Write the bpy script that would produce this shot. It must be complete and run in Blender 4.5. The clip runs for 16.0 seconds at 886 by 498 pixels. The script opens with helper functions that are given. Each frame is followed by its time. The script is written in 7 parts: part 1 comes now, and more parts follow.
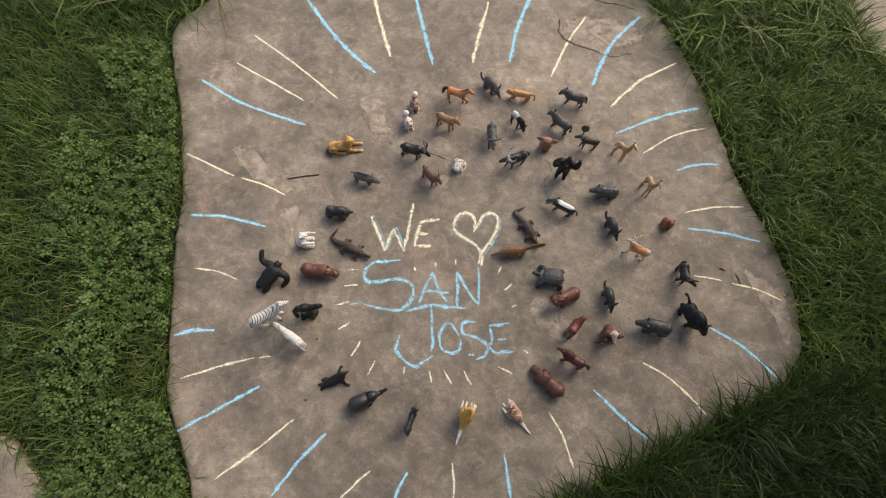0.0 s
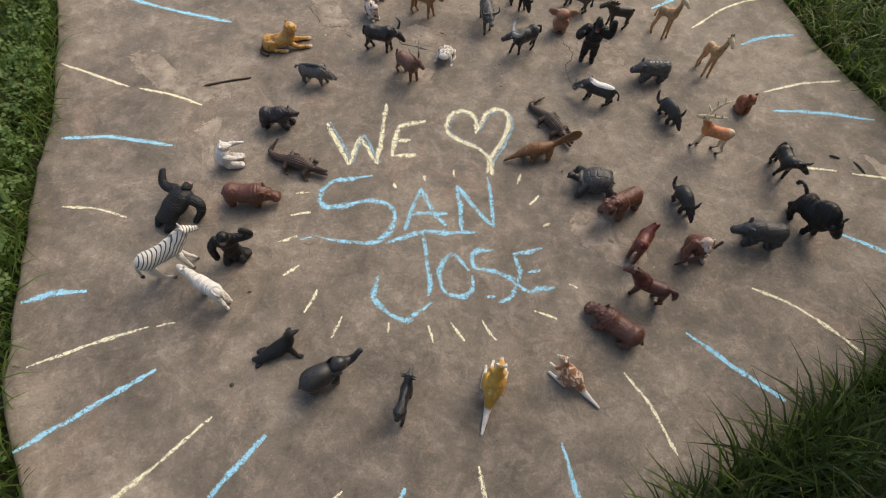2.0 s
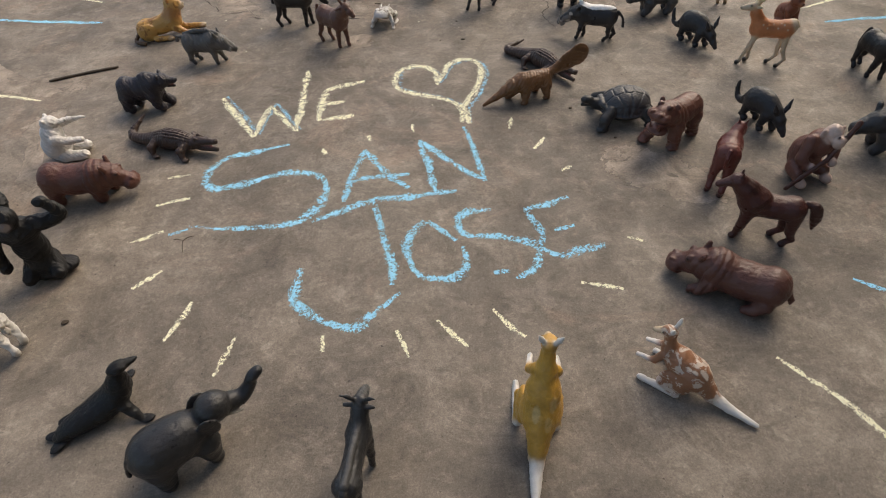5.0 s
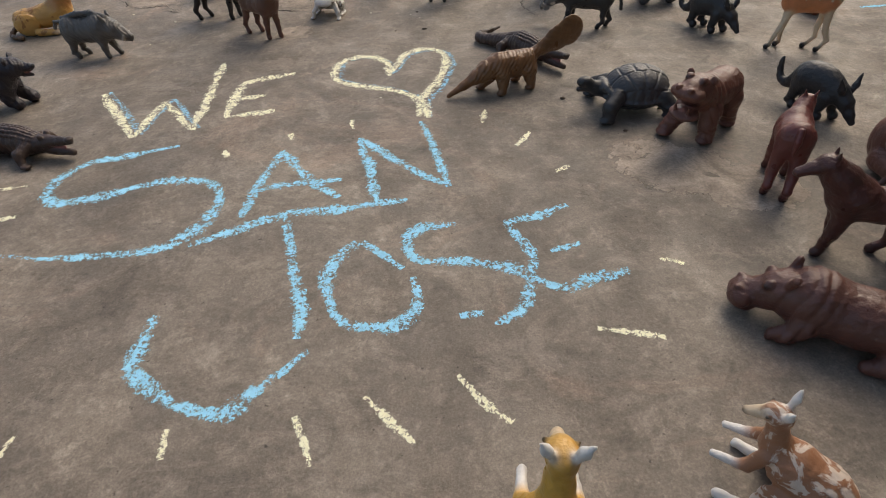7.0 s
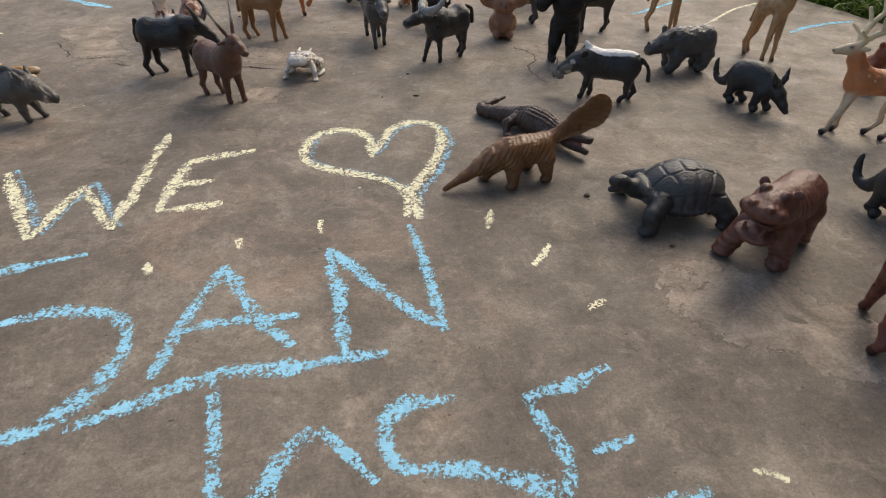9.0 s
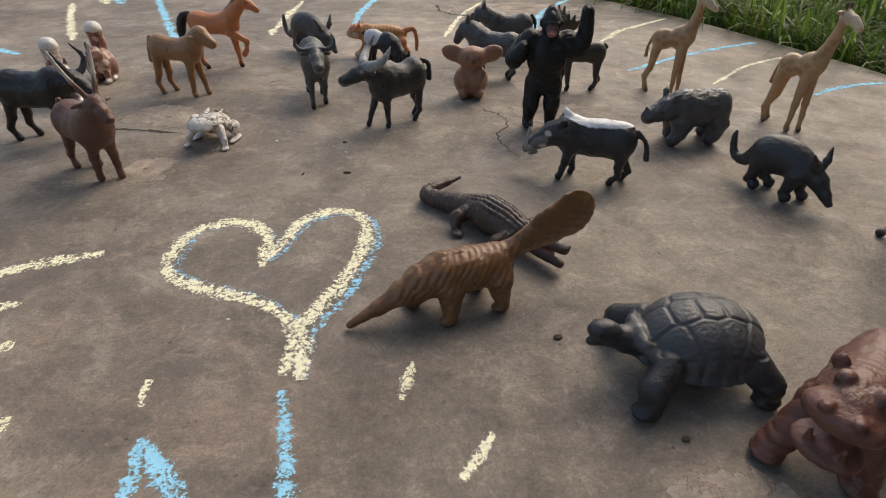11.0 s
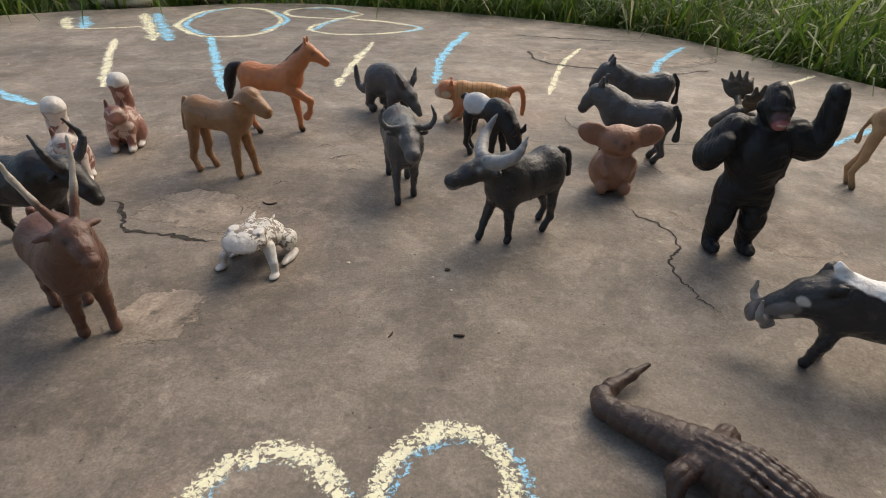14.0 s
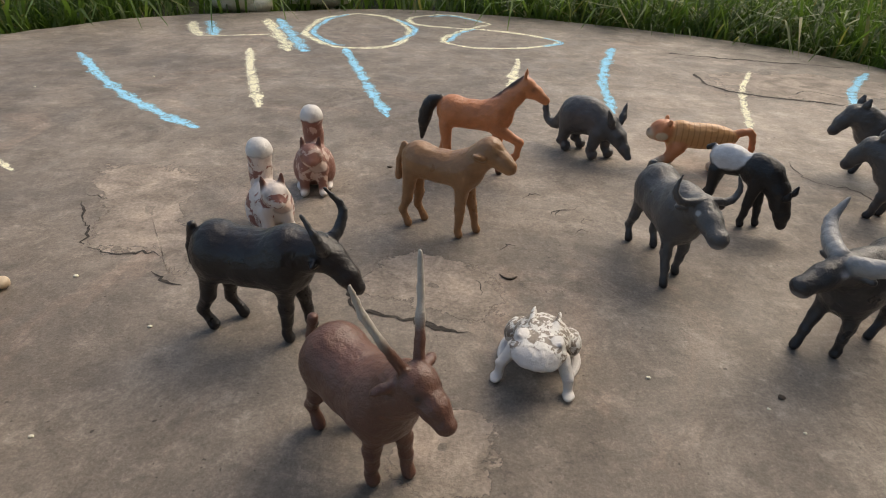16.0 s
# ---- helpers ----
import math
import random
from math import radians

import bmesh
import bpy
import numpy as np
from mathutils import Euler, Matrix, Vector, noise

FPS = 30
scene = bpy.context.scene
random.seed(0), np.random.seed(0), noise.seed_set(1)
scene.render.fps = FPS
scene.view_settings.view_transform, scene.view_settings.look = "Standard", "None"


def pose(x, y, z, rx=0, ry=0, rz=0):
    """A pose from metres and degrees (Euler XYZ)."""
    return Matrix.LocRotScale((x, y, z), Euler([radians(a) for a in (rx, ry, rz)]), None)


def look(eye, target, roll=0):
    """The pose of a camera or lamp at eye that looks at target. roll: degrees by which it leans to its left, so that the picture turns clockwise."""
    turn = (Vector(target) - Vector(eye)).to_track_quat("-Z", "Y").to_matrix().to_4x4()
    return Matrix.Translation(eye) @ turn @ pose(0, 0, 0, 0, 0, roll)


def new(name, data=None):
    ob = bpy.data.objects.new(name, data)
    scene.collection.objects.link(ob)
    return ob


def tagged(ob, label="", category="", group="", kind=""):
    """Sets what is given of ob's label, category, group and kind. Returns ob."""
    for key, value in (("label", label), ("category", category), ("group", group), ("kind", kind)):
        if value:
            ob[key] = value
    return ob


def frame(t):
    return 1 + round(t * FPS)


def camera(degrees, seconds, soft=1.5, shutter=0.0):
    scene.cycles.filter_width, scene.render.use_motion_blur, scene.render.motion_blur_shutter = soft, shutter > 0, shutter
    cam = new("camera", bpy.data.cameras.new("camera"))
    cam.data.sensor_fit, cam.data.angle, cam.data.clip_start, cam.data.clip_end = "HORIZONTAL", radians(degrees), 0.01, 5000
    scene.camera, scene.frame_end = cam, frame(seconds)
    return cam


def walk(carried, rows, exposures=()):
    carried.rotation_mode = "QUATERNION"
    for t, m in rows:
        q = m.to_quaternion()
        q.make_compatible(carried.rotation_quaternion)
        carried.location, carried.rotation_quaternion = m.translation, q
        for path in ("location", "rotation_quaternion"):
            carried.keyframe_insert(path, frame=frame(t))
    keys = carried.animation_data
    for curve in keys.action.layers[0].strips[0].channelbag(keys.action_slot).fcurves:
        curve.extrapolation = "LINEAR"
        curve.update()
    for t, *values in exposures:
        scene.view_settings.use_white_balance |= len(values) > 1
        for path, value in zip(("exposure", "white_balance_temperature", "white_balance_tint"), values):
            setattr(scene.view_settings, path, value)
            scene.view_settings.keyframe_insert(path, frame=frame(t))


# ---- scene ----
cam = camera(77.0, 16.0, 1.0)
PATH = [
    (0, (0.169, 0.13, 1.131), (0.244, 0.787, -0.757), 8.8),
    (0.5, (0.175, 0.131, 1.025), (0.238, 0.826, -0.849), 6.9),
    (1, (0.195, 0.086, 0.893), (0.257, 0.841, -0.958), 5.5),
    (1.5, (0.201, 0.046, 0.779), (0.28, 0.856, -1.048), 5.0),
    (2, (0.177, 0.035, 0.677), (0.289, 0.925, -1.111), 4.5),
    (2.5, (0.171, 0.038, 0.612), (0.307, 0.992, -1.141), 3.2),
    (3, (0.169, 0.038, 0.538), (0.328, 1.067, -1.17), 1.8),
    (3.5, (0.178, 0.03, 0.485), (0.359, 1.145, -1.165), 0.7),
    (4, (0.184, 0.032, 0.435), (0.376, 1.228, -1.157), -0.4),
    (4.2, (0.187, 0.032, 0.412), (0.381, 1.26, -1.155), -0.9),
    (6.3, (0.201, 0.098, 0.219), (0.486, 1.532, -1.146), -2.1),
    (6.5, (0.207, 0.109, 0.214), (0.502, 1.55, -1.141), -1.8),
    (7, (0.23, 0.131, 0.201), (0.536, 1.582, -1.14), -1.4),
    (7.5, (0.231, 0.151, 0.196), (0.55, 1.615, -1.128), -0.8),
    (8, (0.233, 0.179, 0.195), (0.562, 1.659, -1.11), -0.3),
    (8.5, (0.236, 0.203, 0.19), (0.583, 1.703, -1.086), 0.3),
    (9, (0.249, 0.236, 0.185), (0.623, 1.753, -1.064), 1.1),
    (9.5, (0.27, 0.259, 0.179), (0.669, 1.798, -1.034), 2.0),
    (9.7, (0.278, 0.269, 0.177), (0.68, 1.816, -1.025), 2.1),
    (11.8, (0.321, 0.369, 0.15), (0.694, 1.999, -0.947), 1.9),
    (12, (0.321, 0.375, 0.148), (0.691, 2.01, -0.943), 2.0),
    (12.5, (0.324, 0.406, 0.145), (0.675, 2.053, -0.934), 2.0),
    (13, (0.312, 0.433, 0.15), (0.638, 2.091, -0.921), 2.1),
    (13.5, (0.302, 0.463, 0.146), (0.598, 2.132, -0.916), 2.1),
    (14, (0.294, 0.491, 0.147), (0.557, 2.168, -0.911), 2.3),
    (14.5, (0.279, 0.513, 0.143), (0.503, 2.196, -0.915), 2.4),
    (15, (0.263, 0.54, 0.143), (0.447, 2.225, -0.918), 2.5),
    (15.5, (0.228, 0.561, 0.143), (0.375, 2.247, -0.923), 2.7),
    (16, (0.195, 0.568, 0.15), (0.305, 2.253, -0.923), 2.7),
]
walk(cam, [(t, look(eye, target, roll)) for t, eye, target, roll in PATH],
     [(0.0, 0.58, 7300, 9), (4.0, 0.41, 7250, 9), (8.0, 0.38, 7060, 9), (12.0, 0.43, 7060, 9), (16.0, 0.4, 7150, 9)])

# ---- light: soft bright sky, a veiled sun from the far side ----
SUN_ELEVATION, SUN_AZIMUTH = 45.0, 44.0
world = bpy.data.worlds.new("sky")
scene.world = world
world.use_nodes = True
wn = world.node_tree
sky = wn.nodes.new("ShaderNodeTexSky")
sky.sky_type, sky.sun_disc = "NISHITA", False
sky.sun_elevation, sky.sun_rotation = radians(SUN_ELEVATION), radians(90 - SUN_AZIMUTH)
sky.air_density, sky.dust_density, sky.ozone_density = 1.0, 3.0, 1.0
wn.links.new(sky.outputs[0], wn.nodes["Background"].inputs[0])
wn.nodes["Background"].inputs[1].default_value = 0.136
sun = bpy.data.lights.new("sun", "SUN")
sun.energy, sun.angle, sun.color = 1.2, radians(48), (1.0, 0.9, 0.78)
az, el = radians(SUN_AZIMUTH), radians(SUN_ELEVATION)
new("sun", sun).matrix_world = look((3 * math.cos(az) * math.cos(el), 3 * math.sin(az) * math.cos(el), 3 * math.sin(el)), (0, 0, 0))


# ---- materials ----
def nodes_of(name):
    m = bpy.data.materials.new(name)
    m.use_nodes = True
    nt = m.node_tree
    return m, nt, nt.nodes["Principled BSDF"]


def node(nt, kind, **values):
    n = nt.nodes.new(kind)
    for k, v in values.items():
        if k in n.inputs:
            n.inputs[k].default_value = v
    return n


def noise_tex(nt, scale, detail=4.0, rough=0.55, coord=None, distort=0.0):
    n = node(nt, "ShaderNodeTexNoise", Scale=scale, Detail=detail, Roughness=rough, Distortion=distort)
    if coord is None:
        coord = nt.nodes.new("ShaderNodeTexCoord").outputs["Object"]
    nt.links.new(coord, n.inputs["Vector"])
    return n.outputs["Fac"]


def ramp(nt, fac, stops):
    r = nt.nodes.new("ShaderNodeValToRGB")
    e = r.color_ramp.elements
    e[0].position, e[0].color = stops[0][0], (*stops[0][1], 1)
    e[1].position, e[1].color = stops[-1][0], (*stops[-1][1], 1)
    for p, c in stops[1:-1]:
        x = e.new(p)
        x.color = (*c, 1)
    nt.links.new(fac, r.inputs[0])
    return r.outputs["Color"]


def grey(v):
    return (v, v, v)


def blend(nt, fac, a, b, mode="MIX"):
    m = nt.nodes.new("ShaderNodeMix")
    m.data_type, m.blend_type = "RGBA", mode
    for value, slot in ((fac, 0), (a, 6), (b, 7)):
        if isinstance(value, (int, float)):
            m.inputs[slot].default_value = value
        elif isinstance(value, tuple):
            m.inputs[slot].default_value = (*value, 1)
        else:
            nt.links.new(value, m.inputs[slot])
    return m.outputs[2]


def maths(nt, op, a, b=0.0):
    m = nt.nodes.new("ShaderNodeMath")
    m.operation = op
    for value, slot in ((a, 0), (b, 1)):
        if isinstance(value, (int, float)):
            m.inputs[slot].default_value = value
        else:
            nt.links.new(value, m.inputs[slot])
    return m.outputs[0]


def bump(nt, p, height, strength, distance):
    b = node(nt, "ShaderNodeBump", Strength=strength, Distance=distance)
    nt.links.new(height, b.inputs["Height"])
    nt.links.new(b.outputs[0], p.inputs["Normal"])


def concrete_material():
    m, nt, p = nodes_of("weathered_concrete")
    co = nt.nodes.new("ShaderNodeTexCoord").outputs["Object"]
    broad = ramp(nt, noise_tex(nt, 3.2, 5, 0.6, co, 0.8), [(0.3, (0.175, 0.147, 0.12)), (0.5, (0.235, 0.198, 0.16)), (0.7, (0.31, 0.258, 0.207))])
    mid = ramp(nt, noise_tex(nt, 17, 9, 0.7, co, 0.5), [(0.38, grey(0.79)), (0.5, grey(0.98)), (0.62, grey(1.23))])
    c = blend(nt, 1.0, broad, mid, "MULTIPLY")
    stain = maths(nt, "MULTIPLY", ramp(nt, noise_tex(nt, 6.5, 8, 0.72, co, 1.4), [(0.55, grey(0)), (0.64, grey(1))]), 0.5)
    c = blend(nt, stain, c, (0.37, 0.275, 0.212))
    # thin skin worn off in ragged flakes
    skin = ramp(nt, noise_tex(nt, 13, 10, 0.68, co, 0.9), [(0.38, grey(0.86)), (0.42, grey(1.0)), (0.57, grey(1.0)), (0.585, grey(1.16)), (0.66, grey(1.1))])
    c = blend(nt, 1.0, c, skin, "MULTIPLY")
    flake = ramp(nt, noise_tex(nt, 52, 8, 0.7, co, 0.5), [(0.37, grey(0.81)), (0.42, grey(0.98)), (0.56, grey(1.0)), (0.59, grey(1.22))])
    c = blend(nt, 1.0, c, flake, "MULTIPLY")
    cloud = ramp(nt, noise_tex(nt, 7.5, 9, 0.62, co, 0.3), [(0.36, grey(0.86)), (0.5, grey(0.99)), (0.62, grey(1.17))])
    c = blend(nt, 1.0, c, cloud, "MULTIPLY")
    scrape = node(nt, "ShaderNodeMapping")
    scrape.inputs["Rotation"].default_value, scrape.inputs["Scale"].default_value = (0, 0, radians(24)), (0.45, 1.0, 1.0)
    nt.links.new(co, scrape.inputs["Vector"])
    streak = ramp(nt, noise_tex(nt, 40, 9, 0.72, scrape.outputs[0], 1.2), [(0.36, grey(0.88)), (0.49, grey(0.99)), (0.56, grey(1.01)), (0.61, grey(1.15))])
    c = blend(nt, 1.0, c, streak, "MULTIPLY")
    scuff = maths(nt, "MULTIPLY", ramp(nt, noise_tex(nt, 24, 10, 0.74, co, 0.6), [(0.55, grey(0)), (0.6, grey(0.6)), (0.7, grey(1))]), 0.42)
    c = blend(nt, scuff, c, (0.4, 0.338, 0.28))
    fine = noise_tex(nt, 900, 5, 0.75, co)
    c = blend(nt, 1.0, c, ramp(nt, fine, [(0.3, grey(0.76)), (0.5, grey(0.99)), (0.66, grey(1.22))]), "MULTIPLY")
    grit = ramp(nt, noise_tex(nt, 300, 6, 0.75, co, 0.4), [(0.36, grey(0.82)), (0.47, grey(0.99)), (0.54, grey(1.0)), (0.63, grey(1.2))])
    c = blend(nt, 1.0, c, grit, "MULTIPLY")
    dark = ramp(nt, noise_tex(nt, 330, 2, 0.5, co), [(0.24, grey(0.45)), (0.29, grey(1.0))])
    c = blend(nt, 1.0, c, dark, "MULTIPLY")
    nt.links.new(c, p.inputs["Base Color"])
    nt.links.new(ramp(nt, noise_tex(nt, 30, 8, 0.7, co), [(0.35, grey(0.5)), (0.65, grey(0.8))]), p.inputs["Roughness"])
    p.inputs["Specular IOR Level"].default_value = 0.36
    h = maths(nt, "ADD", maths(nt, "MULTIPLY", noise_tex(nt, 85, 8, 0.74, co, 0.4), 0.6), maths(nt, "MULTIPLY", fine, 0.22))
    bump(nt, p, h, 0.4, 0.0024)
    return m


def dirt_material(name, a, b):
    m, nt, p = nodes_of(name)
    co = nt.nodes.new("ShaderNodeTexCoord").outputs["Object"]
    nt.links.new(ramp(nt, noise_tex(nt, 40, 6, 0.65, co), [(0.3, a), (0.7, b)]), p.inputs["Base Color"])
    p.inputs["Roughness"].default_value = 0.95
    bump(nt, p, noise_tex(nt, 120, 4, 0.6, co), 0.8, 0.004)
    return m


def chalk_material(name, colour, thick):
    m, nt, p = nodes_of(name)
    tc = nt.nodes.new("ShaderNodeTexCoord")
    sep = nt.nodes.new("ShaderNodeSeparateXYZ")
    nt.links.new(tc.outputs["UV"], sep.inputs[0])
    edge = maths(nt, "POWER", maths(nt, "ABSOLUTE", sep.outputs[1]), 2.5)
    grain = maths(nt, "ADD", maths(nt, "MULTIPLY", noise_tex(nt, 520, 5, 0.8, tc.outputs["Object"], 0.5), 0.72), maths(nt, "MULTIPLY", noise_tex(nt, 110, 3, 0.65, tc.outputs["Object"]), 0.28))
    cover = maths(nt, "SUBTRACT", maths(nt, "ADD", grain, thick), maths(nt, "MULTIPLY", edge, 0.2))
    nt.links.new(ramp(nt, cover, [(0.495, grey(0)), (0.515, grey(1))]), p.inputs["Alpha"])
    c = blend(nt, 1.0, colour, ramp(nt, noise_tex(nt, 240, 3, 0.6, tc.outputs["Object"]), [(0.3, grey(0.86)), (0.7, grey(1.1))]), "MULTIPLY")
    nt.links.new(c, p.inputs["Base Color"])
    p.inputs["Roughness"].default_value = 0.95
    p.inputs["Specular IOR Level"].default_value = 0.1
    bump(nt, p, grain, 0.3, 0.0006)
    return m


def leaf_material(name, tones, gloss=0.5):
    m, nt, p = nodes_of(name)
    geo = nt.nodes.new("ShaderNodeNewGeometry")
    tint = ramp(nt, geo.outputs["Random Per Island"], tones)
    patch = ramp(nt, noise_tex(nt, 9, 4, 0.6), [(0.3, grey(0.65)), (0.7, grey(1.3))])
    nt.links.new(blend(nt, 1.0, tint, patch, "MULTIPLY"), p.inputs["Base Color"])
    p.inputs["Roughness"].default_value = gloss
    p.inputs["Specular IOR Level"].default_value = 0.35
    thin = nt.nodes.new("ShaderNodeBsdfTranslucent")
    nt.links.new(blend(nt, 1.0, tint, (1.3, 1.5, 0.8), "MULTIPLY"), thin.inputs[0])
    mix = nt.nodes.new("ShaderNodeMixShader")
    mix.inputs[0].default_value = 0.4
    nt.links.new(p.outputs[0], mix.inputs[1])
    nt.links.new(thin.outputs[0], mix.inputs[2])
    nt.links.new(mix.outputs[0], nt.nodes["Material Output"].inputs[0])
    return m


def plastic_material(name, gloss=0.4, grain=260.0, relief=0.25, wear=0.12, sheen=0.5):
    """Moulded toy plastic: the paint attribute of the mesh gives the mould's colours."""
    m, nt, p = nodes_of(name)
    at = nt.nodes.new("ShaderNodeAttribute")
    at.attribute_name = "paint"
    co = nt.nodes.new("ShaderNodeTexCoord").outputs["Object"]
    dust = ramp(nt, noise_tex(nt, 140, 5, 0.65, co), [(0.3, grey(1.0 - wear * 1.6)), (0.7, grey(1.0 + wear * 1.4))])
    c = blend(nt, 1.0, at.outputs["Color"], dust, "MULTIPLY")
    scuff = maths(nt, "MULTIPLY", ramp(nt, noise_tex(nt, 210, 4, 0.7, co), [(0.62, grey(0)), (0.75, grey(1))]), wear * 0.9)
    c = blend(nt, scuff, c, (0.3, 0.27, 0.24))
    nt.links.new(c, p.inputs["Base Color"])
    nt.links.new(ramp(nt, noise_tex(nt, 70, 3, 0.6, co), [(0.3, grey(gloss)), (0.7, grey(min(1.0, gloss + 0.22)))]), p.inputs["Roughness"])
    p.inputs["Specular IOR Level"].default_value = sheen
    bump(nt, p, maths(nt, "ADD", noise_tex(nt, grain * 5, 3, 0.65, co), maths(nt, "MULTIPLY", noise_tex(nt, grain * 2.2, 3, 0.65, co), 1.5)), relief, 0.0011)
    return m


def patchy_material(name, a, b, level, scale=110.0, gloss=0.4):
    """Worn two-tone paint: colour b flaked over colour a, with the mould's own white parts left as they are."""
    m, nt, p = nodes_of(name)
    at = nt.nodes.new("ShaderNodeAttribute")
    at.attribute_name = "paint"
    co = nt.nodes.new("ShaderNodeTexCoord").outputs["Object"]
    flake = ramp(nt, noise_tex(nt, scale, 5, 0.65, co, 0.6), [(level - 0.02, grey(0)), (level + 0.02, grey(1))])
    c = blend(nt, flake, a, b)
    c = blend(nt, at.outputs["Alpha"], c, at.outputs["Color"])
    nt.links.new(c, p.inputs["Base Color"])
    p.inputs["Roughness"].default_value = gloss
    bump(nt, p, noise_tex(nt, 800, 4, 0.65, co), 0.35, 0.0009)
    return m


def striped_material(name, light, dark, scale, level, direction="X", gloss=0.45, distortion=2.5, slant=0.0):
    m, nt, p = nodes_of(name)
    at = nt.nodes.new("ShaderNodeAttribute")
    at.attribute_name = "paint"
    co = nt.nodes.new("ShaderNodeTexCoord").outputs["Object"]
    w = node(nt, "ShaderNodeTexWave", Scale=scale, Distortion=distortion, Detail=1.5)
    w.inputs["Detail Scale"].default_value = 0.7
    w.bands_direction = direction
    tilt = nt.nodes.new("ShaderNodeMapping")
    tilt.inputs["Rotation"].default_value = (0, radians(slant), 0)
    nt.links.new(co, tilt.inputs["Vector"])
    nt.links.new(tilt.outputs[0], w.inputs["Vector"])
    c = blend(nt, ramp(nt, w.outputs["Fac"], [(level, grey(1)), (level + 0.12, grey(0))]), light, dark)
    c = blend(nt, at.outputs["Alpha"], c, at.outputs["Color"])
    nt.links.new(c, p.inputs["Base Color"])
    p.inputs["Roughness"].default_value = gloss
    bump(nt, p, noise_tex(nt, 800, 4, 0.65, co), 0.3, 0.0009)
    return m


CONCRETE = concrete_material()
SOIL = dirt_material("lawn_soil", (0.018, 0.022, 0.01), (0.035, 0.042, 0.018))
CRACK = dirt_material("crack_dirt", (0.03, 0.026, 0.022), (0.07, 0.058, 0.048))
TWIG = dirt_material("dry_twig", (0.05, 0.038, 0.028), (0.12, 0.09, 0.065))
def spall_material():
    m, nt, p = nodes_of("flaked_concrete")
    tc = nt.nodes.new("ShaderNodeTexCoord")
    sep = nt.nodes.new("ShaderNodeSeparateXYZ")
    nt.links.new(tc.outputs["UV"], sep.inputs[0])
    co = tc.outputs["Object"]
    ragged = maths(nt, "ADD", maths(nt, "MULTIPLY", noise_tex(nt, 55, 6, 0.7, co, 0.8), 1.1), maths(nt, "MULTIPLY", maths(nt, "POWER", sep.outputs[1], 2.0), -0.55))
    nt.links.new(ramp(nt, ragged, [(0.13, grey(0)), (0.17, grey(0.82))]), p.inputs["Alpha"])
    c = ramp(nt, noise_tex(nt, 38, 6, 0.7, co, 0.5), [(0.36, (0.27, 0.225, 0.182)), (0.48, (0.4, 0.333, 0.27)), (0.62, (0.58, 0.475, 0.385))])
    c = blend(nt, 1.0, c, ramp(nt, noise_tex(nt, 600, 3, 0.6, co), [(0.3, grey(0.75)), (0.65, grey(1.1))]), "MULTIPLY")
    nt.links.new(c, p.inputs["Base Color"])
    p.inputs["Roughness"].default_value = 0.8
    bump(nt, p, noise_tex(nt, 180, 6, 0.7, co), 0.7, 0.002)
    return m


SPALL = spall_material()
STUCCO = dirt_material("brown_render", (0.16, 0.13, 0.1), (0.22, 0.18, 0.14))
CHALK_LUMP = dirt_material("chalk_lump", (0.6, 0.56, 0.42), (0.8, 0.76, 0.62))
CHALK = {"blue": chalk_material("blue_chalk", (0.38, 0.78, 1.0), 0.03), "yellow": chalk_material("yellow_chalk", (1.0, 0.97, 0.72), 0.034), "blue firm": chalk_material("firm_blue_chalk", (0.38, 0.78, 1.0), 0.052), "yellow firm": chalk_material("firm_yellow_chalk", (1.0, 0.96, 0.72), 0.046), "faint": chalk_material("faint_blue_chalk", (0.38, 0.74, 0.97), -0.004)}
BLADE = leaf_material("grass_blade", [(0.0, (0.055, 0.094, 0.022)), (0.5, (0.1, 0.16, 0.036)), (0.93, (0.16, 0.225, 0.06)), (1.0, (0.28, 0.23, 0.1))])
# darker copy of the blade colours: holds the near corner's shade
SHADED_BLADE = leaf_material("shaded_tall_blade", [(0.0, (0.022, 0.042, 0.012)), (0.7, (0.045, 0.075, 0.022)), (1.0, (0.085, 0.12, 0.036))])
CLOVER = leaf_material("clover_leaf", [(0.0, (0.08, 0.145, 0.038)), (1.0, (0.19, 0.27, 0.09))])
PLASTIC = plastic_material("toy_plastic", 0.27, 220, 0.32, 0.1)
JET = plastic_material("jet_black_plastic", 0.3, 300, 0.3, 0.05, 0.32)
SHINY = plastic_material("glossy_toy_plastic", 0.24, 260, 0.22)
MATTE = plastic_material("matte_toy_plastic", 0.32, 220, 0.26, 0.14)
FURRY = plastic_material("fur_textured_plastic", 0.25, 300, 0.32, 0.12)

# ---- the ground ----
def lift(x, y):
    """Height of the paving's worn face."""
    return 0.0011 * noise.noise((x * 3.1, y * 3.1, 0.3)) + 0.0003 * noise.noise((x * 14, y * 14, 4.0))


def mesh_object(name, verts, faces, materials, smooth=True):
    me = bpy.data.meshes.new(name)
    me.from_pydata([tuple(v) for v in verts], [], [tuple(f) for f in faces])
    for m in materials:
        me.materials.append(m)
    if smooth:
        me.polygons.foreach_set("use_smooth", [True] * len(me.polygons))
    me.update()
    return new(name, me)


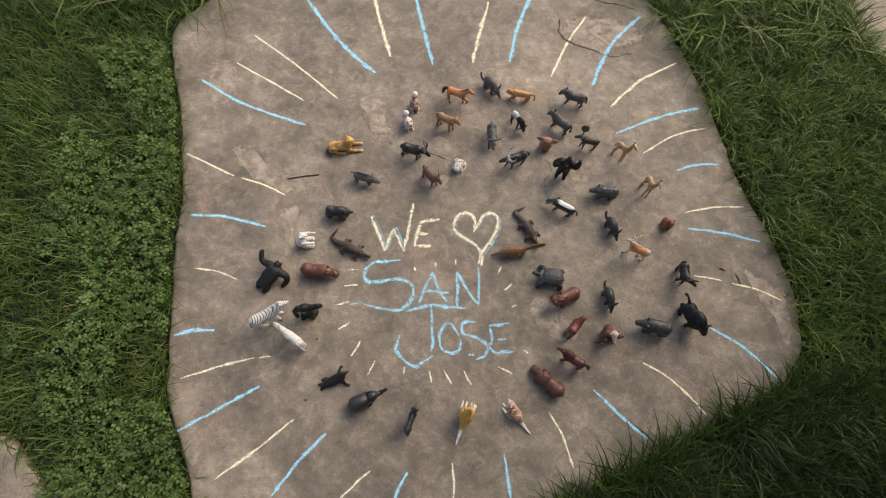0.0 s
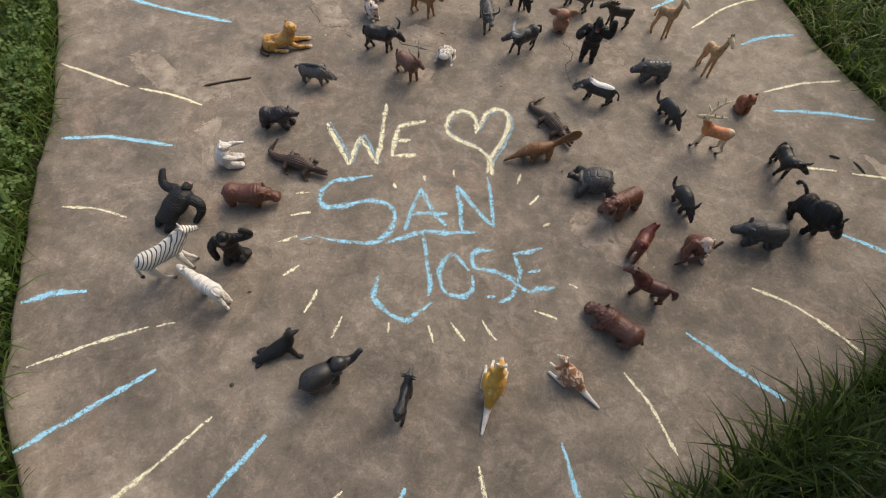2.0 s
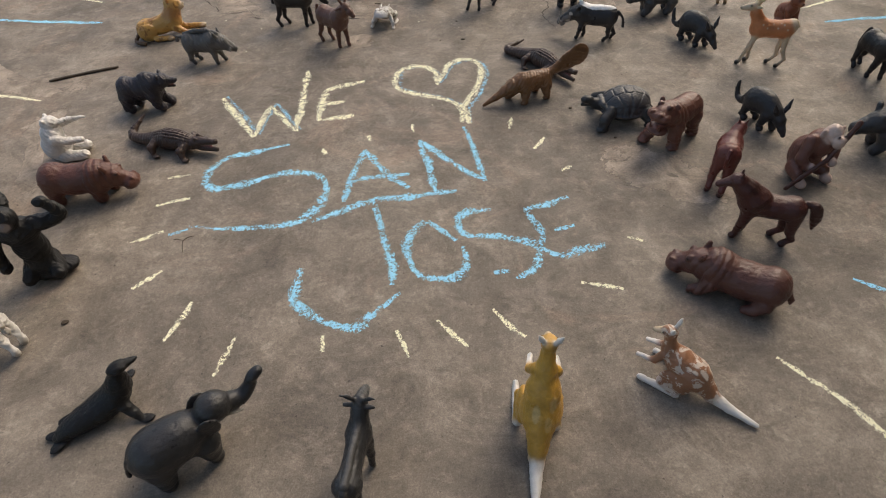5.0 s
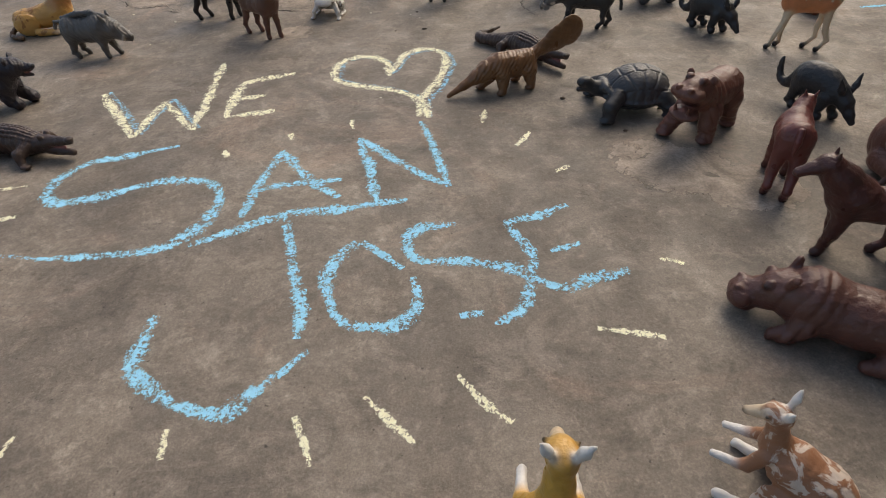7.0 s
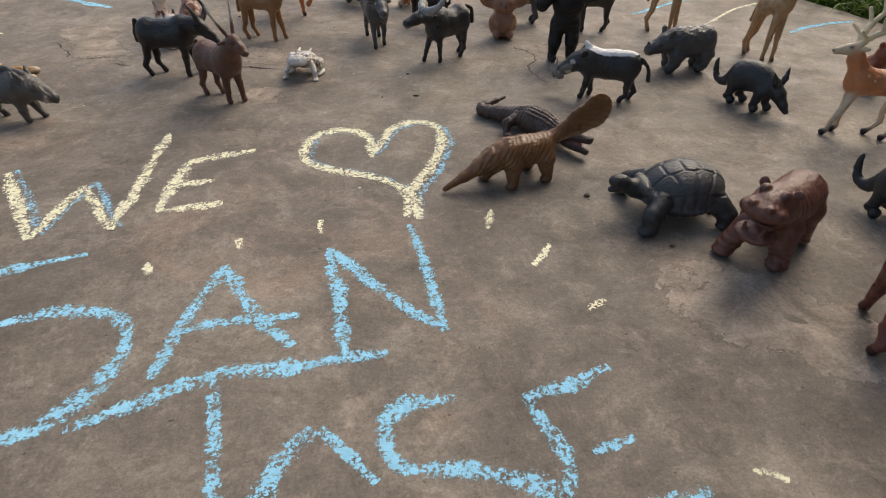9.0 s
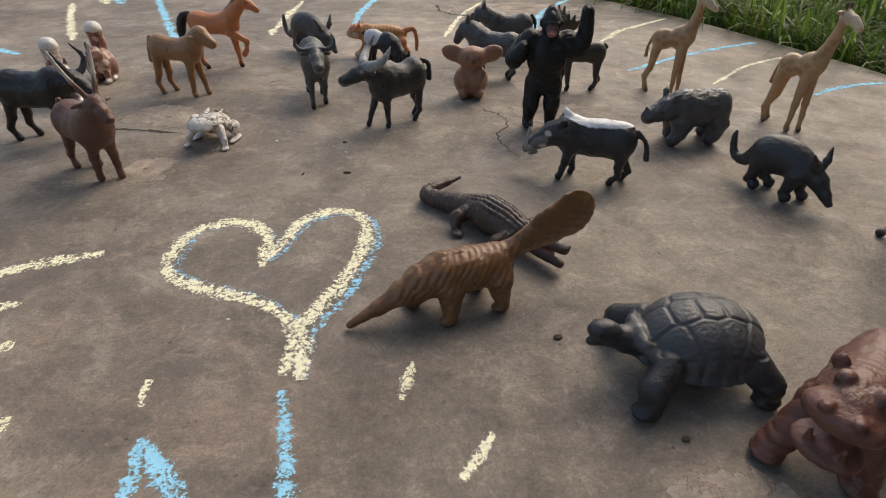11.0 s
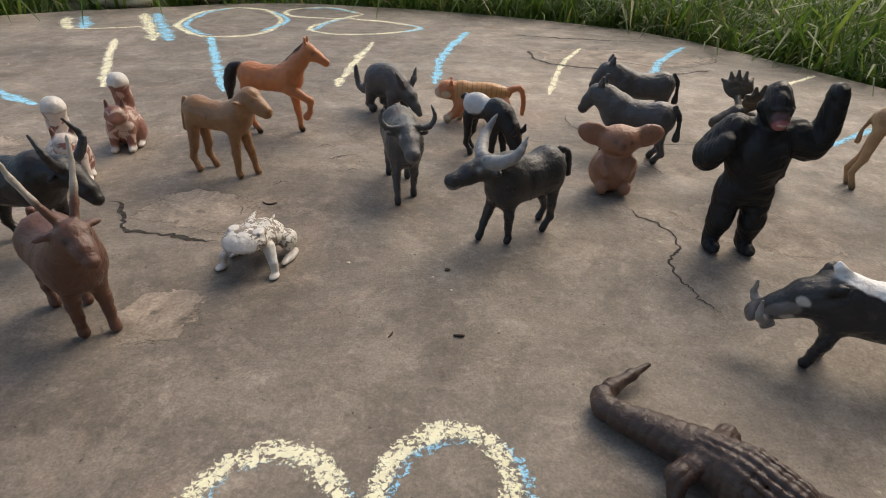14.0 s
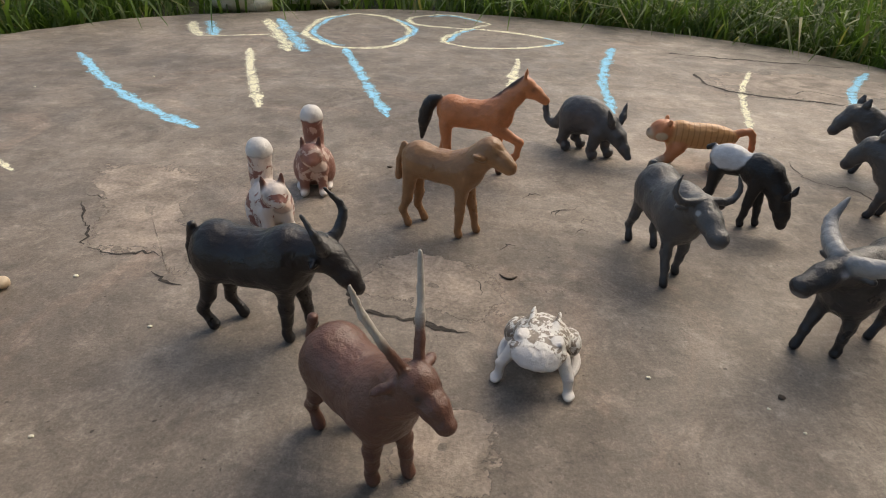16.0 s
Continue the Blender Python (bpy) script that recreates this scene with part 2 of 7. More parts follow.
def soft_outline(points, step=0.02, rough=0.006, seed=0.0):
    """A closed outline through the corners, rounded and worn."""
    n, out = len(points), []
    for i in range(n):
        a, b, c, d = (Vector(points[(i + k) % n]) for k in (-1, 0, 1, 2))
        m = max(2, int((c - b).length / step))
        for k in range(m):
            t = k / m
            p = 0.5 * (2 * b + (c - a) * t + (2 * a - 5 * b + 4 * c - d) * t * t + (3 * b - a - 3 * c + d) * t ** 3)
            w = noise.noise((p.x * 22, p.y * 22, seed)) * rough + noise.noise((p.x * 90, p.y * 90, seed)) * rough * 0.35
            out.append(p + Vector((w, -w)))
    return out


def inside(x, y, poly):
    """For arrays of points: which lie in the outline."""
    hit = np.zeros(x.shape, bool)
    px, py = np.array([p[0] for p in poly]), np.array([p[1] for p in poly])
    for i in range(len(px)):
        x0, y0, x1, y1 = px[i - 1], py[i - 1], px[i], py[i]
        cross = (y0 > y) != (y1 > y)
        if y1 != y0:
            hit ^= cross & (x < (x1 - x0) * (y - y0) / (y1 - y0) + x0)
    return hit


def to_edge(x, y, poly):
    """Distance of each point to the outline."""
    best = np.full(x.shape, 9.0)
    for i in range(len(poly)):
        ax, ay = poly[i - 1]
        bx, by = poly[i]
        dx, dy = bx - ax, by - ay
        t = np.clip(((x - ax) * dx + (y - ay) * dy) / (dx * dx + dy * dy + 1e-12), 0, 1)
        best = np.minimum(best, np.hypot(x - ax - t * dx, y - ay - t * dy))
    return best


SLAB_CORNERS = [(-0.21, -0.12), (-0.232, 0.02), (-0.262, 0.1), (-0.31, 0.2), (-0.33, 0.353), (-0.352, 0.5), (-0.36, 0.63), (-0.4, 0.824), (-0.44, 0.96),
                (-0.455, 1.06), (-0.37, 1.17), (-0.264, 1.25), (-0.187, 1.34), (-0.06, 1.42), (0.165, 1.49), (0.35, 1.46), (0.5, 1.405), (0.65, 1.32),
                (0.73, 1.235), (0.785, 1.115), (0.835, 0.983), (0.872, 0.827), (0.9, 0.71), (0.94, 0.614), (0.968, 0.522), (0.982, 0.434),
                (0.975, 0.348), (0.935, 0.28), (0.85, 0.222), (0.75, 0.17), (0.63, 0.112), (0.515, 0.055), (0.42, 0.0), (0.38, -0.12)]
SLAB = soft_outline(SLAB_CORNERS, 0.02, 0.006)
WEST_CORNERS = [(-0.45, -0.03), (-0.49, 0.02), (-0.545, 0.08), (-0.62, 0.13), (-0.9, 0.2), (-1.3, 0.1), (-1.3, -0.6), (-0.6, -0.6)]
EAST_CORNERS = [(1.285, 1.4), (1.272, 1.27), (1.275, 1.17), (1.3, 1.11), (1.36, 1.085), (1.6, 1.05), (1.8, 1.2), (1.85, 1.7), (1.5, 1.8)]


def paving(name, corners, label):
    """A flat worn concrete slab with a rounded lip, set in the turf."""
    rim = soft_outline(corners, 0.02, 0.006)
    c = sum(rim, Vector((0, 0))) / len(rim)
    rings = [(0.0, -0.05), (0.0, -0.007), (0.0025, -0.0022), (0.008, 0.0), (0.03, 0.0)]
    verts, n = [], len(rim)
    for inset, z in rings:
        for p in rim:
            q = p + (c - p).normalized() * inset
            verts.append((q.x, q.y, z + (lift(q.x, q.y) if z > -0.01 else 0)))
    faces = [(r * n + i, r * n + (i + 1) % n, (r + 1) * n + (i + 1) % n, (r + 1) * n + i) for r in range(len(rings) - 1) for i in range(n)]
    steps = 80
    base = (len(rings) - 1) * n
    for s in range(1, steps):
        k = s / steps
        for p in rim:
            q0 = p + (c - p).normalized() * 0.03
            q = q0.lerp(c, k)
            verts.append((q.x, q.y, lift(q.x, q.y)))
        faces += [(base + i, base + (i + 1) % n, base + n + (i + 1) % n, base + n + i) for i in range(n)]
        base += n
    verts.append((c.x, c.y, lift(c.x, c.y)))
    faces += [(base + i, base + (i + 1) % n, len(verts) - 1) for i in range(n)]
    return tagged(mesh_object(name, verts, faces, [CONCRETE]), label, "paving slab", kind="structure")


paving("pavement", SLAB_CORNERS, "weathered grey-brown concrete slab with flaked patches set in turf")
paving("pavement_1", WEST_CORNERS, "second worn concrete slab beyond the clover strip")
paving("pavement_2", EAST_CORNERS, "third pale concrete slab beyond the lawn")

# the lawn's soil: one sheet to the horizon
G = [-60, -20, -8, -4, -2.4, *[-1.6 + 0.2 * i for i in range(21)], 3.2, 5, 9, 20, 60]
gv = [(x, y, -0.016 + 0.004 * noise.noise((x * 4, y * 4, 0))) for y in G for x in G]
gf = [(j * len(G) + i, j * len(G) + i + 1, (j + 1) * len(G) + i + 1, (j + 1) * len(G) + i) for j in range(len(G) - 1) for i in range(len(G) - 1)]
tagged(mesh_object("ground", gv, gf, [SOIL]), "dark soil of a lawn under the grass", "ground", kind="structure")


def grass(name, n, area, tall, wide, seed, label, keep, material=None, droop=0.95):
    """Bent, tapering blades over an area, rooted in the soil off the paving."""
    rng = np.random.default_rng(seed)
    x0, y0, x1, y1 = area
    x, y = rng.uniform(x0, x1, n), rng.uniform(y0, y1, n)
    ok = ~inside(x, y, SLAB) & ~inside(x, y, WEST_CORNERS) & ~inside(x, y, EAST_CORNERS)
    ok &= keep(x, y)
    x, y = x[ok], y[ok]
    n = len(x)
    clump = np.array([noise.noise((a * 9, b * 9, seed)) for a, b in zip(x, y)])
    turn = rng.uniform(0, 2 * np.pi, n) + clump * 2.2
    h = rng.uniform(tall[0], tall[1], n) * (1 + 0.45 * clump)
    w = rng.uniform(wide[0], wide[1], n)
    lean = np.clip(rng.normal(droop, 0.45, n), 0.05, 1.9)
    dx, dy = np.cos(turn), np.sin(turn)
    sx, sy = -dy, dx
    rows = []
    for k, t in enumerate((0.0, 0.35, 0.7, 1.0)):
        a = lean * t
        out, up = h * t * np.sin(a), h * t * np.cos(a * 0.85)
        cx, cy, cz = x + dx * out, y + dy * out, np.maximum(-0.017 + up, -0.014 + 0.004 * t)
        half = w * (0.5, 0.48, 0.33, 0.0)[k]
        if k < 3:
            rows += [np.stack([cx + sx * half, cy + sy * half, cz], 1), np.stack([cx - sx * half, cy - sy * half, cz], 1)]
        else:
            rows.append(np.stack([cx, cy, cz], 1))
    verts = np.stack(rows, 1).reshape(-1, 3)
    faces = []
    for i in range(n):
        b = 7 * i
        faces += [(b, b + 1, b + 3, b + 2), (b + 2, b + 3, b + 5, b + 4), (b + 4, b + 5, b + 6)]
    return tagged(mesh_object(name, verts, faces, [material or BLADE]), label, "grass", kind="stuff")


def all_over(x, y):
    return np.ones(x.shape, bool)


def by_slab(x, y):
    return to_edge(x, y, SLAB_CORNERS) < 0.07


# where the grass takes the blades with shade in their colour
def shaded_corner(x, y):
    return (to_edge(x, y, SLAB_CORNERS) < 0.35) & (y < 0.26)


grass("lawn", 48000, (-1.2, -0.4, -0.2, 1.7), (0.03, 0.065), (0.0016, 0.0034), 3, "short green lawn grass mixed with clover", all_over)
grass("lawn_grass", 76000, (0.3, -0.4, 1.75, 1.75), (0.035, 0.09), (0.0018, 0.0042), 5, "lush longer green lawn grass beside the slab", all_over)
grass("far_lawn", 24000, (-1.2, 1.1, 2.4, 2.9), (0.07, 0.17), (0.0028, 0.0058), 7, "dark green lawn grass behind the slab", all_over, droop=1.3)


def outer(x, y):
    return (x < -1.15) | (x > 1.7) | (y < -0.38) | (y > 2.85)


grass("outer_lawn", 42000, (-3.4, -2.2, 4.2, 4.6), (0.06, 0.12), (0.006, 0.012), 13, "green lawn grass farther from the slab", outer)
grass("edge_grass", 16000, (-0.6, -0.2, 1.2, 1.65), (0.03, 0.07), (0.0015, 0.003), 9, "tufts of grass hanging over the slab's edge", by_slab)
grass("tall_grass", 26000, (0.3, -0.3, 1.4, 0.34), (0.06, 0.115), (0.0025, 0.0045), 11, "tall grass blades, coloured dark for shade, overhanging the slab's corner", shaded_corner, SHADED_BLADE)


def clover(n, area, seed):
    rng = np.random.default_rng(seed)
    x, y = rng.uniform(area[0], area[2], n), rng.uniform(area[1], area[3], n)
    ok = ~inside(x, y, SLAB) & ~inside(x, y, WEST_CORNERS)
    ok &= np.array([noise.noise((a * 6, b * 6, 2.0)) > -0.12 for a, b in zip(x, y)])
    verts, faces = [], []
    for a, b in zip(x[ok], y[ok]):
        z, r, turn = rng.uniform(0.012, 0.034), rng.uniform(0.003, 0.0062), rng.uniform(0, 6.28)
        tilt = rng.normal(0, 0.25, 2)
        for k in range(3):
            t, s = turn + k * 2.094, len(verts)
            for u, v in ((0.12, 0), (0.75, 0.55), (1.25, 0.62), (1.5, 0.25), (1.38, 0), (1.5, -0.25), (1.25, -0.62), (0.75, -0.55)):
                px, py = r * (u * math.cos(t) - v * math.sin(t)), r * (u * math.sin(t) + v * math.cos(t))
                verts.append((a + px, b + py, z + px * tilt[0] + py * tilt[1] + r * 0.35 * abs(v)))
            faces.append(tuple(range(s, s + 8)))
        s = len(verts)
        verts += [(a - 0.0005, b, z), (a + 0.0005, b, z), (a + 0.003, b + 0.002, -0.014), (a + 0.002, b + 0.002, -0.014)]
        faces.append((s, s + 1, s + 2, s + 3))
    return tagged(mesh_object("clover", verts, faces, [CLOVER], False), "patch of low three-leaved green clover in the grass", "clover", kind="stuff")


clover(4200, (-0.62, -0.1, -0.22, 1.0), 21)


# added wall, never in view: closes the near side and blocks sky there
wb = bmesh.new()
bmesh.ops.create_cube(wb, size=1.0, matrix=Matrix.LocRotScale((0.32, -1.2, 1.25), Euler((0, 0, radians(33.7))), (1.3, 0.25, 2.6)))
bmesh.ops.bevel(wb, geom=list(wb.edges), offset=0.01, segments=2, affect="EDGES")
wme = bpy.data.meshes.new("shade_wall_south")
wb.to_mesh(wme)
wb.free()
wme.materials.append(STUCCO)
tagged(new("shade_wall_south", wme), "plain brown rendered wall, added out of view to shade the near side", "wall", kind="structure")
# second added wall, out of view, to darken the slab's lower right
wb = bmesh.new()
bmesh.ops.create_cube(wb, size=1.0, matrix=Matrix.LocRotScale((1.604, 0.26, 1.25), Euler((0, 0, radians(55.2))), (2.63, 0.25, 2.6)))
bmesh.ops.bevel(wb, geom=list(wb.edges), offset=0.01, segments=2, affect="EDGES")
wme = bpy.data.meshes.new("shade_wall_east")
wb.to_mesh(wme)
wb.free()
wme.materials.append(STUCCO)
tagged(new("shade_wall_east", wme), "plain brown rendered wall, added out of view to darken the right side", "wall", kind="structure")


# ---- cracks and chalk on the slab ----
def spline(points, step):
    pts = [Vector(p) for p in points]
    ext = [2 * pts[0] - pts[1], *pts, 2 * pts[-1] - pts[-2]]
    out = []
    for i in range(1, len(ext) - 2):
        a, b, c, d = ext[i - 1:i + 3]
        m = max(2, int((c - b).length / step))
        out += [0.5 * (2 * b + (c - a) * t + (2 * a - 5 * b + 4 * c - d) * t * t + (3 * b - a - 3 * c + d) * t ** 3) for t in (k / m for k in range(m))]
    return out + [pts[-1]]


def band(points, width, above, wobble, seed, taper=0.5, step=0.004):
    """A strip along the points that follows the slab's face: its corners, faces and the place along and across it."""
    line = spline(points, step)
    verts, uv = [], []
    run, n = 0.0, len(line)
    for i, p in enumerate(line):
        d = (line[min(i + 1, n - 1)] - line[max(i - 1, 0)]).normalized()
        s = Vector((-d.y, d.x))
        ends = min(1.0, taper + 0.12 * min(i, n - 1 - i))
        w = width * 0.5 * ends * (1 + wobble * noise.noise((run * 55, seed, 0.0)))
        shift = s * (width * 0.22 * wobble * noise.noise((run * 35, seed, 7.0)))
        run += (line[min(i + 1, n - 1)] - p).length
        for v in (-1.0, -0.33, 0.33, 1.0):
            q = p + shift + s * (w * v)
            verts.append((q.x, q.y, lift(q.x, q.y) + above))
            uv.append((run, v))
    faces = [(4 * i + k, 4 * i + 4 + k, 4 * i + 5 + k, 4 * i + 1 + k) for i in range(n - 1) for k in range(3)]
    return verts, faces, uv


def chalk(name, strokes, label, category, group=""):
    """One chalk mark of one or more strokes: (colour, width, points)."""
    verts, faces, uvs, mats, used = [], [], [], [], []
    for j, (colour, width, points) in enumerate(strokes):
        v, f, u = band(points, width * (1.14 if colour == "yellow" else 1.06), 0.0002 + 0.00004 * j, 0.6, points[0][0] * 91 + points[0][1] * 37)
        if colour not in used:
            used.append(colour)
        faces += [tuple(k + len(verts) for k in q) for q in f]
        mats += [used.index(colour)] * len(f)
        verts += v
        uvs += u
    ob = mesh_object(name, verts, faces, [CHALK[c] for c in used])
    me = ob.data
    me.polygons.foreach_set("material_index", mats)
    layer = me.uv_layers.new(name="stroke")
    for loop in me.loops:
        layer.data[loop.index].uv = uvs[loop.vertex_index]
    return tagged(ob, label, category, group)


def spall(points, label="pale flaked patch in the worn face of the slab"):
    """A shallow patch where the slab's skin has flaked off, with a ragged rim."""
    rim = soft_outline(points, 0.006, 0.008, 3.0)
    c = sum(rim, Vector((0, 0))) / len(rim)
    n, verts, uvs, faces = len(rim), [], [], []
    for k in range(7):
        for p in rim:
            q = c.lerp(p, 1 - k / 6.5)
            verts.append((q.x, q.y, lift(q.x, q.y) + 0.00014))
            uvs.append((0.0, 1 - k / 6.5))
        if k:
            faces += [((k - 1) * n + i, (k - 1) * n + (i + 1) % n, k * n + (i + 1) % n, k * n + i) for i in range(n)]
    ob = mesh_object("spall", verts, faces, [SPALL])
    layer = ob.data.uv_layers.new(name="rim")
    for loop in ob.data.loops:
        layer.data[loop.index].uv = uvs[loop.vertex_index]
    tagged(ob, label, "worn patch", kind="structure")


def ray(colour, width, *points):
    chalk("chalk_ray", [(colour + " firm", 0.88 * width, points)], f"hand-drawn {colour} chalk ray on the concrete slab", "chalk mark", "chalk rays round the animals")


def dash(colour, width, *points):
    chalk("chalk_dash", [(colour, width, points)], f"short {colour} chalk dash round the writing", "chalk mark", "chalk dashes round the writing")


def crack(width, *points):
    jag = []
    for p in spline(points, 0.0022):
        jag.append((p.x + 0.003 * noise.noise((p.x * 80, p.y * 80, 1.0)) + 0.0024 * noise.noise((p.x * 420, p.y * 420, 1.0)),
                    p.y + 0.003 * noise.noise((p.x * 80, p.y * 80, 5.0)) + 0.0024 * noise.noise((p.x * 420, p.y * 420, 5.0))))
    v, f, u = band(jag, width * 0.36, 0.00022, 1.1, points[0][0] * 50, 0.1, 0.0025)
    tagged(mesh_object("crack", v, f, [CRACK]), "dark dirt-filled crack in the worn concrete", "crack", kind="structure")

ray("blue", 0.0150, (-0.146, 1.168), (-0.073, 1.069), (-0.015, 1.007), (0.038, 0.962))
ray("yellow", 0.0112, (0.561, 1.173), (0.509, 1.087), (0.463, 0.980))
ray("blue", 0.0150, (0.701, 1.181), (0.633, 1.105), (0.592, 1.033), (0.565, 0.962))
ray("yellow", 0.0112, (0.781, 1.043), (0.680, 0.981), (0.605, 0.904))
ray("blue", 0.01, (0.822, 0.915), (0.720, 0.883), (0.613, 0.832))
ray("yellow", 0.0075, (0.835, 0.861), (0.756, 0.836), (0.674, 0.783))
ray("blue", 0.01, (0.852, 0.765), (0.795, 0.759), (0.750, 0.743))
ray("yellow", 0.0075, (0.895, 0.659), (0.828, 0.654), (0.757, 0.638))
ray("blue", 0.01, (0.760, 0.599), (0.839, 0.592), (0.921, 0.576))
ray("yellow", 0.0075, (0.760, 0.489), (0.790, 0.486), (0.820, 0.481))
ray("yellow", 0.0075, (0.842, 0.475), (0.897, 0.464), (0.946, 0.442))
ray("blue", 0.01, (0.781, 0.376), (0.852, 0.334), (0.909, 0.276))
ray("yellow", 0.0075, (0.630, 0.298), (0.673, 0.275), (0.715, 0.239), (0.751, 0.198))
ray("blue", 0.01, (0.525, 0.240), (0.573, 0.195), (0.627, 0.149))
ray("yellow", 0.0075, (0.435, 0.193), (0.458, 0.152), (0.478, 0.093))
ray("blue", 0.01, (0.344, 0.115), (0.350, 0.077), (0.358, 0.028))
ray("yellow", 0.0075, (0.245, 0.094), (0.249, 0.064), (0.249, 0.030))
ray("blue", 0.01, (0.160, 0.076), (0.148, 0.051), (0.138, 0.022))
ray("yellow", 0.0075, (0.091, 0.076), (0.066, 0.054), (0.037, 0.024))
ray("blue", 0.01, (0.002, 0.140), (-0.043, 0.090), (-0.087, 0.027))
ray("yellow", 0.0075, (-0.062, 0.164), (-0.124, 0.108), (-0.194, 0.053))
ray("blue", 0.01, (-0.135, 0.223), (-0.204, 0.180), (-0.277, 0.135))
ray("yellow", 0.0075, (-0.153, 0.277), (-0.206, 0.262), (-0.288, 0.232))
ray("yellow", 0.0075, (-0.121, 0.281), (-0.131, 0.280), (-0.144, 0.277))
ray("blue", 0.01, (-0.239, 0.328), (-0.278, 0.327), (-0.317, 0.316))
ray("yellow", 0.0075, (-0.301, 0.456), (-0.254, 0.452), (-0.210, 0.436))
ray("blue", 0.01, (-0.330, 0.574), (-0.255, 0.574), (-0.168, 0.556))
ray("yellow", 0.0075, (-0.365, 0.721), (-0.312, 0.698), (-0.252, 0.671))
ray("yellow", 0.0075, (-0.236, 0.668), (-0.182, 0.653), (-0.136, 0.632))
ray("blue", 0.01, (-0.364, 0.915), (-0.261, 0.858), (-0.111, 0.809))
ray("yellow", 0.0075, (-0.291, 0.968), (-0.205, 0.921), (-0.124, 0.875))
ray("yellow", 0.0075, (-0.263, 1.052), (-0.158, 0.977), (-0.045, 0.885))
ray("yellow", 0.0150, (0.014, 1.210), (0.040, 1.111), (0.071, 1.012))
ray("blue", 0.0150, (0.116, 1.224), (0.150, 1.089), (0.175, 0.995))
ray("yellow", 0.0150, (0.310, 1.196), (0.286, 1.090), (0.271, 1.008))
ray("blue", 0.0150, (0.437, 1.266), (0.389, 1.142), (0.362, 1.016))
dash("yellow", 0.0072, (0.016, 0.468), (0.025, 0.468), (0.036, 0.468))
dash("yellow", 0.0072, (0.011, 0.432), (0.025, 0.434), (0.039, 0.436))
dash("yellow", 0.0072, (-0.005, 0.392), (0.008, 0.394), (0.022, 0.399))
dash("yellow", 0.0072, (0.007, 0.341), (0.016, 0.347), (0.027, 0.355))
dash("yellow", 0.0072, (0.037, 0.288), (0.046, 0.303), (0.053, 0.319))
dash("yellow", 0.0072, (0.073, 0.253), (0.080, 0.267), (0.086, 0.282))
dash("yellow", 0.0072, (0.145, 0.270), (0.144, 0.264), (0.144, 0.257))
dash("yellow", 0.0072, (0.195, 0.264), (0.198, 0.253), (0.200, 0.241))
dash("yellow", 0.0072, (0.224, 0.267), (0.232, 0.254), (0.240, 0.241))
dash("yellow", 0.0072, (0.264, 0.268), (0.271, 0.253), (0.280, 0.241))
dash("yellow", 0.0072, (0.333, 0.278), (0.347, 0.272), (0.361, 0.266))
dash("yellow", 0.0072, (0.384, 0.314), (0.390, 0.312), (0.395, 0.308))
dash("yellow", 0.0072, (0.360, 0.401), (0.366, 0.404), (0.372, 0.406))
dash("yellow", 0.0072, (0.347, 0.437), (0.355, 0.445), (0.362, 0.453))
dash("yellow", 0.0072, (0.333, 0.473), (0.337, 0.482), (0.341, 0.491))
dash("yellow", 0.0072, (0.243, 0.501), (0.242, 0.495), (0.242, 0.488))
dash("yellow", 0.0072, (0.199, 0.492), (0.199, 0.488), (0.199, 0.483))
dash("yellow", 0.0072, (0.154, 0.481), (0.155, 0.476), (0.157, 0.471))

chalk("chalk_letter", [("faint", 0.0085, [(0.060, 0.594), (0.079, 0.553), (0.095, 0.517)]),
    ("faint", 0.0085, [(0.095, 0.517), (0.102, 0.542), (0.111, 0.569)]),
    ("faint", 0.0085, [(0.111, 0.569), (0.123, 0.541), (0.135, 0.517)]),
    ("yellow", 0.0105, [(0.055, 0.591), (0.074, 0.550), (0.090, 0.514)]),
    ("yellow", 0.0105, [(0.090, 0.514), (0.097, 0.539), (0.106, 0.566)]),
    ("yellow", 0.0105, [(0.106, 0.566), (0.118, 0.538), (0.130, 0.514)]),
    ("yellow", 0.0105, [(0.130, 0.514), (0.138, 0.567), (0.145, 0.628)])],
      "hand-drawn yellow chalk letter W on the concrete slab", "chalk writing", "chalk writing on the slab")
chalk("chalk_letter", [("yellow", 0.0105, [(0.163, 0.583), (0.157, 0.555), (0.152, 0.528)]),
    ("yellow", 0.0105, [(0.163, 0.583), (0.184, 0.588), (0.205, 0.592)]),
    ("yellow", 0.0105, [(0.156, 0.553), (0.168, 0.556), (0.181, 0.558)]),
    ("yellow", 0.0105, [(0.152, 0.528), (0.171, 0.528), (0.188, 0.529)])],
      "hand-drawn yellow chalk letter E on the concrete slab", "chalk writing", "chalk writing on the slab")
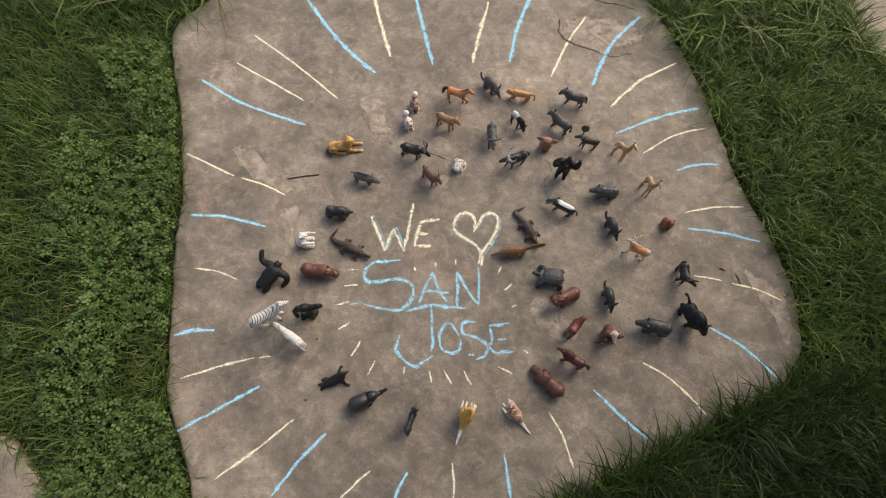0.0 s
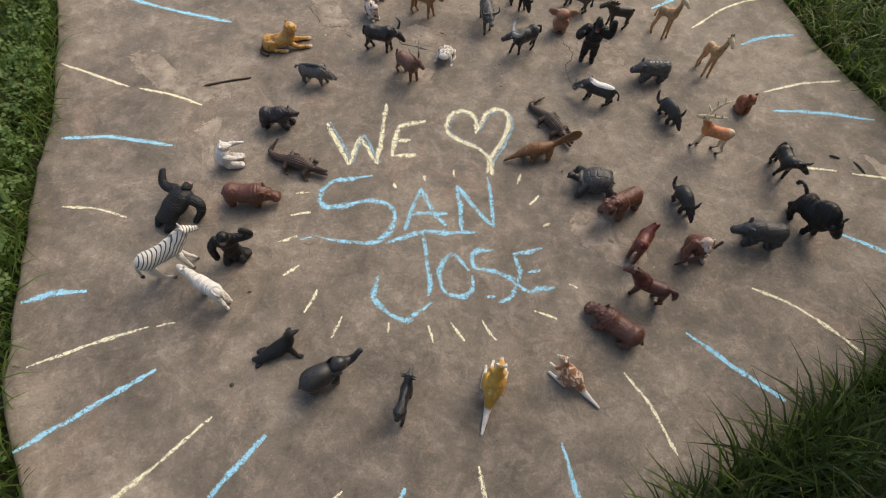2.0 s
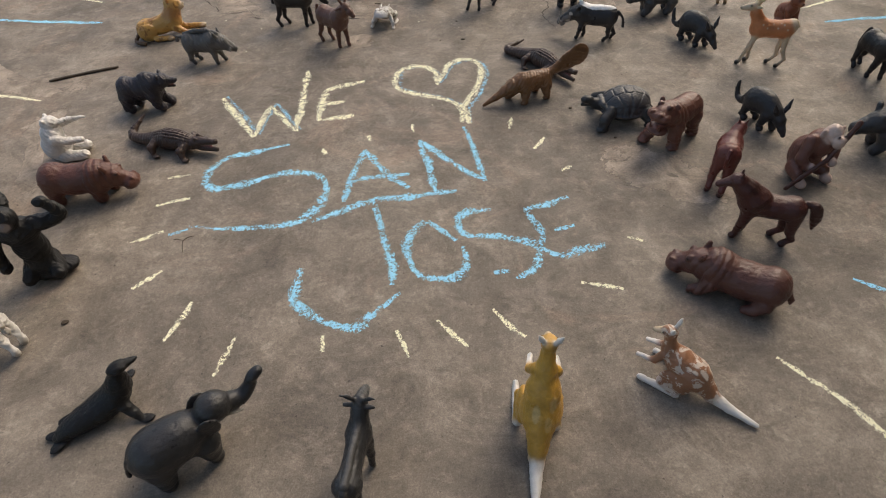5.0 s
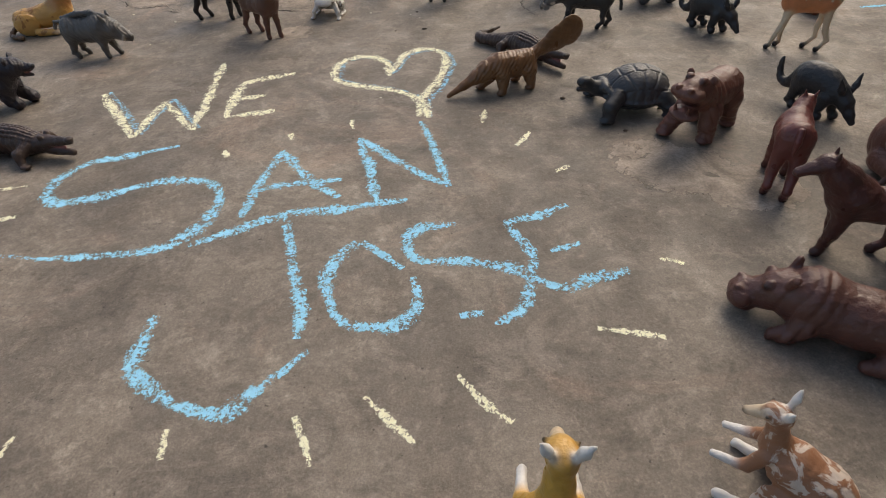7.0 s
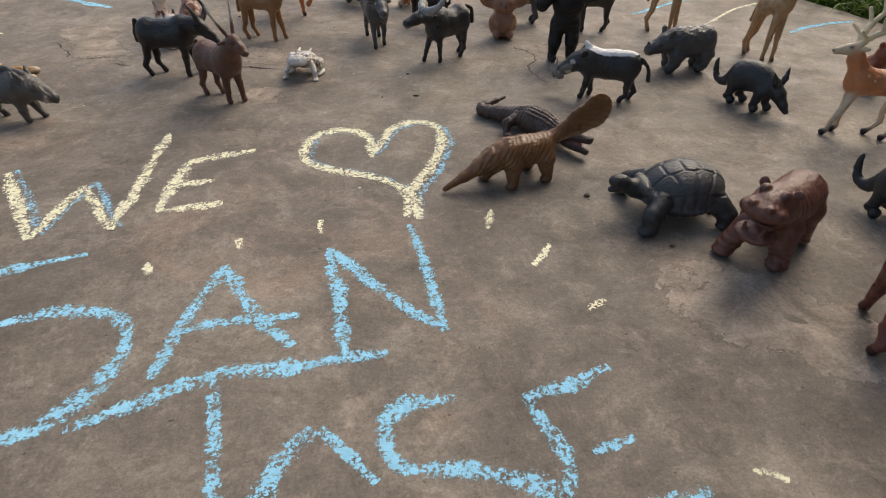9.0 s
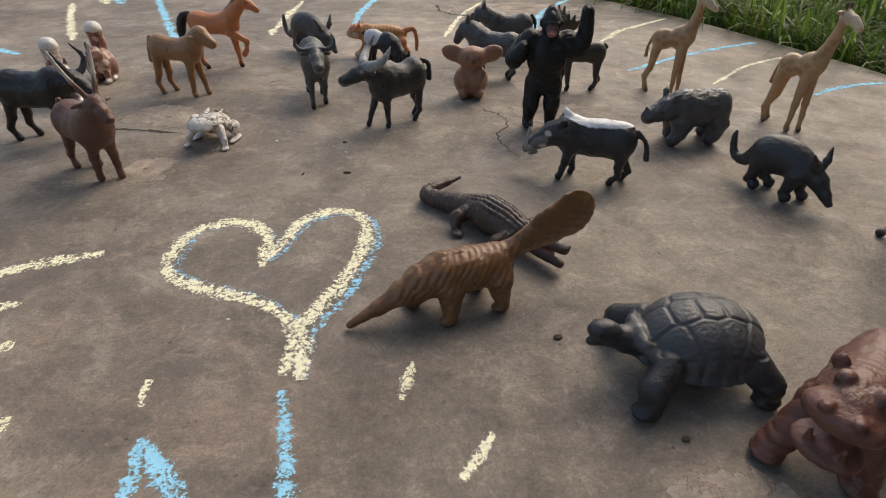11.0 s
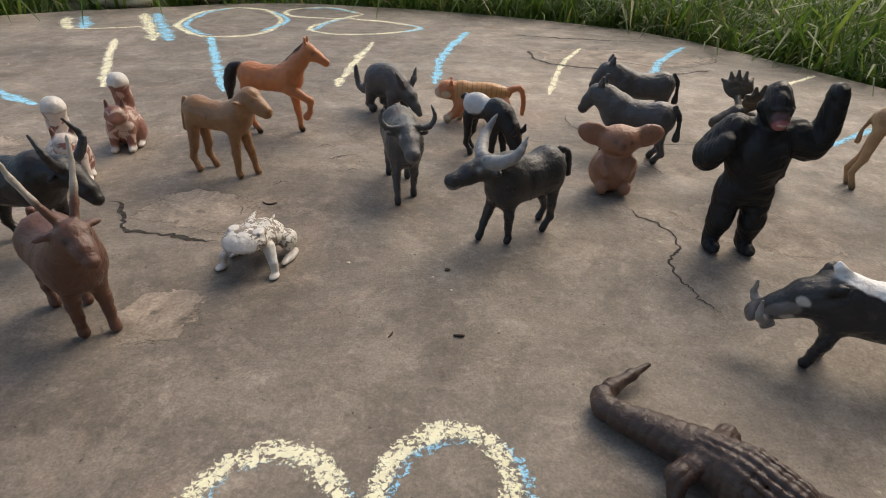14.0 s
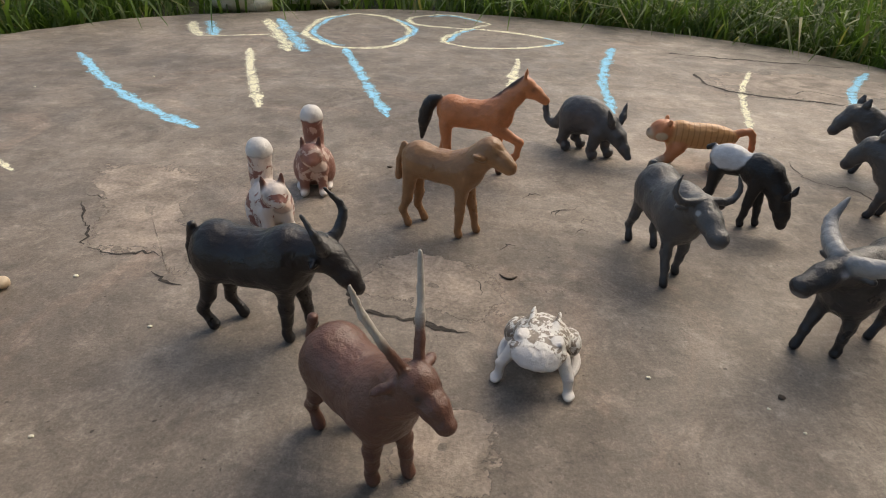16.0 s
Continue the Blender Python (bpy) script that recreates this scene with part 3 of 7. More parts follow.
chalk("chalk_heart", [("faint", 0.0085, [(0.3, 0.519), (0.281, 0.5415), (0.251, 0.56), (0.241, 0.574), (0.249, 0.602), (0.269, 0.607), (0.286, 0.591), (0.284, 0.57)]),
    ("faint", 0.0085, [(0.285, 0.570), (0.305, 0.604), (0.33, 0.607), (0.338, 0.583), (0.321, 0.541), (0.3035, 0.515), (0.299, 0.490)]),
    ("yellow", 0.0105, [(0.296, 0.521), (0.277, 0.541), (0.247, 0.559), (0.236, 0.574), (0.244, 0.602), (0.267, 0.610), (0.282, 0.594), (0.280, 0.566)]),
    ("yellow", 0.0105, [(0.282, 0.573), (0.302, 0.607), (0.326, 0.610), (0.333, 0.586), (0.316, 0.545), (0.299, 0.520), (0.291, 0.493)]),
    ("yellow", 0.0115, [(0.2854, 0.5341), (0.293, 0.5242), (0.2975, 0.5082), (0.2965, 0.4896)])],
      "yellow chalk heart with blue edges on the concrete slab", "chalk writing", "chalk writing on the slab")
chalk("chalk_letter", [("blue", 0.0105, [(0.124, 0.494), (0.096, 0.490), (0.065, 0.484), (0.050, 0.459), (0.060, 0.444), (0.090, 0.447), (0.122, 0.452), (0.147, 0.443), (0.155, 0.426), (0.147, 0.400), (0.125, 0.386), (0.096, 0.386), (0.062, 0.393)]),
    ("faint", 0.007, [(0.062, 0.393), (0.052, 0.397), (0.042, 0.4)]),
    ("blue", 0.008, [(0.0265, 0.3935), (0.0346, 0.3945), (0.0416, 0.3965)])],
      "hand-drawn blue chalk letter S on the concrete slab", "chalk writing", "chalk writing on the slab")
chalk("chalk_letter", [("blue", 0.0105, [(0.193, 0.470), (0.178, 0.432), (0.168, 0.402)]),
    ("blue", 0.0105, [(0.193, 0.470), (0.208, 0.434), (0.225, 0.408)]),
    ("blue", 0.0105, [(0.178, 0.429), (0.202, 0.429), (0.229, 0.427)])],
      "hand-drawn blue chalk letter A on the concrete slab", "chalk writing", "chalk writing on the slab")
chalk("chalk_letter", [("blue", 0.0105, [(0.247, 0.397), (0.247, 0.434), (0.245, 0.474)]),
    ("blue", 0.0105, [(0.245, 0.474), (0.271, 0.431), (0.292, 0.403)]),
    ("blue", 0.0105, [(0.292, 0.403), (0.292, 0.443), (0.292, 0.486)])],
      "hand-drawn blue chalk letter N on the concrete slab", "chalk writing", "chalk writing on the slab")
chalk("chalk_letter", [("blue", 0.0105, [(0.141, 0.384), (0.166, 0.391), (0.195, 0.399), (0.231, 0.396), (0.265, 0.397)]),
    ("blue", 0.0105, [(0.195, 0.396), (0.196, 0.359), (0.200, 0.325), (0.197, 0.304)]),
    ("blue", 0.0105, [(0.202, 0.296), (0.190, 0.287), (0.176, 0.279), (0.165, 0.272), (0.146, 0.281), (0.131, 0.295), (0.126, 0.309), (0.131, 0.335)])],
      "hand-drawn blue chalk letter J on the concrete slab", "chalk writing", "chalk writing on the slab")
chalk("chalk_letter", [("blue", 0.0105, [(0.252, 0.338), (0.234, 0.363), (0.217, 0.350), (0.213, 0.330), (0.219, 0.309), (0.242, 0.301), (0.254, 0.312), (0.256, 0.331)])],
      "hand-drawn blue chalk letter O on the concrete slab", "chalk writing", "chalk writing on the slab")
chalk("chalk_letter", [("blue", 0.0105, [(0.288, 0.367), (0.266, 0.368), (0.258, 0.358), (0.261, 0.343), (0.287, 0.335), (0.312, 0.321), (0.309, 0.306), (0.302, 0.297), (0.288, 0.291)]),
    ("blue", 0.0105, [(0.273, 0.300), (0.279, 0.300), (0.285, 0.299)])],
      "hand-drawn blue chalk letter S on the concrete slab", "chalk writing", "chalk writing on the slab")
chalk("chalk_letter", [("blue", 0.0105, [(0.314, 0.361), (0.334, 0.363), (0.355, 0.368)]),
    ("blue", 0.0105, [(0.315, 0.361), (0.319, 0.343), (0.321, 0.331), (0.314, 0.318)]),
    ("blue", 0.0105, [(0.331, 0.333), (0.339, 0.333), (0.349, 0.335)]),
    ("blue", 0.0105, [(0.314, 0.318), (0.328, 0.305), (0.345, 0.309), (0.365, 0.310)])],
      "hand-drawn blue chalk letter E on the concrete slab", "chalk writing", "chalk writing on the slab")
chalk("chalk_numeral", [("yellow", 0.02, [(-0.09, 1.345), (-0.074, 1.298), (-0.056, 1.258)]), ("blue", 0.022, [(-0.072, 1.35), (-0.056, 1.305), (-0.04, 1.265)]),
    ("yellow", 0.007, [(-0.051, 1.262), (-0.009, 1.271), (0.033, 1.287)]), ("yellow", 0.022, [(-0.004, 1.375), (0.03, 1.281), (0.06, 1.2)]),
    ("blue", 0.022, [(0.01, 1.382), (0.044, 1.288), (0.076, 1.2)])],
      "yellow and blue chalk figure 4 near the slab's edge", "chalk writing", "chalk writing on the slab")
chalk("chalk_numeral", [("yellow", 0.013, [(0.111, 1.439), (0.068, 1.388), (0.061, 1.298), (0.096, 1.236), (0.135, 1.225), (0.173, 1.247), (0.188, 1.329), (0.159, 1.413), (0.111, 1.439)]),
    ("blue", 0.013, [(0.1, 1.43), (0.076, 1.385), (0.07, 1.3), (0.1, 1.243), (0.115, 1.236)]), ("blue", 0.013, [(0.17, 1.26), (0.196, 1.33), (0.17, 1.4)])],
      "yellow and blue chalk figure 0 near the slab's edge", "chalk writing", "chalk writing on the slab")
chalk("chalk_numeral", [("yellow", 0.012, [(0.3, 1.388), (0.25, 1.447), (0.191, 1.419), (0.196, 1.371), (0.245, 1.356), (0.29, 1.348), (0.346, 1.322), (0.374, 1.287), (0.327, 1.25), (0.265, 1.242), (0.23, 1.273), (0.251, 1.328), (0.3, 1.388)]),
    ("blue", 0.012, [(0.29, 1.4), (0.25, 1.44), (0.215, 1.43)]), ("blue", 0.012, [(0.36, 1.31), (0.378, 1.284), (0.35, 1.262)]), ("blue", 0.012, [(0.235, 1.268), (0.25, 1.315), (0.275, 1.35)])],
      "yellow and blue chalk figure 8 near the slab's edge", "chalk writing", "chalk writing on the slab")

crack(0.0052, (0.1539, 0.7868), (0.1606, 0.7818), (0.1676, 0.7645), (0.1736, 0.7552), (0.1852, 0.7508), (0.1988, 0.7457), (0.21, 0.7414), (0.2196, 0.7396))
crack(0.0014, (0.2681, 0.8387), (0.279, 0.8456), (0.2902, 0.8488))
crack(0.0014, (0.4748, 0.8268), (0.485, 0.8143), (0.4888, 0.7991))
crack(0.002, (0.225, 0.764), (0.227, 0.770), (0.224, 0.776))
crack(0.008, (0.493, 1.156), (0.489, 1.111), (0.523, 1.082), (0.572, 1.067), (0.619, 1.051), (0.670, 1.064))
crack(0.008, (0.495, 1.250), (0.543, 1.236), (0.599, 1.222), (0.654, 1.213), (0.692, 1.202))
crack(0.002, (0.459, 0.924), (0.456, 0.899), (0.462, 0.887), (0.477, 0.881), (0.488, 0.859), (0.544, 0.853))
crack(0.0026, (0.4443, 0.7576), (0.4437, 0.7463), (0.4527, 0.7401), (0.4544, 0.7269), (0.4492, 0.713), (0.44, 0.7005), (0.4392, 0.6842), (0.4402, 0.6728), (0.4453, 0.6582))
crack(0.003, (0.0393, 0.8002), (0.0528, 0.7965), (0.0655, 0.7973), (0.0775, 0.7936))
crack(0.0035, (0.0767, 0.7809), (0.0875, 0.7732), (0.095, 0.7691))
crack(0.003, (0.0139, 0.8462), (0.0298, 0.8189), (0.036, 0.8022))
crack(0.004, (0.558, 1.089), (0.585, 1.103), (0.598, 1.093), (0.61, 1.082))
crack(0.003, (0.645, 1.077), (0.69, 1.096), (0.706, 1.112), (0.708, 1.13))
crack(0.002, (0.012, 0.857), (0.026, 0.850))
crack(0.0022, (0.2754, 0.8391), (0.2812, 0.8465), (0.2872, 0.8452))
crack(0.0022, (0.2872, 0.831), (0.2916, 0.8363), (0.2971, 0.8342))
crack(0.0022, (0.2794, 0.8191), (0.285, 0.824), (0.2914, 0.821))
crack(0.0022, (0.261, 0.8616), (0.2666, 0.8655), (0.2725, 0.861))
crack(0.0022, (0.238, 0.802), (0.2439, 0.8079), (0.2491, 0.8052))
spall([(0.165, 0.775), (0.185, 0.758), (0.225, 0.745), (0.24, 0.765), (0.225, 0.79), (0.19, 0.8)])
spall([(0.036, 0.8), (0.026, 0.83), (0.004, 0.885), (0.016, 0.905), (0.045, 0.902), (0.074, 0.882), (0.074, 0.841), (0.082, 0.815), (0.102, 0.78), (0.09, 0.77), (0.075, 0.793), (0.054, 0.792)])
spall([(0.188, 0.7), (0.206, 0.706), (0.224, 0.703), (0.226, 0.683), (0.21, 0.666), (0.186, 0.669)])
spall([(-0.273, 0.743), (-0.23, 0.752), (-0.18, 0.7), (-0.127, 0.664), (-0.083, 0.672), (-0.087, 0.645), (-0.123, 0.633), (-0.16, 0.642), (-0.205, 0.66), (-0.24, 0.69)])
spall([(-0.145, 0.586), (-0.126, 0.608), (-0.102, 0.616), (-0.1, 0.592), (-0.108, 0.568), (-0.098, 0.494), (-0.104, 0.466), (-0.119, 0.482), (-0.126, 0.55)])
spall([(0.43, 0.43), (0.47, 0.4), (0.51, 0.33), (0.45, 0.34), (0.4, 0.38), (0.4, 0.42)])
spall([(0.86, 0.53), (0.9, 0.5), (0.96, 0.46), (0.965, 0.38), (0.94, 0.33), (0.92, 0.4)])
spall([(0.495, 1.163), (0.489, 1.13), (0.506, 1.085), (0.559, 1.06), (0.59, 1.047), (0.645, 1.075), (0.7, 1.1), (0.709, 1.127), (0.652, 1.169), (0.564, 1.172)], "large shallow flaked hollow at the edge of the slab")
spall([(0.46, 0.74), (0.5, 0.7), (0.54, 0.7), (0.53, 0.75), (0.49, 0.77)])
spall([(-0.36, 0.93), (-0.33, 0.85), (-0.29, 0.86), (-0.28, 0.94), (-0.32, 0.98)])


# ---- toy animals: each is modelled in soft masses that melt together, in centimetres, x ahead, y to its left ----
class Clay:
    def __init__(self):
        self.masses, self.dabs = [], []

    def add(self, kind, data, colour, k, low, high):
        self.masses.append((kind, data, colour, k, np.array(low), np.array(high)))

    def rod(self, a, ra, b, rb, colour, k=0.25, both=False):
        for s in ((1, -1) if both else (1,)):
            p, q = np.array([a[0], s * a[1], a[2]], float), np.array([b[0], s * b[1], b[2]], float)
            r = max(ra, rb)
            self.add("rod", (p, q, ra, rb), colour, k, np.minimum(p, q) - r, np.maximum(p, q) + r)
        return self

    def chain(self, points, colour, k=0.2, both=False):
        for p, q in zip(points, points[1:]):
            self.rod(p[:3], p[3], q[:3], q[3], colour, k, both)
        return self

    def ell(self, c, r, colour, k=0.25, turn=(0, 0, 0), both=False):
        for s in ((1, -1) if both else (1,)):
            m = np.array(Euler((radians(s * turn[0]), radians(turn[1]), radians(s * turn[2]))).to_matrix())
            p, big = np.array([c[0], s * c[1], c[2]], float), max(r)
            self.add("ell", (p, np.array(r, float), m), colour, k, p - big, p + big)
        return self

    def dab(self, c, r, colour, turn=(0, 0, 0), both=False):
        """A touch of paint with no mass of its own."""
        n = len(self.masses)
        self.ell(c, r, colour, 0.1, turn, both)
        self.dabs += self.masses[n:]
        del self.masses[n:]
        return self

    @staticmethod
    def distance(kind, data, pts):
        if kind == "rod":
            a, b, ra, rb = data
            ab = b - a
            rel = pts - a
            t = np.clip(rel @ ab / max(ab @ ab, 1e-9), 0, 1)
            return np.sqrt(((rel - t[..., None] * ab) ** 2).sum(-1)) - (ra + (rb - ra) * t)
        c, r, m = data
        q = (pts - c) @ m
        k0 = np.sqrt(((q / r) ** 2).sum(-1))
        k1 = np.sqrt(((q / r ** 2) ** 2).sum(-1))
        return k0 * (k0 - 1) / np.maximum(k1, 1e-6)

    def skin(self, h):
        """Where the melted masses' surface lies, as corners and four-sided faces (surface nets)."""
        low = np.min([m[4] for m in self.masses], 0) - 3 * h
        high = np.max([m[5] for m in self.masses], 0) + 3 * h
        low[2] = max(low[2], -1.0)
        size = np.ceil((high - low) / h).astype(int) + 1
        axes = [low[i] + h * np.arange(size[i]) for i in range(3)]
        field = np.full(size, 0.6, np.float64)
        for kind, data, _, k, lo, hi in self.masses:
            i0 = np.clip(((lo - k - 2 * h - low) / h).astype(int), 0, size - 1)
            i1 = np.clip(((hi + k + 2 * h - low) / h).astype(int) + 2, 1, size)
            s = tuple(slice(a, b) for a, b in zip(i0, i1))
            pts = np.stack(np.meshgrid(*(axes[i][s[i]] for i in range(3)), indexing="ij"), -1)
            d, f = self.distance(kind, data, pts), field[s]
            k = 0.75 * k
            w = np.clip(0.5 + 0.5 * (f - d) / k, 0, 1)
            field[s] = f + (d - f) * w - k * w * (1 - w)
        neg = field < 0
        corner = [(i, j, k) for i in (0, 1) for j in (0, 1) for k in (0, 1)]
        n = size - 1
        count = sum(neg[i:i + n[0], j:j + n[1], k:k + n[2]].astype(np.int8) for i, j, k in corner)
        cell = np.argwhere((count > 0) & (count < 8))
        ident = np.full(n, -1, np.int64)
        ident[tuple(cell.T)] = np.arange(len(cell))
        val = np.stack([field[cell[:, 0] + i, cell[:, 1] + j, cell[:, 2] + k] for i, j, k in corner], 1)
        total, hits = np.zeros((len(cell), 3)), np.zeros(len(cell))
        for a in range(8):
            for axis in range(3):
                if corner[a][axis] == 0:
                    b = a + (4, 2, 1)[axis]
                    fa, fb = val[:, a], val[:, b]
                    cut = (fa < 0) != (fb < 0)
                    t = np.where(cut, fa / np.where(cut, fa - fb, 1), 0)
                    p = np.tile(np.array(corner[a], float), (len(cell), 1))
                    p[:, axis] = t
                    total += p * cut[:, None]
                    hits += cut
        verts = low + h * (cell + total / hits[:, None])
        faces = []
        for axis in range(3):
            u, v = (axis + 1) % 3, (axis + 2) % 3
            inner = [slice(1, -1)] * 3
            inner[axis] = slice(0, -1)
            after = list(inner)
            after[axis] = slice(1, None)
            a, b = neg[tuple(inner)], neg[tuple(after)]
            for flip, mask in ((False, a & ~b), (True, ~a & b)):
                e = np.argwhere(mask)
                if not len(e):
                    continue
                e[:, u] += 1
                e[:, v] += 1
                quad = []
                for du, dv in ((0, 0), (1, 0), (1, 1), (0, 1)):
                    c = e.copy()
                    c[:, u] -= 1 - du
                    c[:, v] -= 1 - dv
                    quad.append(ident[tuple(c.T)])
                quad = np.stack(quad, 1)
                faces.append(quad[:, ::-1] if flip else quad)
        faces = np.concatenate(faces)
        return verts, faces[(faces >= 0).all(1)]

    def paint(self, verts, soft=0.05):
        d = np.stack([self.distance(m[0], m[1], verts) for m in self.masses], 1)
        w = np.exp(-np.clip((d - d.min(1, keepdims=True)) / soft, 0, 40))
        w /= w.sum(1, keepdims=True)
        cols = np.array([(0.0, 0.0, 0.0, 0.0) if m[2] is None else (*m[2], 1.0) for m in self.masses])
        mix = w @ cols
        mix[:, :3] /= np.maximum(mix[:, 3:], 1e-4)
        ragged = np.array([0.05 * noise.noise((a * 4, b * 4, e * 4)) for a, b, e in verts]) if self.dabs else 0
        for m in self.dabs:
            f = np.clip(0.5 - (self.distance(m[0], m[1], verts) + ragged) / 0.07, 0, 1)[:, None]
            mix = mix * (1 - f) + np.array((*m[2], 1.0)) * f
        return mix

    def cast(self, name, material, place, heading, label, category, h=0.085, scale=1.0, group="toy animals in a ring", rough=0.024, stretch=1.0, narrow=1.0, relief=None):
        verts, faces = self.skin(h * 0.86)
        shade = self.paint(verts)
        # the hand-cut, slightly uneven mould
        p = verts[faces]
        face = np.cross(p[:, 2] - p[:, 0], p[:, 3] - p[:, 1])
        normal = np.zeros_like(verts)
        for i in range(4):
            np.add.at(normal, faces[:, i], face)
        normal /= np.maximum(np.linalg.norm(normal, axis=1, keepdims=True), 1e-9)
        cut = np.array([noise.noise((a * 2.2, b * 4.2, c * 2.6)) + 0.6 * noise.noise((a * 5.5, b * 8, c * 6)) for a, b, c in verts])
        verts = verts + normal * (rough * cut + (relief(verts) if relief else 0))[:, None]
        verts[:, 2] *= stretch
        verts[:, 1] *= narrow
        verts = verts * (0.01 * scale)
        verts[:, 2] = np.maximum(verts[:, 2] - np.percentile(verts[:, 2], 0.4), -0.0003)
        me = bpy.data.meshes.new(name)
        me.vertices.add(len(verts))
        me.vertices.foreach_set("co", verts.ravel())
        me.loops.add(faces.size)
        me.loops.foreach_set("vertex_index", faces.ravel().astype(np.int32))
        me.polygons.add(len(faces))
        me.polygons.foreach_set("loop_start", np.arange(0, faces.size, 4, dtype=np.int32))
        me.polygons.foreach_set("use_smooth", [True] * len(faces))
        layer = me.attributes.new("paint", "FLOAT_COLOR", "POINT")
        layer.data.foreach_set("color", shade.ravel())
        me.materials.append(material)
        me.update(calc_edges=True)
        ob = new(name, me)
        ob.matrix_basis = pose(place[0], place[1], lift(*place) + 0.0002, 0, 0, heading)
        return tagged(ob, label, category, group)


def legs(c, front, rear, spread, top, r, colour, hoof, swing=(0, 0, 0, 0), hock=0.25, k=0.3, foot=1.02, toe=0.4):
    """Four legs; swing: how far each foot is set ahead (front left, front right, rear left, rear right), None leaves one out."""
    r *= 0.84 if r < 0.3 else 0.9
    for i, (x, side) in enumerate(((front, 1), (front, -1), (rear, 1), (rear, -1))):
        s = swing[i]
        if s is None:
            continue
        back = hock if i > 1 else -0.12 * hock
        y = side * spread
        knee = (x + s * 0.45 - back * 0.2, y * 1.03, top * 0.52)
        low = (x + s * 0.85 - back, y, top * 0.27) if i > 1 else (x + s * 0.75 - back, y, top * 0.3)
        ankle = (x + s, y, r * 1.5)
        c.rod((x, y * 0.85, top), r * 1.85, knee, r * 1.2, colour, k)
        c.rod(knee, r * 1.2, low, r * 0.92, colour, k * 0.5)
        c.rod(low, r * 0.92, ankle, r * 0.8, colour, k * 0.5)
        c.rod(ankle, r * 0.85, (x + s + r * toe, y, r * 0.62), r * foot, hoof, k * 0.4)


def barrel(c, length, hf, hr, deep, wide, colour, sag=0.0, k=0.5):
    wide, deep = wide * 1.14, deep * 1.03
    c.ell((length * 0.3, 0, hf - deep * 0.5), (length * 0.24, wide * 0.5, deep * 0.52), colour, k)
    c.ell((-length * 0.3, 0, hr - deep * 0.47), (length * 0.22, wide * 0.5, deep * 0.49), colour, k)
    c.ell((0, 0, (hf + hr) / 2 - deep * 0.52 - sag), (length * 0.42, wide * 0.49, deep * 0.46), colour, k)


def eyes(c, x, y, z, r=0.1, colour=(0.01, 0.01, 0.01)):
    c.ell((x, y, z), (r, r, r), colour, 0.03, both=True)


def arc(points, radii, n=8):
    """Points with radii along a smooth line."""
    line = [Vector(p) for p in points]
    ext = [2 * line[0] - line[1], *line, 2 * line[-1] - line[-2]]
    out = []
    for j in range(n + 1):
        f = j / n * (len(line) - 1)
        i = min(int(f), len(line) - 2)
        t = f - i
        a, b, e, d = ext[i:i + 4]
        p = 0.5 * (2 * b + (e - a) * t + (2 * a - 5 * b + 4 * e - d) * t * t + (3 * b - a - 3 * e + d) * t ** 3)
        out.append((p.x, p.y, p.z, float(np.interp(j / n, np.linspace(0, 1, len(radii)), radii))))
    return out


def sway(v, f, seed=0.0):
    """Smooth noise at each corner."""
    return np.array([noise.noise((a * f + seed, b * f, c * f)) for a, b, c in v])


def folds(per_cm, depth, x0, x1, slant=0.0, wander=1.2):
    """Moulded creases across the body between two places along it."""
    def relief(v):
        u = v[:, 0] + slant * v[:, 2] + 0.12 * wander * sway(v, 0.9)
        mask = np.clip((v[:, 0] - x0) / 0.5, 0, 1) * np.clip((x1 - v[:, 0]) / 0.5, 0, 1)
        return depth * mask * (np.abs(np.sin(math.pi * per_cm * u)) ** 0.6 - 0.75)
    return relief


def coat(per_cm, depth, slant, wander=1.6):
    """Moulded strands of hair that run down and back."""
    def relief(v):
        u = v[:, 0] + slant * v[:, 2] + 0.2 * wander * sway(v, 1.1)
        return depth * (np.sin(2 * math.pi * per_cm * u) * (0.6 + 0.6 * sway(v, 1.7, 9.0)) + 0.5 * np.sin(5.1 * math.pi * per_cm * u + 2.0))
    return relief


# paints
BLACK, COAL, SLATE, IRON = (0.013, 0.013, 0.014), (0.03, 0.03, 0.032), (0.078, 0.077, 0.077), (0.06, 0.06, 0.064)
WHITE, CREAM, BONE = (0.72, 0.69, 0.65), (0.66, 0.52, 0.36), (0.5, 0.46, 0.4)
RUST, BRICK, COCOA, TAN = (0.135, 0.052, 0.036), (0.08, 0.026, 0.021), (0.14, 0.066, 0.046), (0.33, 0.175, 0.082)
ORANGE, GOLD, SAND, UMBER = (0.58, 0.22, 0.09), (0.6, 0.33, 0.06), (0.5, 0.3, 0.15), (0.1, 0.055, 0.025)
PINK = (0.5, 0.2, 0.2)


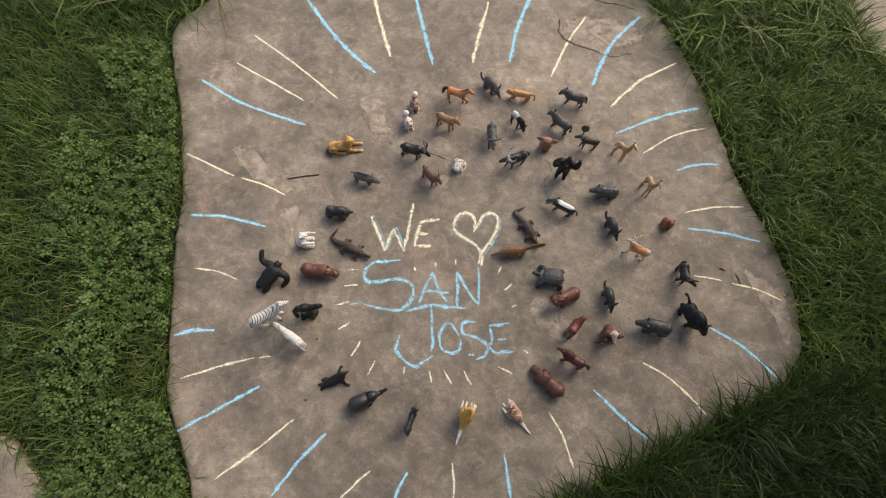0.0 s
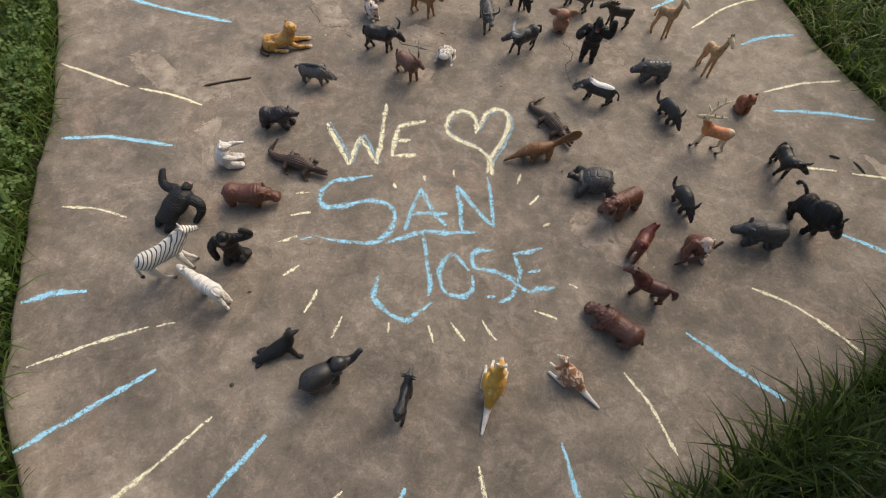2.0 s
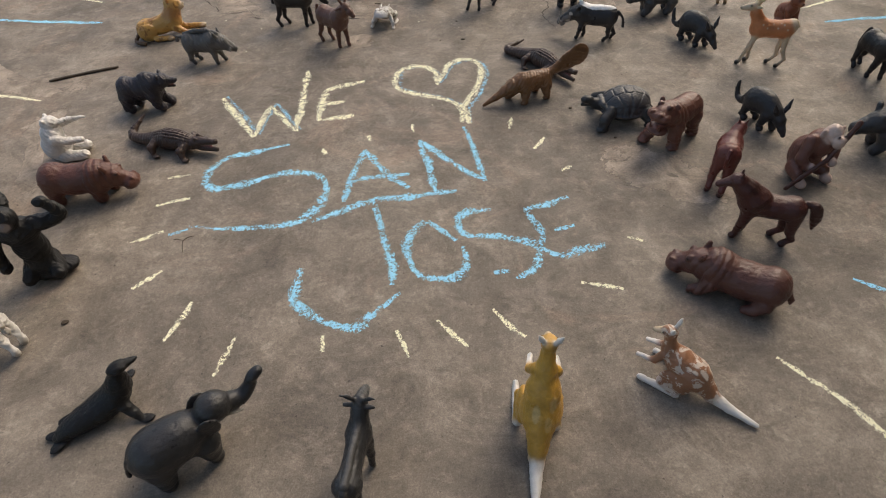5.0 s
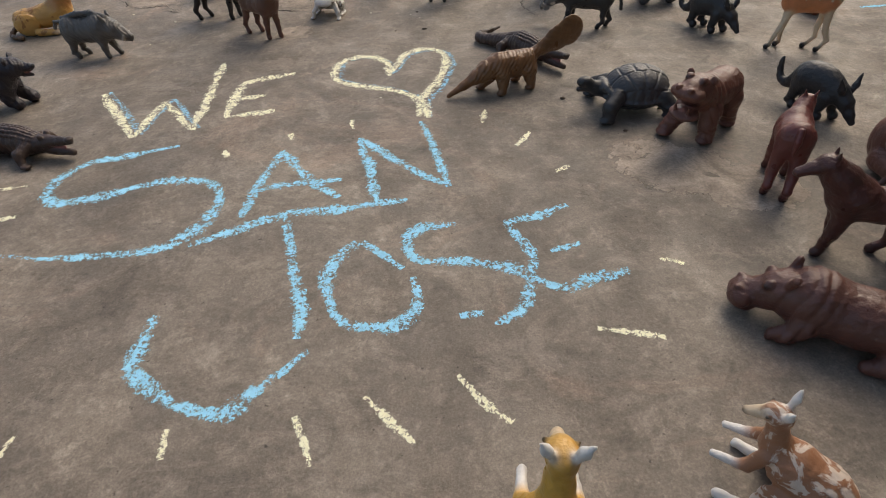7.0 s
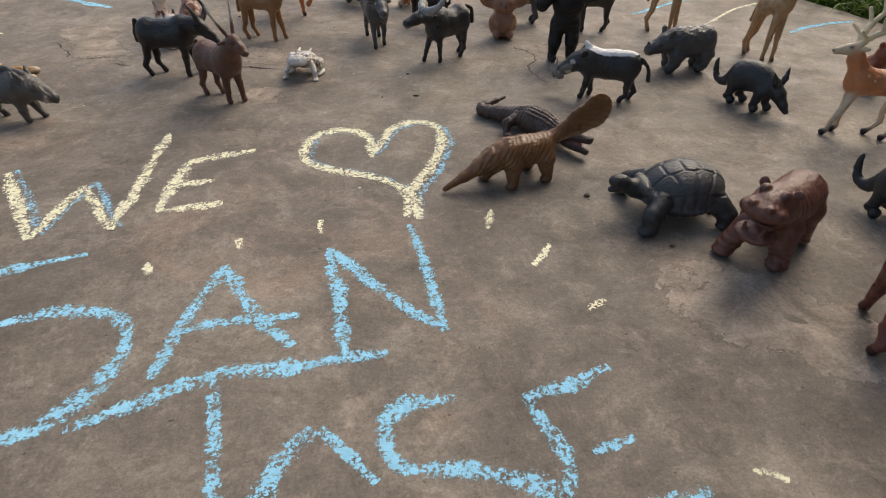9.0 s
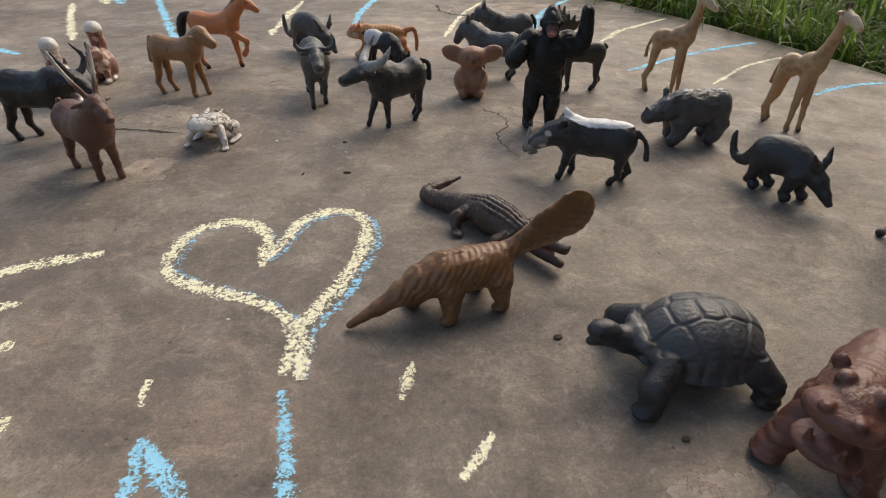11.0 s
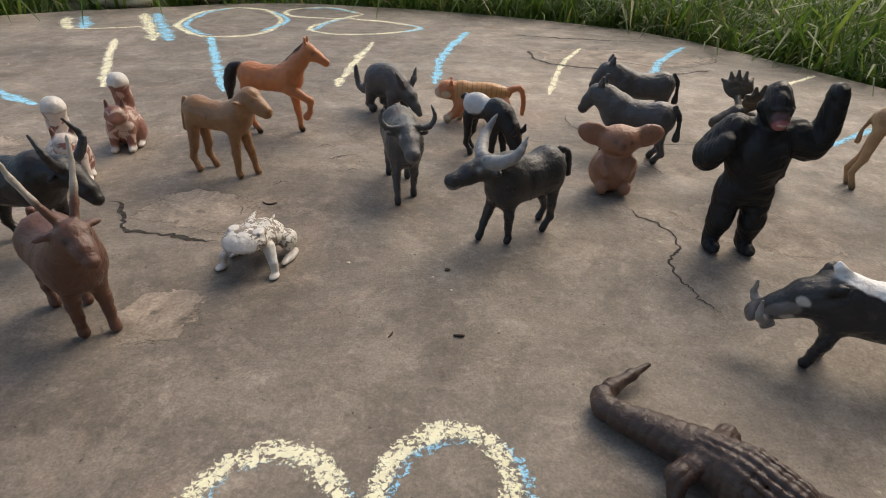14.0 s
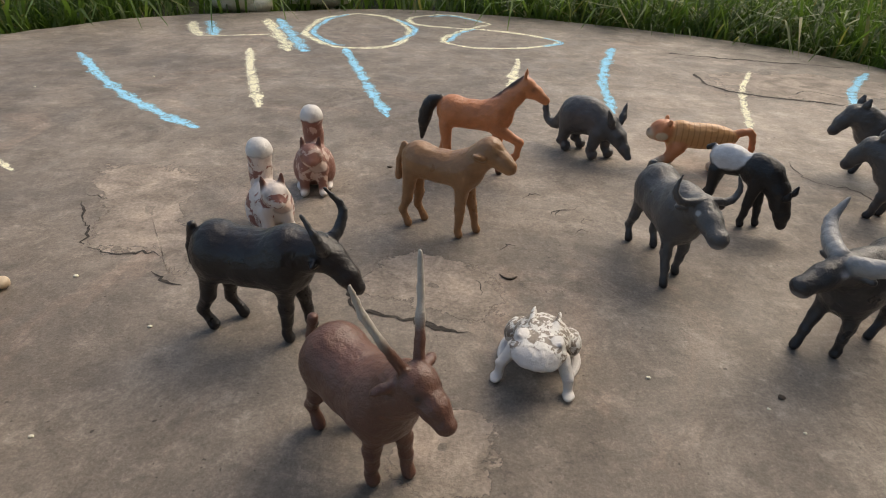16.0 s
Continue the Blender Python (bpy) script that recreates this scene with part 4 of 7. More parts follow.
# ---- the far side of the ring ----
def squirrel(place, heading, label, worn):
    c = Clay()
    c.ell((-0.2, 0, 1.15), (1.1, 1.0, 1.1), None, 0.4)
    c.ell((0.45, 0, 1.5), (0.65, 0.62, 0.75), None, 0.4)
    c.ell((0.95, 0, 2.15), (0.62, 0.58, 0.55), None, 0.25)
    c.ell((1.4, 0, 2.0), (0.36, 0.32, 0.28), None, 0.25)
    c.rod((0.8, 0.36, 2.5), 0.17, (0.75, 0.42, 2.95), 0.07, RUST, 0.15, True)
    eyes(c, 1.25, 0.36, 2.3, 0.09)
    c.rod((0.75, 0.42, 1.3), 0.3, (1.05, 0.45, 0.25), 0.22, None, 0.25, True)
    c.ell((1.2, 0.46, 0.2), (0.32, 0.2, 0.18), WHITE, 0.15, both=True)
    c.ell((-0.25, 0.62, 0.75), (0.66, 0.4, 0.66), None, 0.3, both=True)
    c.ell((0.25, 0.7, 0.18), (0.5, 0.22, 0.17), WHITE, 0.15, both=True)
    c.chain(arc([(-0.9, 0, 0.8), (-1.2, 0, 1.9), (-0.95, 0, 3.0)], [0.4, 0.42, 0.48], 6), None, 0.3)
    c.ell((-0.85, 0, 3.5), (0.6, 0.56, 0.58), None, 0.3)
    c.dab((-0.8, 0, 3.8), (0.75, 0.75, 0.62), WHITE)
    c.dab((0.9, 0.3, 1.5), (0.5, 0.5, 0.3), (0.55, 0.42, 0.36))
    return c.cast("squirrel_figurine", worn, place, heading, label, "toy squirrel", 0.07, 1.15, stretch=0.98)


def horse(place, heading, colour, mane, hoof, label, raised, name="horse_figurine", scale=1.0, stocky=False):
    c = Clay()
    barrel(c, 4.4, 4.9, 4.85, 2.2 if stocky else 1.9, 1.75 if stocky else 1.5, colour, 0.02)
    legs(c, 1.45, -1.65, 0.48, 3.2, 0.32 if stocky else 0.26, colour, hoof, (0.25, None if raised else -0.35, -0.2, 0.55), 0.32)
    if raised:
        c.chain([(1.5, -0.42, 3.3, 0.45), (2.2, -0.45, 2.95, 0.3), (2.95, -0.45, 2.6, 0.24), (2.85, -0.45, 1.8, 0.18)], colour, 0.15)
        c.rod((2.85, -0.45, 1.8), 0.2, (2.6, -0.45, 1.45), 0.27, colour, 0.1)
    w = 1.45 if stocky else 1.0
    c.chain([(1.5, 0, 4.3, 0.8 * w), (2.25, 0, 5.15, 0.56 * w), (2.95, 0, 5.85, 0.43 * w)], colour, 0.35)
    if stocky:
        c.ell((1.9, 0, 5.3), (0.95, 0.5, 0.55), mane, 0.12, (0, -42, 0))
        c.dab((2.0, 0, 5.5), (1.0, 0.8, 0.42), mane, (0, -42, 0))
    c.chain([(2.95, 0, 5.9, 0.46), (3.5, 0, 5.55, 0.36), (4.1, 0, 5.15, 0.27)], colour, 0.2)
    c.ell((3.2, 0, 5.55), (0.4, 0.34, 0.4), colour, 0.2)
    c.rod((2.85, 0.2, 6.2), 0.14, (2.85, 0.26, 6.75), 0.06, colour, 0.1, True)
    c.chain([(2.75, 0, 6.3, 0.15), (2.15, 0, 5.75, 0.19), (1.55, 0, 5.2, 0.18), (1.1, 0, 4.9, 0.12)], mane, 0.1)
    eyes(c, 3.35, 0.32, 5.75, 0.08)
    c.chain(arc([(-2.1, 0, 4.6), (-2.7, 0, 4.3), (-3.05, 0, 3.3), (-3.2, 0, 2.0)], [0.22, 0.4, 0.42, 0.12], 7), mane, 0.12)
    return c.cast(name, PLASTIC, place, heading, label, "toy horse", 0.078, scale, stretch=0.86 if stocky else 1.0)


def calf(place, heading):
    c = Clay()
    barrel(c, 3.9, 4.25, 4.35, 1.75, 1.45, TAN)
    legs(c, 1.25, -1.45, 0.44, 2.9, 0.25, TAN, TAN, (0.5, -0.1, 0.35, -0.15), 0.25)
    c.chain([(1.4, 0, 3.7, 0.75), (2.1, 0, 4.35, 0.6), (2.35, 0, 4.6, 0.6)], TAN, 0.4)
    c.chain([(2.35, -0.05, 4.6, 0.6), (3.0, -0.15, 4.25, 0.42), (3.35, -0.2, 4.05, 0.36)], TAN, 0.2)
    c.ell((2.1, 0.72, 4.45), (0.3, 0.42, 0.16), TAN, 0.12, (25, 0, 25), True)
    eyes(c, 2.8, 0.4, 4.65, 0.08)
    c.chain([(-1.95, 0, 4.1, 0.16), (-2.25, 0, 3.3, 0.13), (-2.25, 0, 2.4, 0.2)], TAN, 0.1)
    return c.cast("calf_figurine", SHINY, place, heading, "tan plastic calf figurine standing on the concrete", "toy calf", 0.075, 1.05)


def aardvark(place, heading, colour, label, scale=1.0):
    c = Clay()
    c.ell((-0.2, 0, 2.25), (1.75, 0.95, 1.15), colour, 0.5)
    c.ell((-0.9, 0, 2.0), (1.0, 1.0, 1.1), colour, 0.5)
    c.ell((1.1, 0, 1.9), (0.9, 0.75, 0.85), colour, 0.5)
    legs(c, 1.05, -1.15, 0.55, 1.5, 0.3, colour, colour, (0.15, -0.3, 0.3, -0.1), 0.2, 0.3, 1.25, 0.9)
    c.chain([(1.5, 0, 2.0, 0.65), (2.15, 0, 1.55, 0.5), (2.75, 0, 0.95, 0.3), (3.1, 0, 0.55, 0.22)], colour, 0.3)
    c.chain([(1.95, 0.3, 2.0, 0.12), (1.9, 0.68, 2.6, 0.23), (1.8, 1.0, 3.3, 0.06)], colour, 0.1, True)
    eyes(c, 2.4, 0.36, 1.6, 0.07)
    c.chain(arc([(-1.7, 0, 1.8), (-2.3, 0, 1.15), (-3.0, 0, 1.3), (-3.3, 0, 2.2), (-3.3, 0, 2.7)], [0.5, 0.3, 0.22, 0.15, 0.08], 9), colour, 0.25)
    return c.cast("aardvark_figurine", MATTE, place, heading, label, "toy aardvark", 0.08, scale)


def tiger(place, heading):
    c = Clay()
    c.ell((0, 0, 2.0), (2.3, 0.72, 0.85), None, 0.4)
    c.ell((1.5, 0, 2.0), (0.9, 0.75, 0.95), None, 0.4)
    legs(c, 1.5, -1.7, 0.48, 1.3, 0.34, ORANGE, CREAM, (0.75, -0.2, 0.5, -0.3), 0.25, 0.3, 1.2, 0.7)
    c.ell((2.55, 0, 2.2), (0.8, 0.75, 0.72), ORANGE, 0.3)
    c.ell((3.1, 0, 2.0), (0.44, 0.48, 0.4), CREAM, 0.2)
    c.dab((2.7, 0.65, 1.95), (0.4, 0.3, 0.35), CREAM, both=True)
    c.ell((3.38, 0, 2.2), (0.14, 0.18, 0.12), BLACK, 0.08)
    c.ell((2.3, 0.48, 2.85), (0.15, 0.2, 0.22), ORANGE, 0.1, both=True)
    eyes(c, 3.0, 0.33, 2.45, 0.07)
    c.chain(arc([(-2.1, 0, 2.3), (-2.9, 0.1, 2.5), (-3.2, 0.2, 1.6), (-3.2, 0.2, 0.6)], [0.26, 0.2, 0.18, 0.16], 7), ORANGE, 0.15)
    m = striped_material("tiger_paint", (0.6, 0.31, 0.12), (0.47, 0.22, 0.08), 85, 0.06, "X", 0.4, 3.0)
    return c.cast("tiger_figurine", m, place, heading, "orange plastic tiger figurine with faint dark stripes", "toy tiger", 0.072, 1.02)


def grazing_goat(place, heading):
    c = Clay()
    c.ell((0.8, 0, 3.2), (1.0, 0.7, 0.95), BLACK, 0.35)
    c.ell((-0.75, 0, 3.3), (1.15, 0.68, 0.85), BLACK, 0.35)
    c.dab((-0.75, 0, 3.55), (1.15, 0.95, 0.85), (0.6, 0.6, 0.6), (0, -12, 0))
    c.dab((0.1, 0.3, 3.9), (0.5, 0.4, 0.3), (0.45, 0.45, 0.46))
    legs(c, 1.0, -1.25, 0.4, 2.6, 0.24, BLACK, BLACK, (0.35, -0.15, -0.25, 0.3), 0.3)
    c.chain([(1.4, 0, 3.2, 0.7), (2.0, 0, 2.5, 0.55), (2.35, 0, 1.8, 0.48)], BLACK, 0.35)
    c.chain([(2.3, 0, 1.9, 0.5), (2.6, 0, 1.3, 0.4), (2.75, 0, 0.75, 0.28)], BLACK, 0.2)
    c.chain([(2.45, 0.3, 2.15, 0.15), (2.7, 0.5, 2.45, 0.16), (2.75, 0.55, 2.8, 0.07)], BLACK, 0.1, True)
    c.chain([(-1.8, 0, 3.8, 0.14), (-2.1, 0, 3.6, 0.16)], BLACK, 0.1)
    return c.cast("goat_figurine", PLASTIC, place, heading, "black plastic goat figurine with a white back, head lowered", "toy goat", 0.075)


def dark_pony(place, heading, label, ears):
    c = Clay()
    barrel(c, 4.7, 4.0, 4.0, 2.2, 1.8, SLATE)
    legs(c, 1.45, -1.7, 0.45, 2.6, 0.28, SLATE, COAL, (0.3, -0.25, -0.1, 0.4), 0.32)
    c.chain([(1.6, 0, 3.25, 0.98), (2.4, 0, 3.7, 0.8), (3.0, 0, 3.85, 0.62)], SLATE, 0.4)
    c.chain([(3.0, 0, 3.85, 0.6), (3.5, 0, 3.25, 0.46), (3.75, 0, 2.75, 0.37)], SLATE, 0.2)
    c.ell((3.8, 0, 2.65), (0.34, 0.4, 0.34), COAL, 0.15)
    c.chain([(2.75, 0.3, 4.3, 0.16), (2.68, 0.42, 4.6, 0.22), (2.62, 0.48, 4.65 + ears, 0.13)], SLATE, 0.1, True)
    c.chain([(2.9, 0, 4.35, 0.12), (2.1, 0, 4.25, 0.16), (1.3, 0, 4.05, 0.12)], COAL, 0.1)
    eyes(c, 3.3, 0.42, 3.7, 0.07)
    c.chain(arc([(-2.25, 0, 3.8), (-2.6, 0, 3.3), (-2.7, 0, 2.4), (-2.72, 0, 1.8)], [0.16, 0.13, 0.13, 0.26], 7), COAL, 0.12)
    return c.cast("donkey_figurine", MATTE, place, heading, label, "toy donkey", 0.078, rough=0.035)


def moose(place, heading):
    brown, horn = (0.05, 0.042, 0.035), (0.075, 0.06, 0.043)
    c = Clay()
    barrel(c, 4.3, 4.7, 4.4, 2.0, 1.5, brown)
    legs(c, 1.35, -1.55, 0.44, 2.9, 0.26, brown, BLACK, (-0.3, 0.3, 0.3, -0.3), 0.3)
    c.chain([(1.5, 0, 4.1, 0.85), (2.2, 0, 4.5, 0.65), (2.6, 0, 4.8, 0.52)], brown, 0.4)
    c.chain([(2.6, 0, 4.8, 0.52), (3.2, 0, 4.5, 0.4), (3.8, 0, 4.15, 0.4)], horn, 0.2)
    c.rod((2.4, 0.3, 5.1), 0.2, (2.3, 1.0, 5.5), 0.22, horn, 0.12, True)
    c.ell((2.2, 1.45, 6.05), (1.0, 0.26, 0.75), horn, 0.15, (-35, 0, 0), True)
    for x, z in ((-0.95, 6.6), (-0.45, 7.0), (0.1, 7.1), (0.6, 6.95), (1.05, 6.5)):
        c.rod((2.2 + x * 0.7, 1.6, 6.25), 0.26, (2.2 + x, 1.85, z), 0.1, horn, 0.2, True)
    c.chain([(-2.0, 0, 4.2, 0.15), (-2.25, 0, 3.9, 0.15)], brown, 0.1)
    return c.cast("moose_figurine", MATTE, place, heading, "dark brown plastic moose figurine with broad antlers", "toy moose", 0.078, 0.92)


def koala(place, heading):
    colour = (0.34, 0.165, 0.1)
    c = Clay()
    c.ell((-0.1, 0, 1.25), (1.1, 1.32, 1.3), colour, 0.4)
    c.ell((0.1, 0, 3.0), (0.9, 1.15, 0.85), colour, 0.3)
    c.ell((0.72, 0, 2.85), (0.36, 0.42, 0.4), colour, 0.25)
    c.ell((0.05, 1.4, 3.3), (0.34, 0.95, 0.62), colour, 0.35, (18, 0, 0), True)
    c.ell((1.05, 0, 2.95), (0.1, 0.14, 0.18), (0.12, 0.05, 0.035), 0.08)
    eyes(c, 0.86, 0.42, 3.15, 0.08)
    c.rod((0.35, 0.75, 1.9), 0.34, (0.85, 0.5, 1.35), 0.28, colour, 0.2, True)
    c.ell((0.6, 0.62, 0.45), (0.55, 0.36, 0.42), colour, 0.2, both=True)
    return c.cast("koala_figurine", PLASTIC, place, heading, "sitting reddish-brown plastic koala figurine with wide ears", "toy koala", 0.075, 1.07)


def buffalo(place, heading, horned, label, turn=0.0, colour=COAL):
    """A water buffalo; turn: how far its head is turned to its left."""
    c = Clay()
    barrel(c, 4.1, 4.15, 4.25, 2.35, 1.8, colour)
    c.ell((1.0, 0, 3.7), (0.9, 0.6, 0.75), colour, 0.4)
    legs(c, 1.35, -1.5, 0.5, 2.7, 0.23, colour, BLACK, (-0.2, 0.75, 0.35, -0.3), 0.28)
    s = math.sin(radians(turn))
    c.chain([(1.4, 0, 3.5, 0.85), (2.2, 0.3 * s, 3.85, 0.64)], colour, 0.4)
    hx, hy = 2.4, 0.4 * s
    tx, ty = hx + 1.55 * math.cos(radians(turn)), hy + 1.55 * s
    c.chain([(hx, hy, 4.0, 0.56), ((hx + tx) / 2, (hy + ty) / 2, 3.75, 0.46), (tx, ty, 3.45, 0.36)], colour, 0.2)
    c.ell((tx, ty, 3.5), (0.38, 0.38, 0.33), colour, 0.15)
    left = Vector((-math.sin(radians(turn)), math.cos(radians(turn)), 0))
    for side in (1, -1):
        base = Vector((hx + 0.1, hy, 4.35)) + left * 0.3 * side
        if horned:
            pts = [base, base + left * 0.65 * side + Vector((-0.3, 0, 0.15)), base + left * 1.2 * side + Vector((-0.85, 0, 0.6)), base + left * 1.15 * side + Vector((-1.35, 0, 1.3))]
            c.chain(arc(pts, [0.3, 0.3, 0.21, 0.06], 8), (0.3, 0.3, 0.3), 0.1)
        else:
            pts = [base, base + left * 0.7 * side + Vector((0, 0, 0.0)), base + left * 1.05 * side + Vector((-0.1, 0, 0.45)), base + left * 0.85 * side + Vector((-0.2, 0, 1.05))]
            c.chain(arc(pts, [0.16, 0.15, 0.11, 0.04], 8), colour, 0.1)
        ear = Vector((hx - 0.15, hy, 4.0)) + left * 0.75 * side
        c.ell(ear, (0.2, 0.36, 0.15), colour, 0.12, (0, 0, turn))
    c.ell((hx + 0.5 * math.cos(radians(turn)) + left.x * 0.42, hy + 0.5 * s + left.y * 0.42, 4.05), (0.12, 0.12, 0.09), (0.35, 0.35, 0.36), 0.05)
    c.dab((tx, ty, 3.3), (0.4, 0.4, 0.16), (0.16, 0.16, 0.165))
    c.dab((hx + 0.5 * math.cos(radians(turn)) - left.x * 0.42, hy + 0.5 * s - left.y * 0.42, 4.05), (0.14, 0.14, 0.1), (0.4, 0.4, 0.4))
    c.chain(arc([(-2.0, 0, 4.0), (-2.5, 0.1, 3.7), (-2.55, 0.15, 2.7)], [0.16, 0.14, 0.2], 5), colour, 0.1)
    return c.cast("buffalo_figurine", FURRY, place, heading, label, "toy buffalo", 0.07, 1.06)


def gorilla(place, heading, label, left_arm, right_arm, lean=0.0, scale=1.0, stretch=1.0):
    """Standing; each arm is a list of points from the shoulder."""
    c = Clay()
    for side in (1, -1):
        c.chain([(0.0, 0.7 * side, 2.9, 0.72), (0.2, 0.8 * side, 1.6, 0.58), (-0.05, 0.85 * side, 0.5, 0.42)], BLACK, 0.3)
        c.ell((0.35, 0.9 * side, 0.25), (0.68, 0.42, 0.28), BLACK, 0.2)
    c.ell((0, 0, 3.3), (0.95, 1.15, 1.0), BLACK, 0.5)
    c.ell((0.1 + lean, 0, 4.6), (1.12, 1.45, 1.3), BLACK, 0.5)
    c.ell((0.0 + lean, 0, 5.6), (0.85, 1.5, 0.7), BLACK, 0.4)
    c.ell((0.55 + lean, 0.5, 5.1), (0.5, 0.6, 0.5), COAL, 0.3, both=True)
    c.ell((0.3 + lean * 1.3, 0, 6.75), (0.78, 0.68, 0.85), BLACK, 0.25)
    c.ell((0.05 + lean * 1.3, 0, 7.3), (0.55, 0.5, 0.5), BLACK, 0.25)
    c.ell((0.9 + lean * 1.3, 0, 6.9), (0.25, 0.5, 0.16), BLACK, 0.1)
    c.ell((0.95 + lean * 1.3, 0, 6.45), (0.34, 0.42, 0.38), (0.05, 0.035, 0.035), 0.12)
    c.ell((1.22 + lean * 1.3, 0, 6.38), (0.1, 0.3, 0.13), PINK, 0.06)
    c.dab((1.1 + lean * 1.3, 0, 6.5), (0.5, 0.42, 0.36), (0.12, 0.065, 0.062))
    c.dab((1.25 + lean * 1.3, 0, 6.34), (0.4, 0.42, 0.22), (0.42, 0.15, 0.16))
    c.dab((1.3 + lean * 1.3, 0, 6.36), (0.3, 0.26, 0.06), (0.66, 0.5, 0.48))
    eyes(c, 1.0 + lean * 1.3, 0.2, 6.78, 0.08, (0.4, 0.3, 0.28))
    c.ell((0.25 + lean * 1.3, 0.68, 6.8), (0.2, 0.16, 0.26), BLACK, 0.08, both=True)
    for arm in (left_arm, right_arm):
        c.chain(arc(arm, [0.76, 0.62, 0.52, 0.42], 8), BLACK, 0.25)
        c.ell(arm[-1], (0.46, 0.42, 0.46), BLACK, 0.15)
    return c.cast("gorilla_figurine", JET, place, heading, label, "toy gorilla", 0.075, scale, rough=0.018, relief=coat(2.0, 0.03, 0.9), stretch=stretch, narrow=0.87)


def giraffe(place, heading, label, neck=(2.9, 0.0, 8.6)):
    spot = (0.4, 0.22, 0.108)
    c = Clay()
    c.ell((0.7, 0, 4.75), (0.95, 0.72, 1.0), SAND, 0.4)
    c.ell((-0.75, 0, 4.45), (0.95, 0.68, 0.85), SAND, 0.4)
    legs(c, 0.95, -1.05, 0.42, 3.9, 0.24, SAND, (0.2, 0.13, 0.07), (0.35, 0.0, -0.55, -0.15), 0.3)
    nx, ny, nz = neck
    c.chain([(1.1, 0, 5.0, 0.66), ((1.2 + nx) / 2, ny * 0.4, (5.2 + nz) / 2 - 0.2, 0.36), (nx - 0.2, ny, nz - 0.3, 0.28)], SAND, 0.3)
    c.chain([(nx - 0.2, ny, nz - 0.2, 0.42), (nx + 0.35, ny, nz - 0.35, 0.33), (nx + 0.95, ny, nz - 0.75, 0.26)], CREAM, 0.15)
    c.rod((nx - 0.25, ny + 0.17, nz + 0.1), 0.1, (nx - 0.3, ny + 0.22, nz + 0.55), 0.12, UMBER, 0.08)
    c.rod((nx - 0.25, ny - 0.17, nz + 0.1), 0.1, (nx - 0.3, ny - 0.22, nz + 0.55), 0.12, UMBER, 0.08)
    c.ell((nx - 0.4, ny + 0.5, nz), (0.16, 0.3, 0.12), SAND, 0.08)
    c.ell((nx - 0.4, ny - 0.5, nz), (0.16, 0.3, 0.12), SAND, 0.08)
    for x, y, z in ((0.9, 0.66, 4.9), (0.2, 0.64, 5.0), (-0.5, 0.62, 4.8), (0.1, 0.66, 4.4), (-0.4, 0.6, 4.2), (1.1, 0.5, 5.5), (-1.3, 0.5, 4.8), (0.9, 0.4, 3.6), (1.65, 0.34, 6.2), (0.5, 0.66, 4.3), (-1.0, 0.58, 4.4), (1.5, 0.5, 5.8), (1.9, 0.36, 6.7)):
        c.dab((x, y, z), (0.27, 0.3, 0.22), spot, both=True)
    c.chain([(-1.6, 0, 4.6, 0.14), (-1.9, 0, 3.6, 0.1), (-1.9, 0, 2.9, 0.18)], spot, 0.1)
    return c.cast("giraffe_figurine", PLASTIC, place, heading, label, "toy giraffe", 0.078)


def rhino(place, heading, colour, label, horn=True, scale=1.0):
    c = Clay()
    c.ell((-0.1, 0, 2.2), (2.0, 1.2, 1.28), colour, 0.4)
    c.ell((1.1, 0, 2.3), (0.98, 1.15, 1.24), colour, 0.12)
    c.ell((-1.3, 0, 2.25), (1.0, 1.18, 1.28), colour, 0.12)
    legs(c, 1.2, -1.45, 0.7, 1.25, 0.46, colour, colour, (0.3, -0.15, 0.2, -0.1), 0.1, 0.3, 1.12, 0.35)
    c.chain([(1.5, 0, 2.45, 0.95), (2.2, 0, 2.25, 0.82)], colour, 0.16)
    c.chain([(2.2, 0, 2.2, 0.72), (2.9, 0, 1.95, 0.58), (3.45, 0, 1.75, 0.48)], colour, 0.2)
    c.ell((3.5, 0, 1.7), (0.4, 0.5, 0.46), colour, 0.2)
    if horn:
        c.chain([(3.6, 0, 2.05, 0.2), (3.75, 0, 2.35, 0.08)], colour, 0.12)
        c.ell((3.05, 0, 2.42), (0.2, 0.16, 0.16), colour, 0.1)
        for x in (-1.7, -1.25, -0.8, -0.3, 0.3, 0.8, 1.25):
            c.ell((x, 0, 3.42 - 0.03 * x * x), (0.2, 0.2, 0.12), colour, 0.1)
            c.dab((x, 0.1, 3.55), (0.2, 0.22, 0.1), (0.32, 0.32, 0.32))
        c.ell((0.15, 0.98, 2.1), (0.85, 0.16, 0.7), colour, 0.12, both=True)
    c.chain([(2.25, 0.48, 2.85, 0.2), (2.15, 0.75, 3.25, 0.2), (2.1, 0.85, 3.4, 0.1)], colour, 0.12, True)
    eyes(c, 2.9, 0.55, 2.2, 0.08)
    c.chain([(-2.1, 0, 2.8, 0.14), (-2.3, 0, 2.0, 0.1)], colour, 0.1)
    return c.cast("rhinoceros_figurine", MATTE, place, heading, label, "toy rhinoceros", 0.075, scale, rough=0.045 if horn else 0.03)


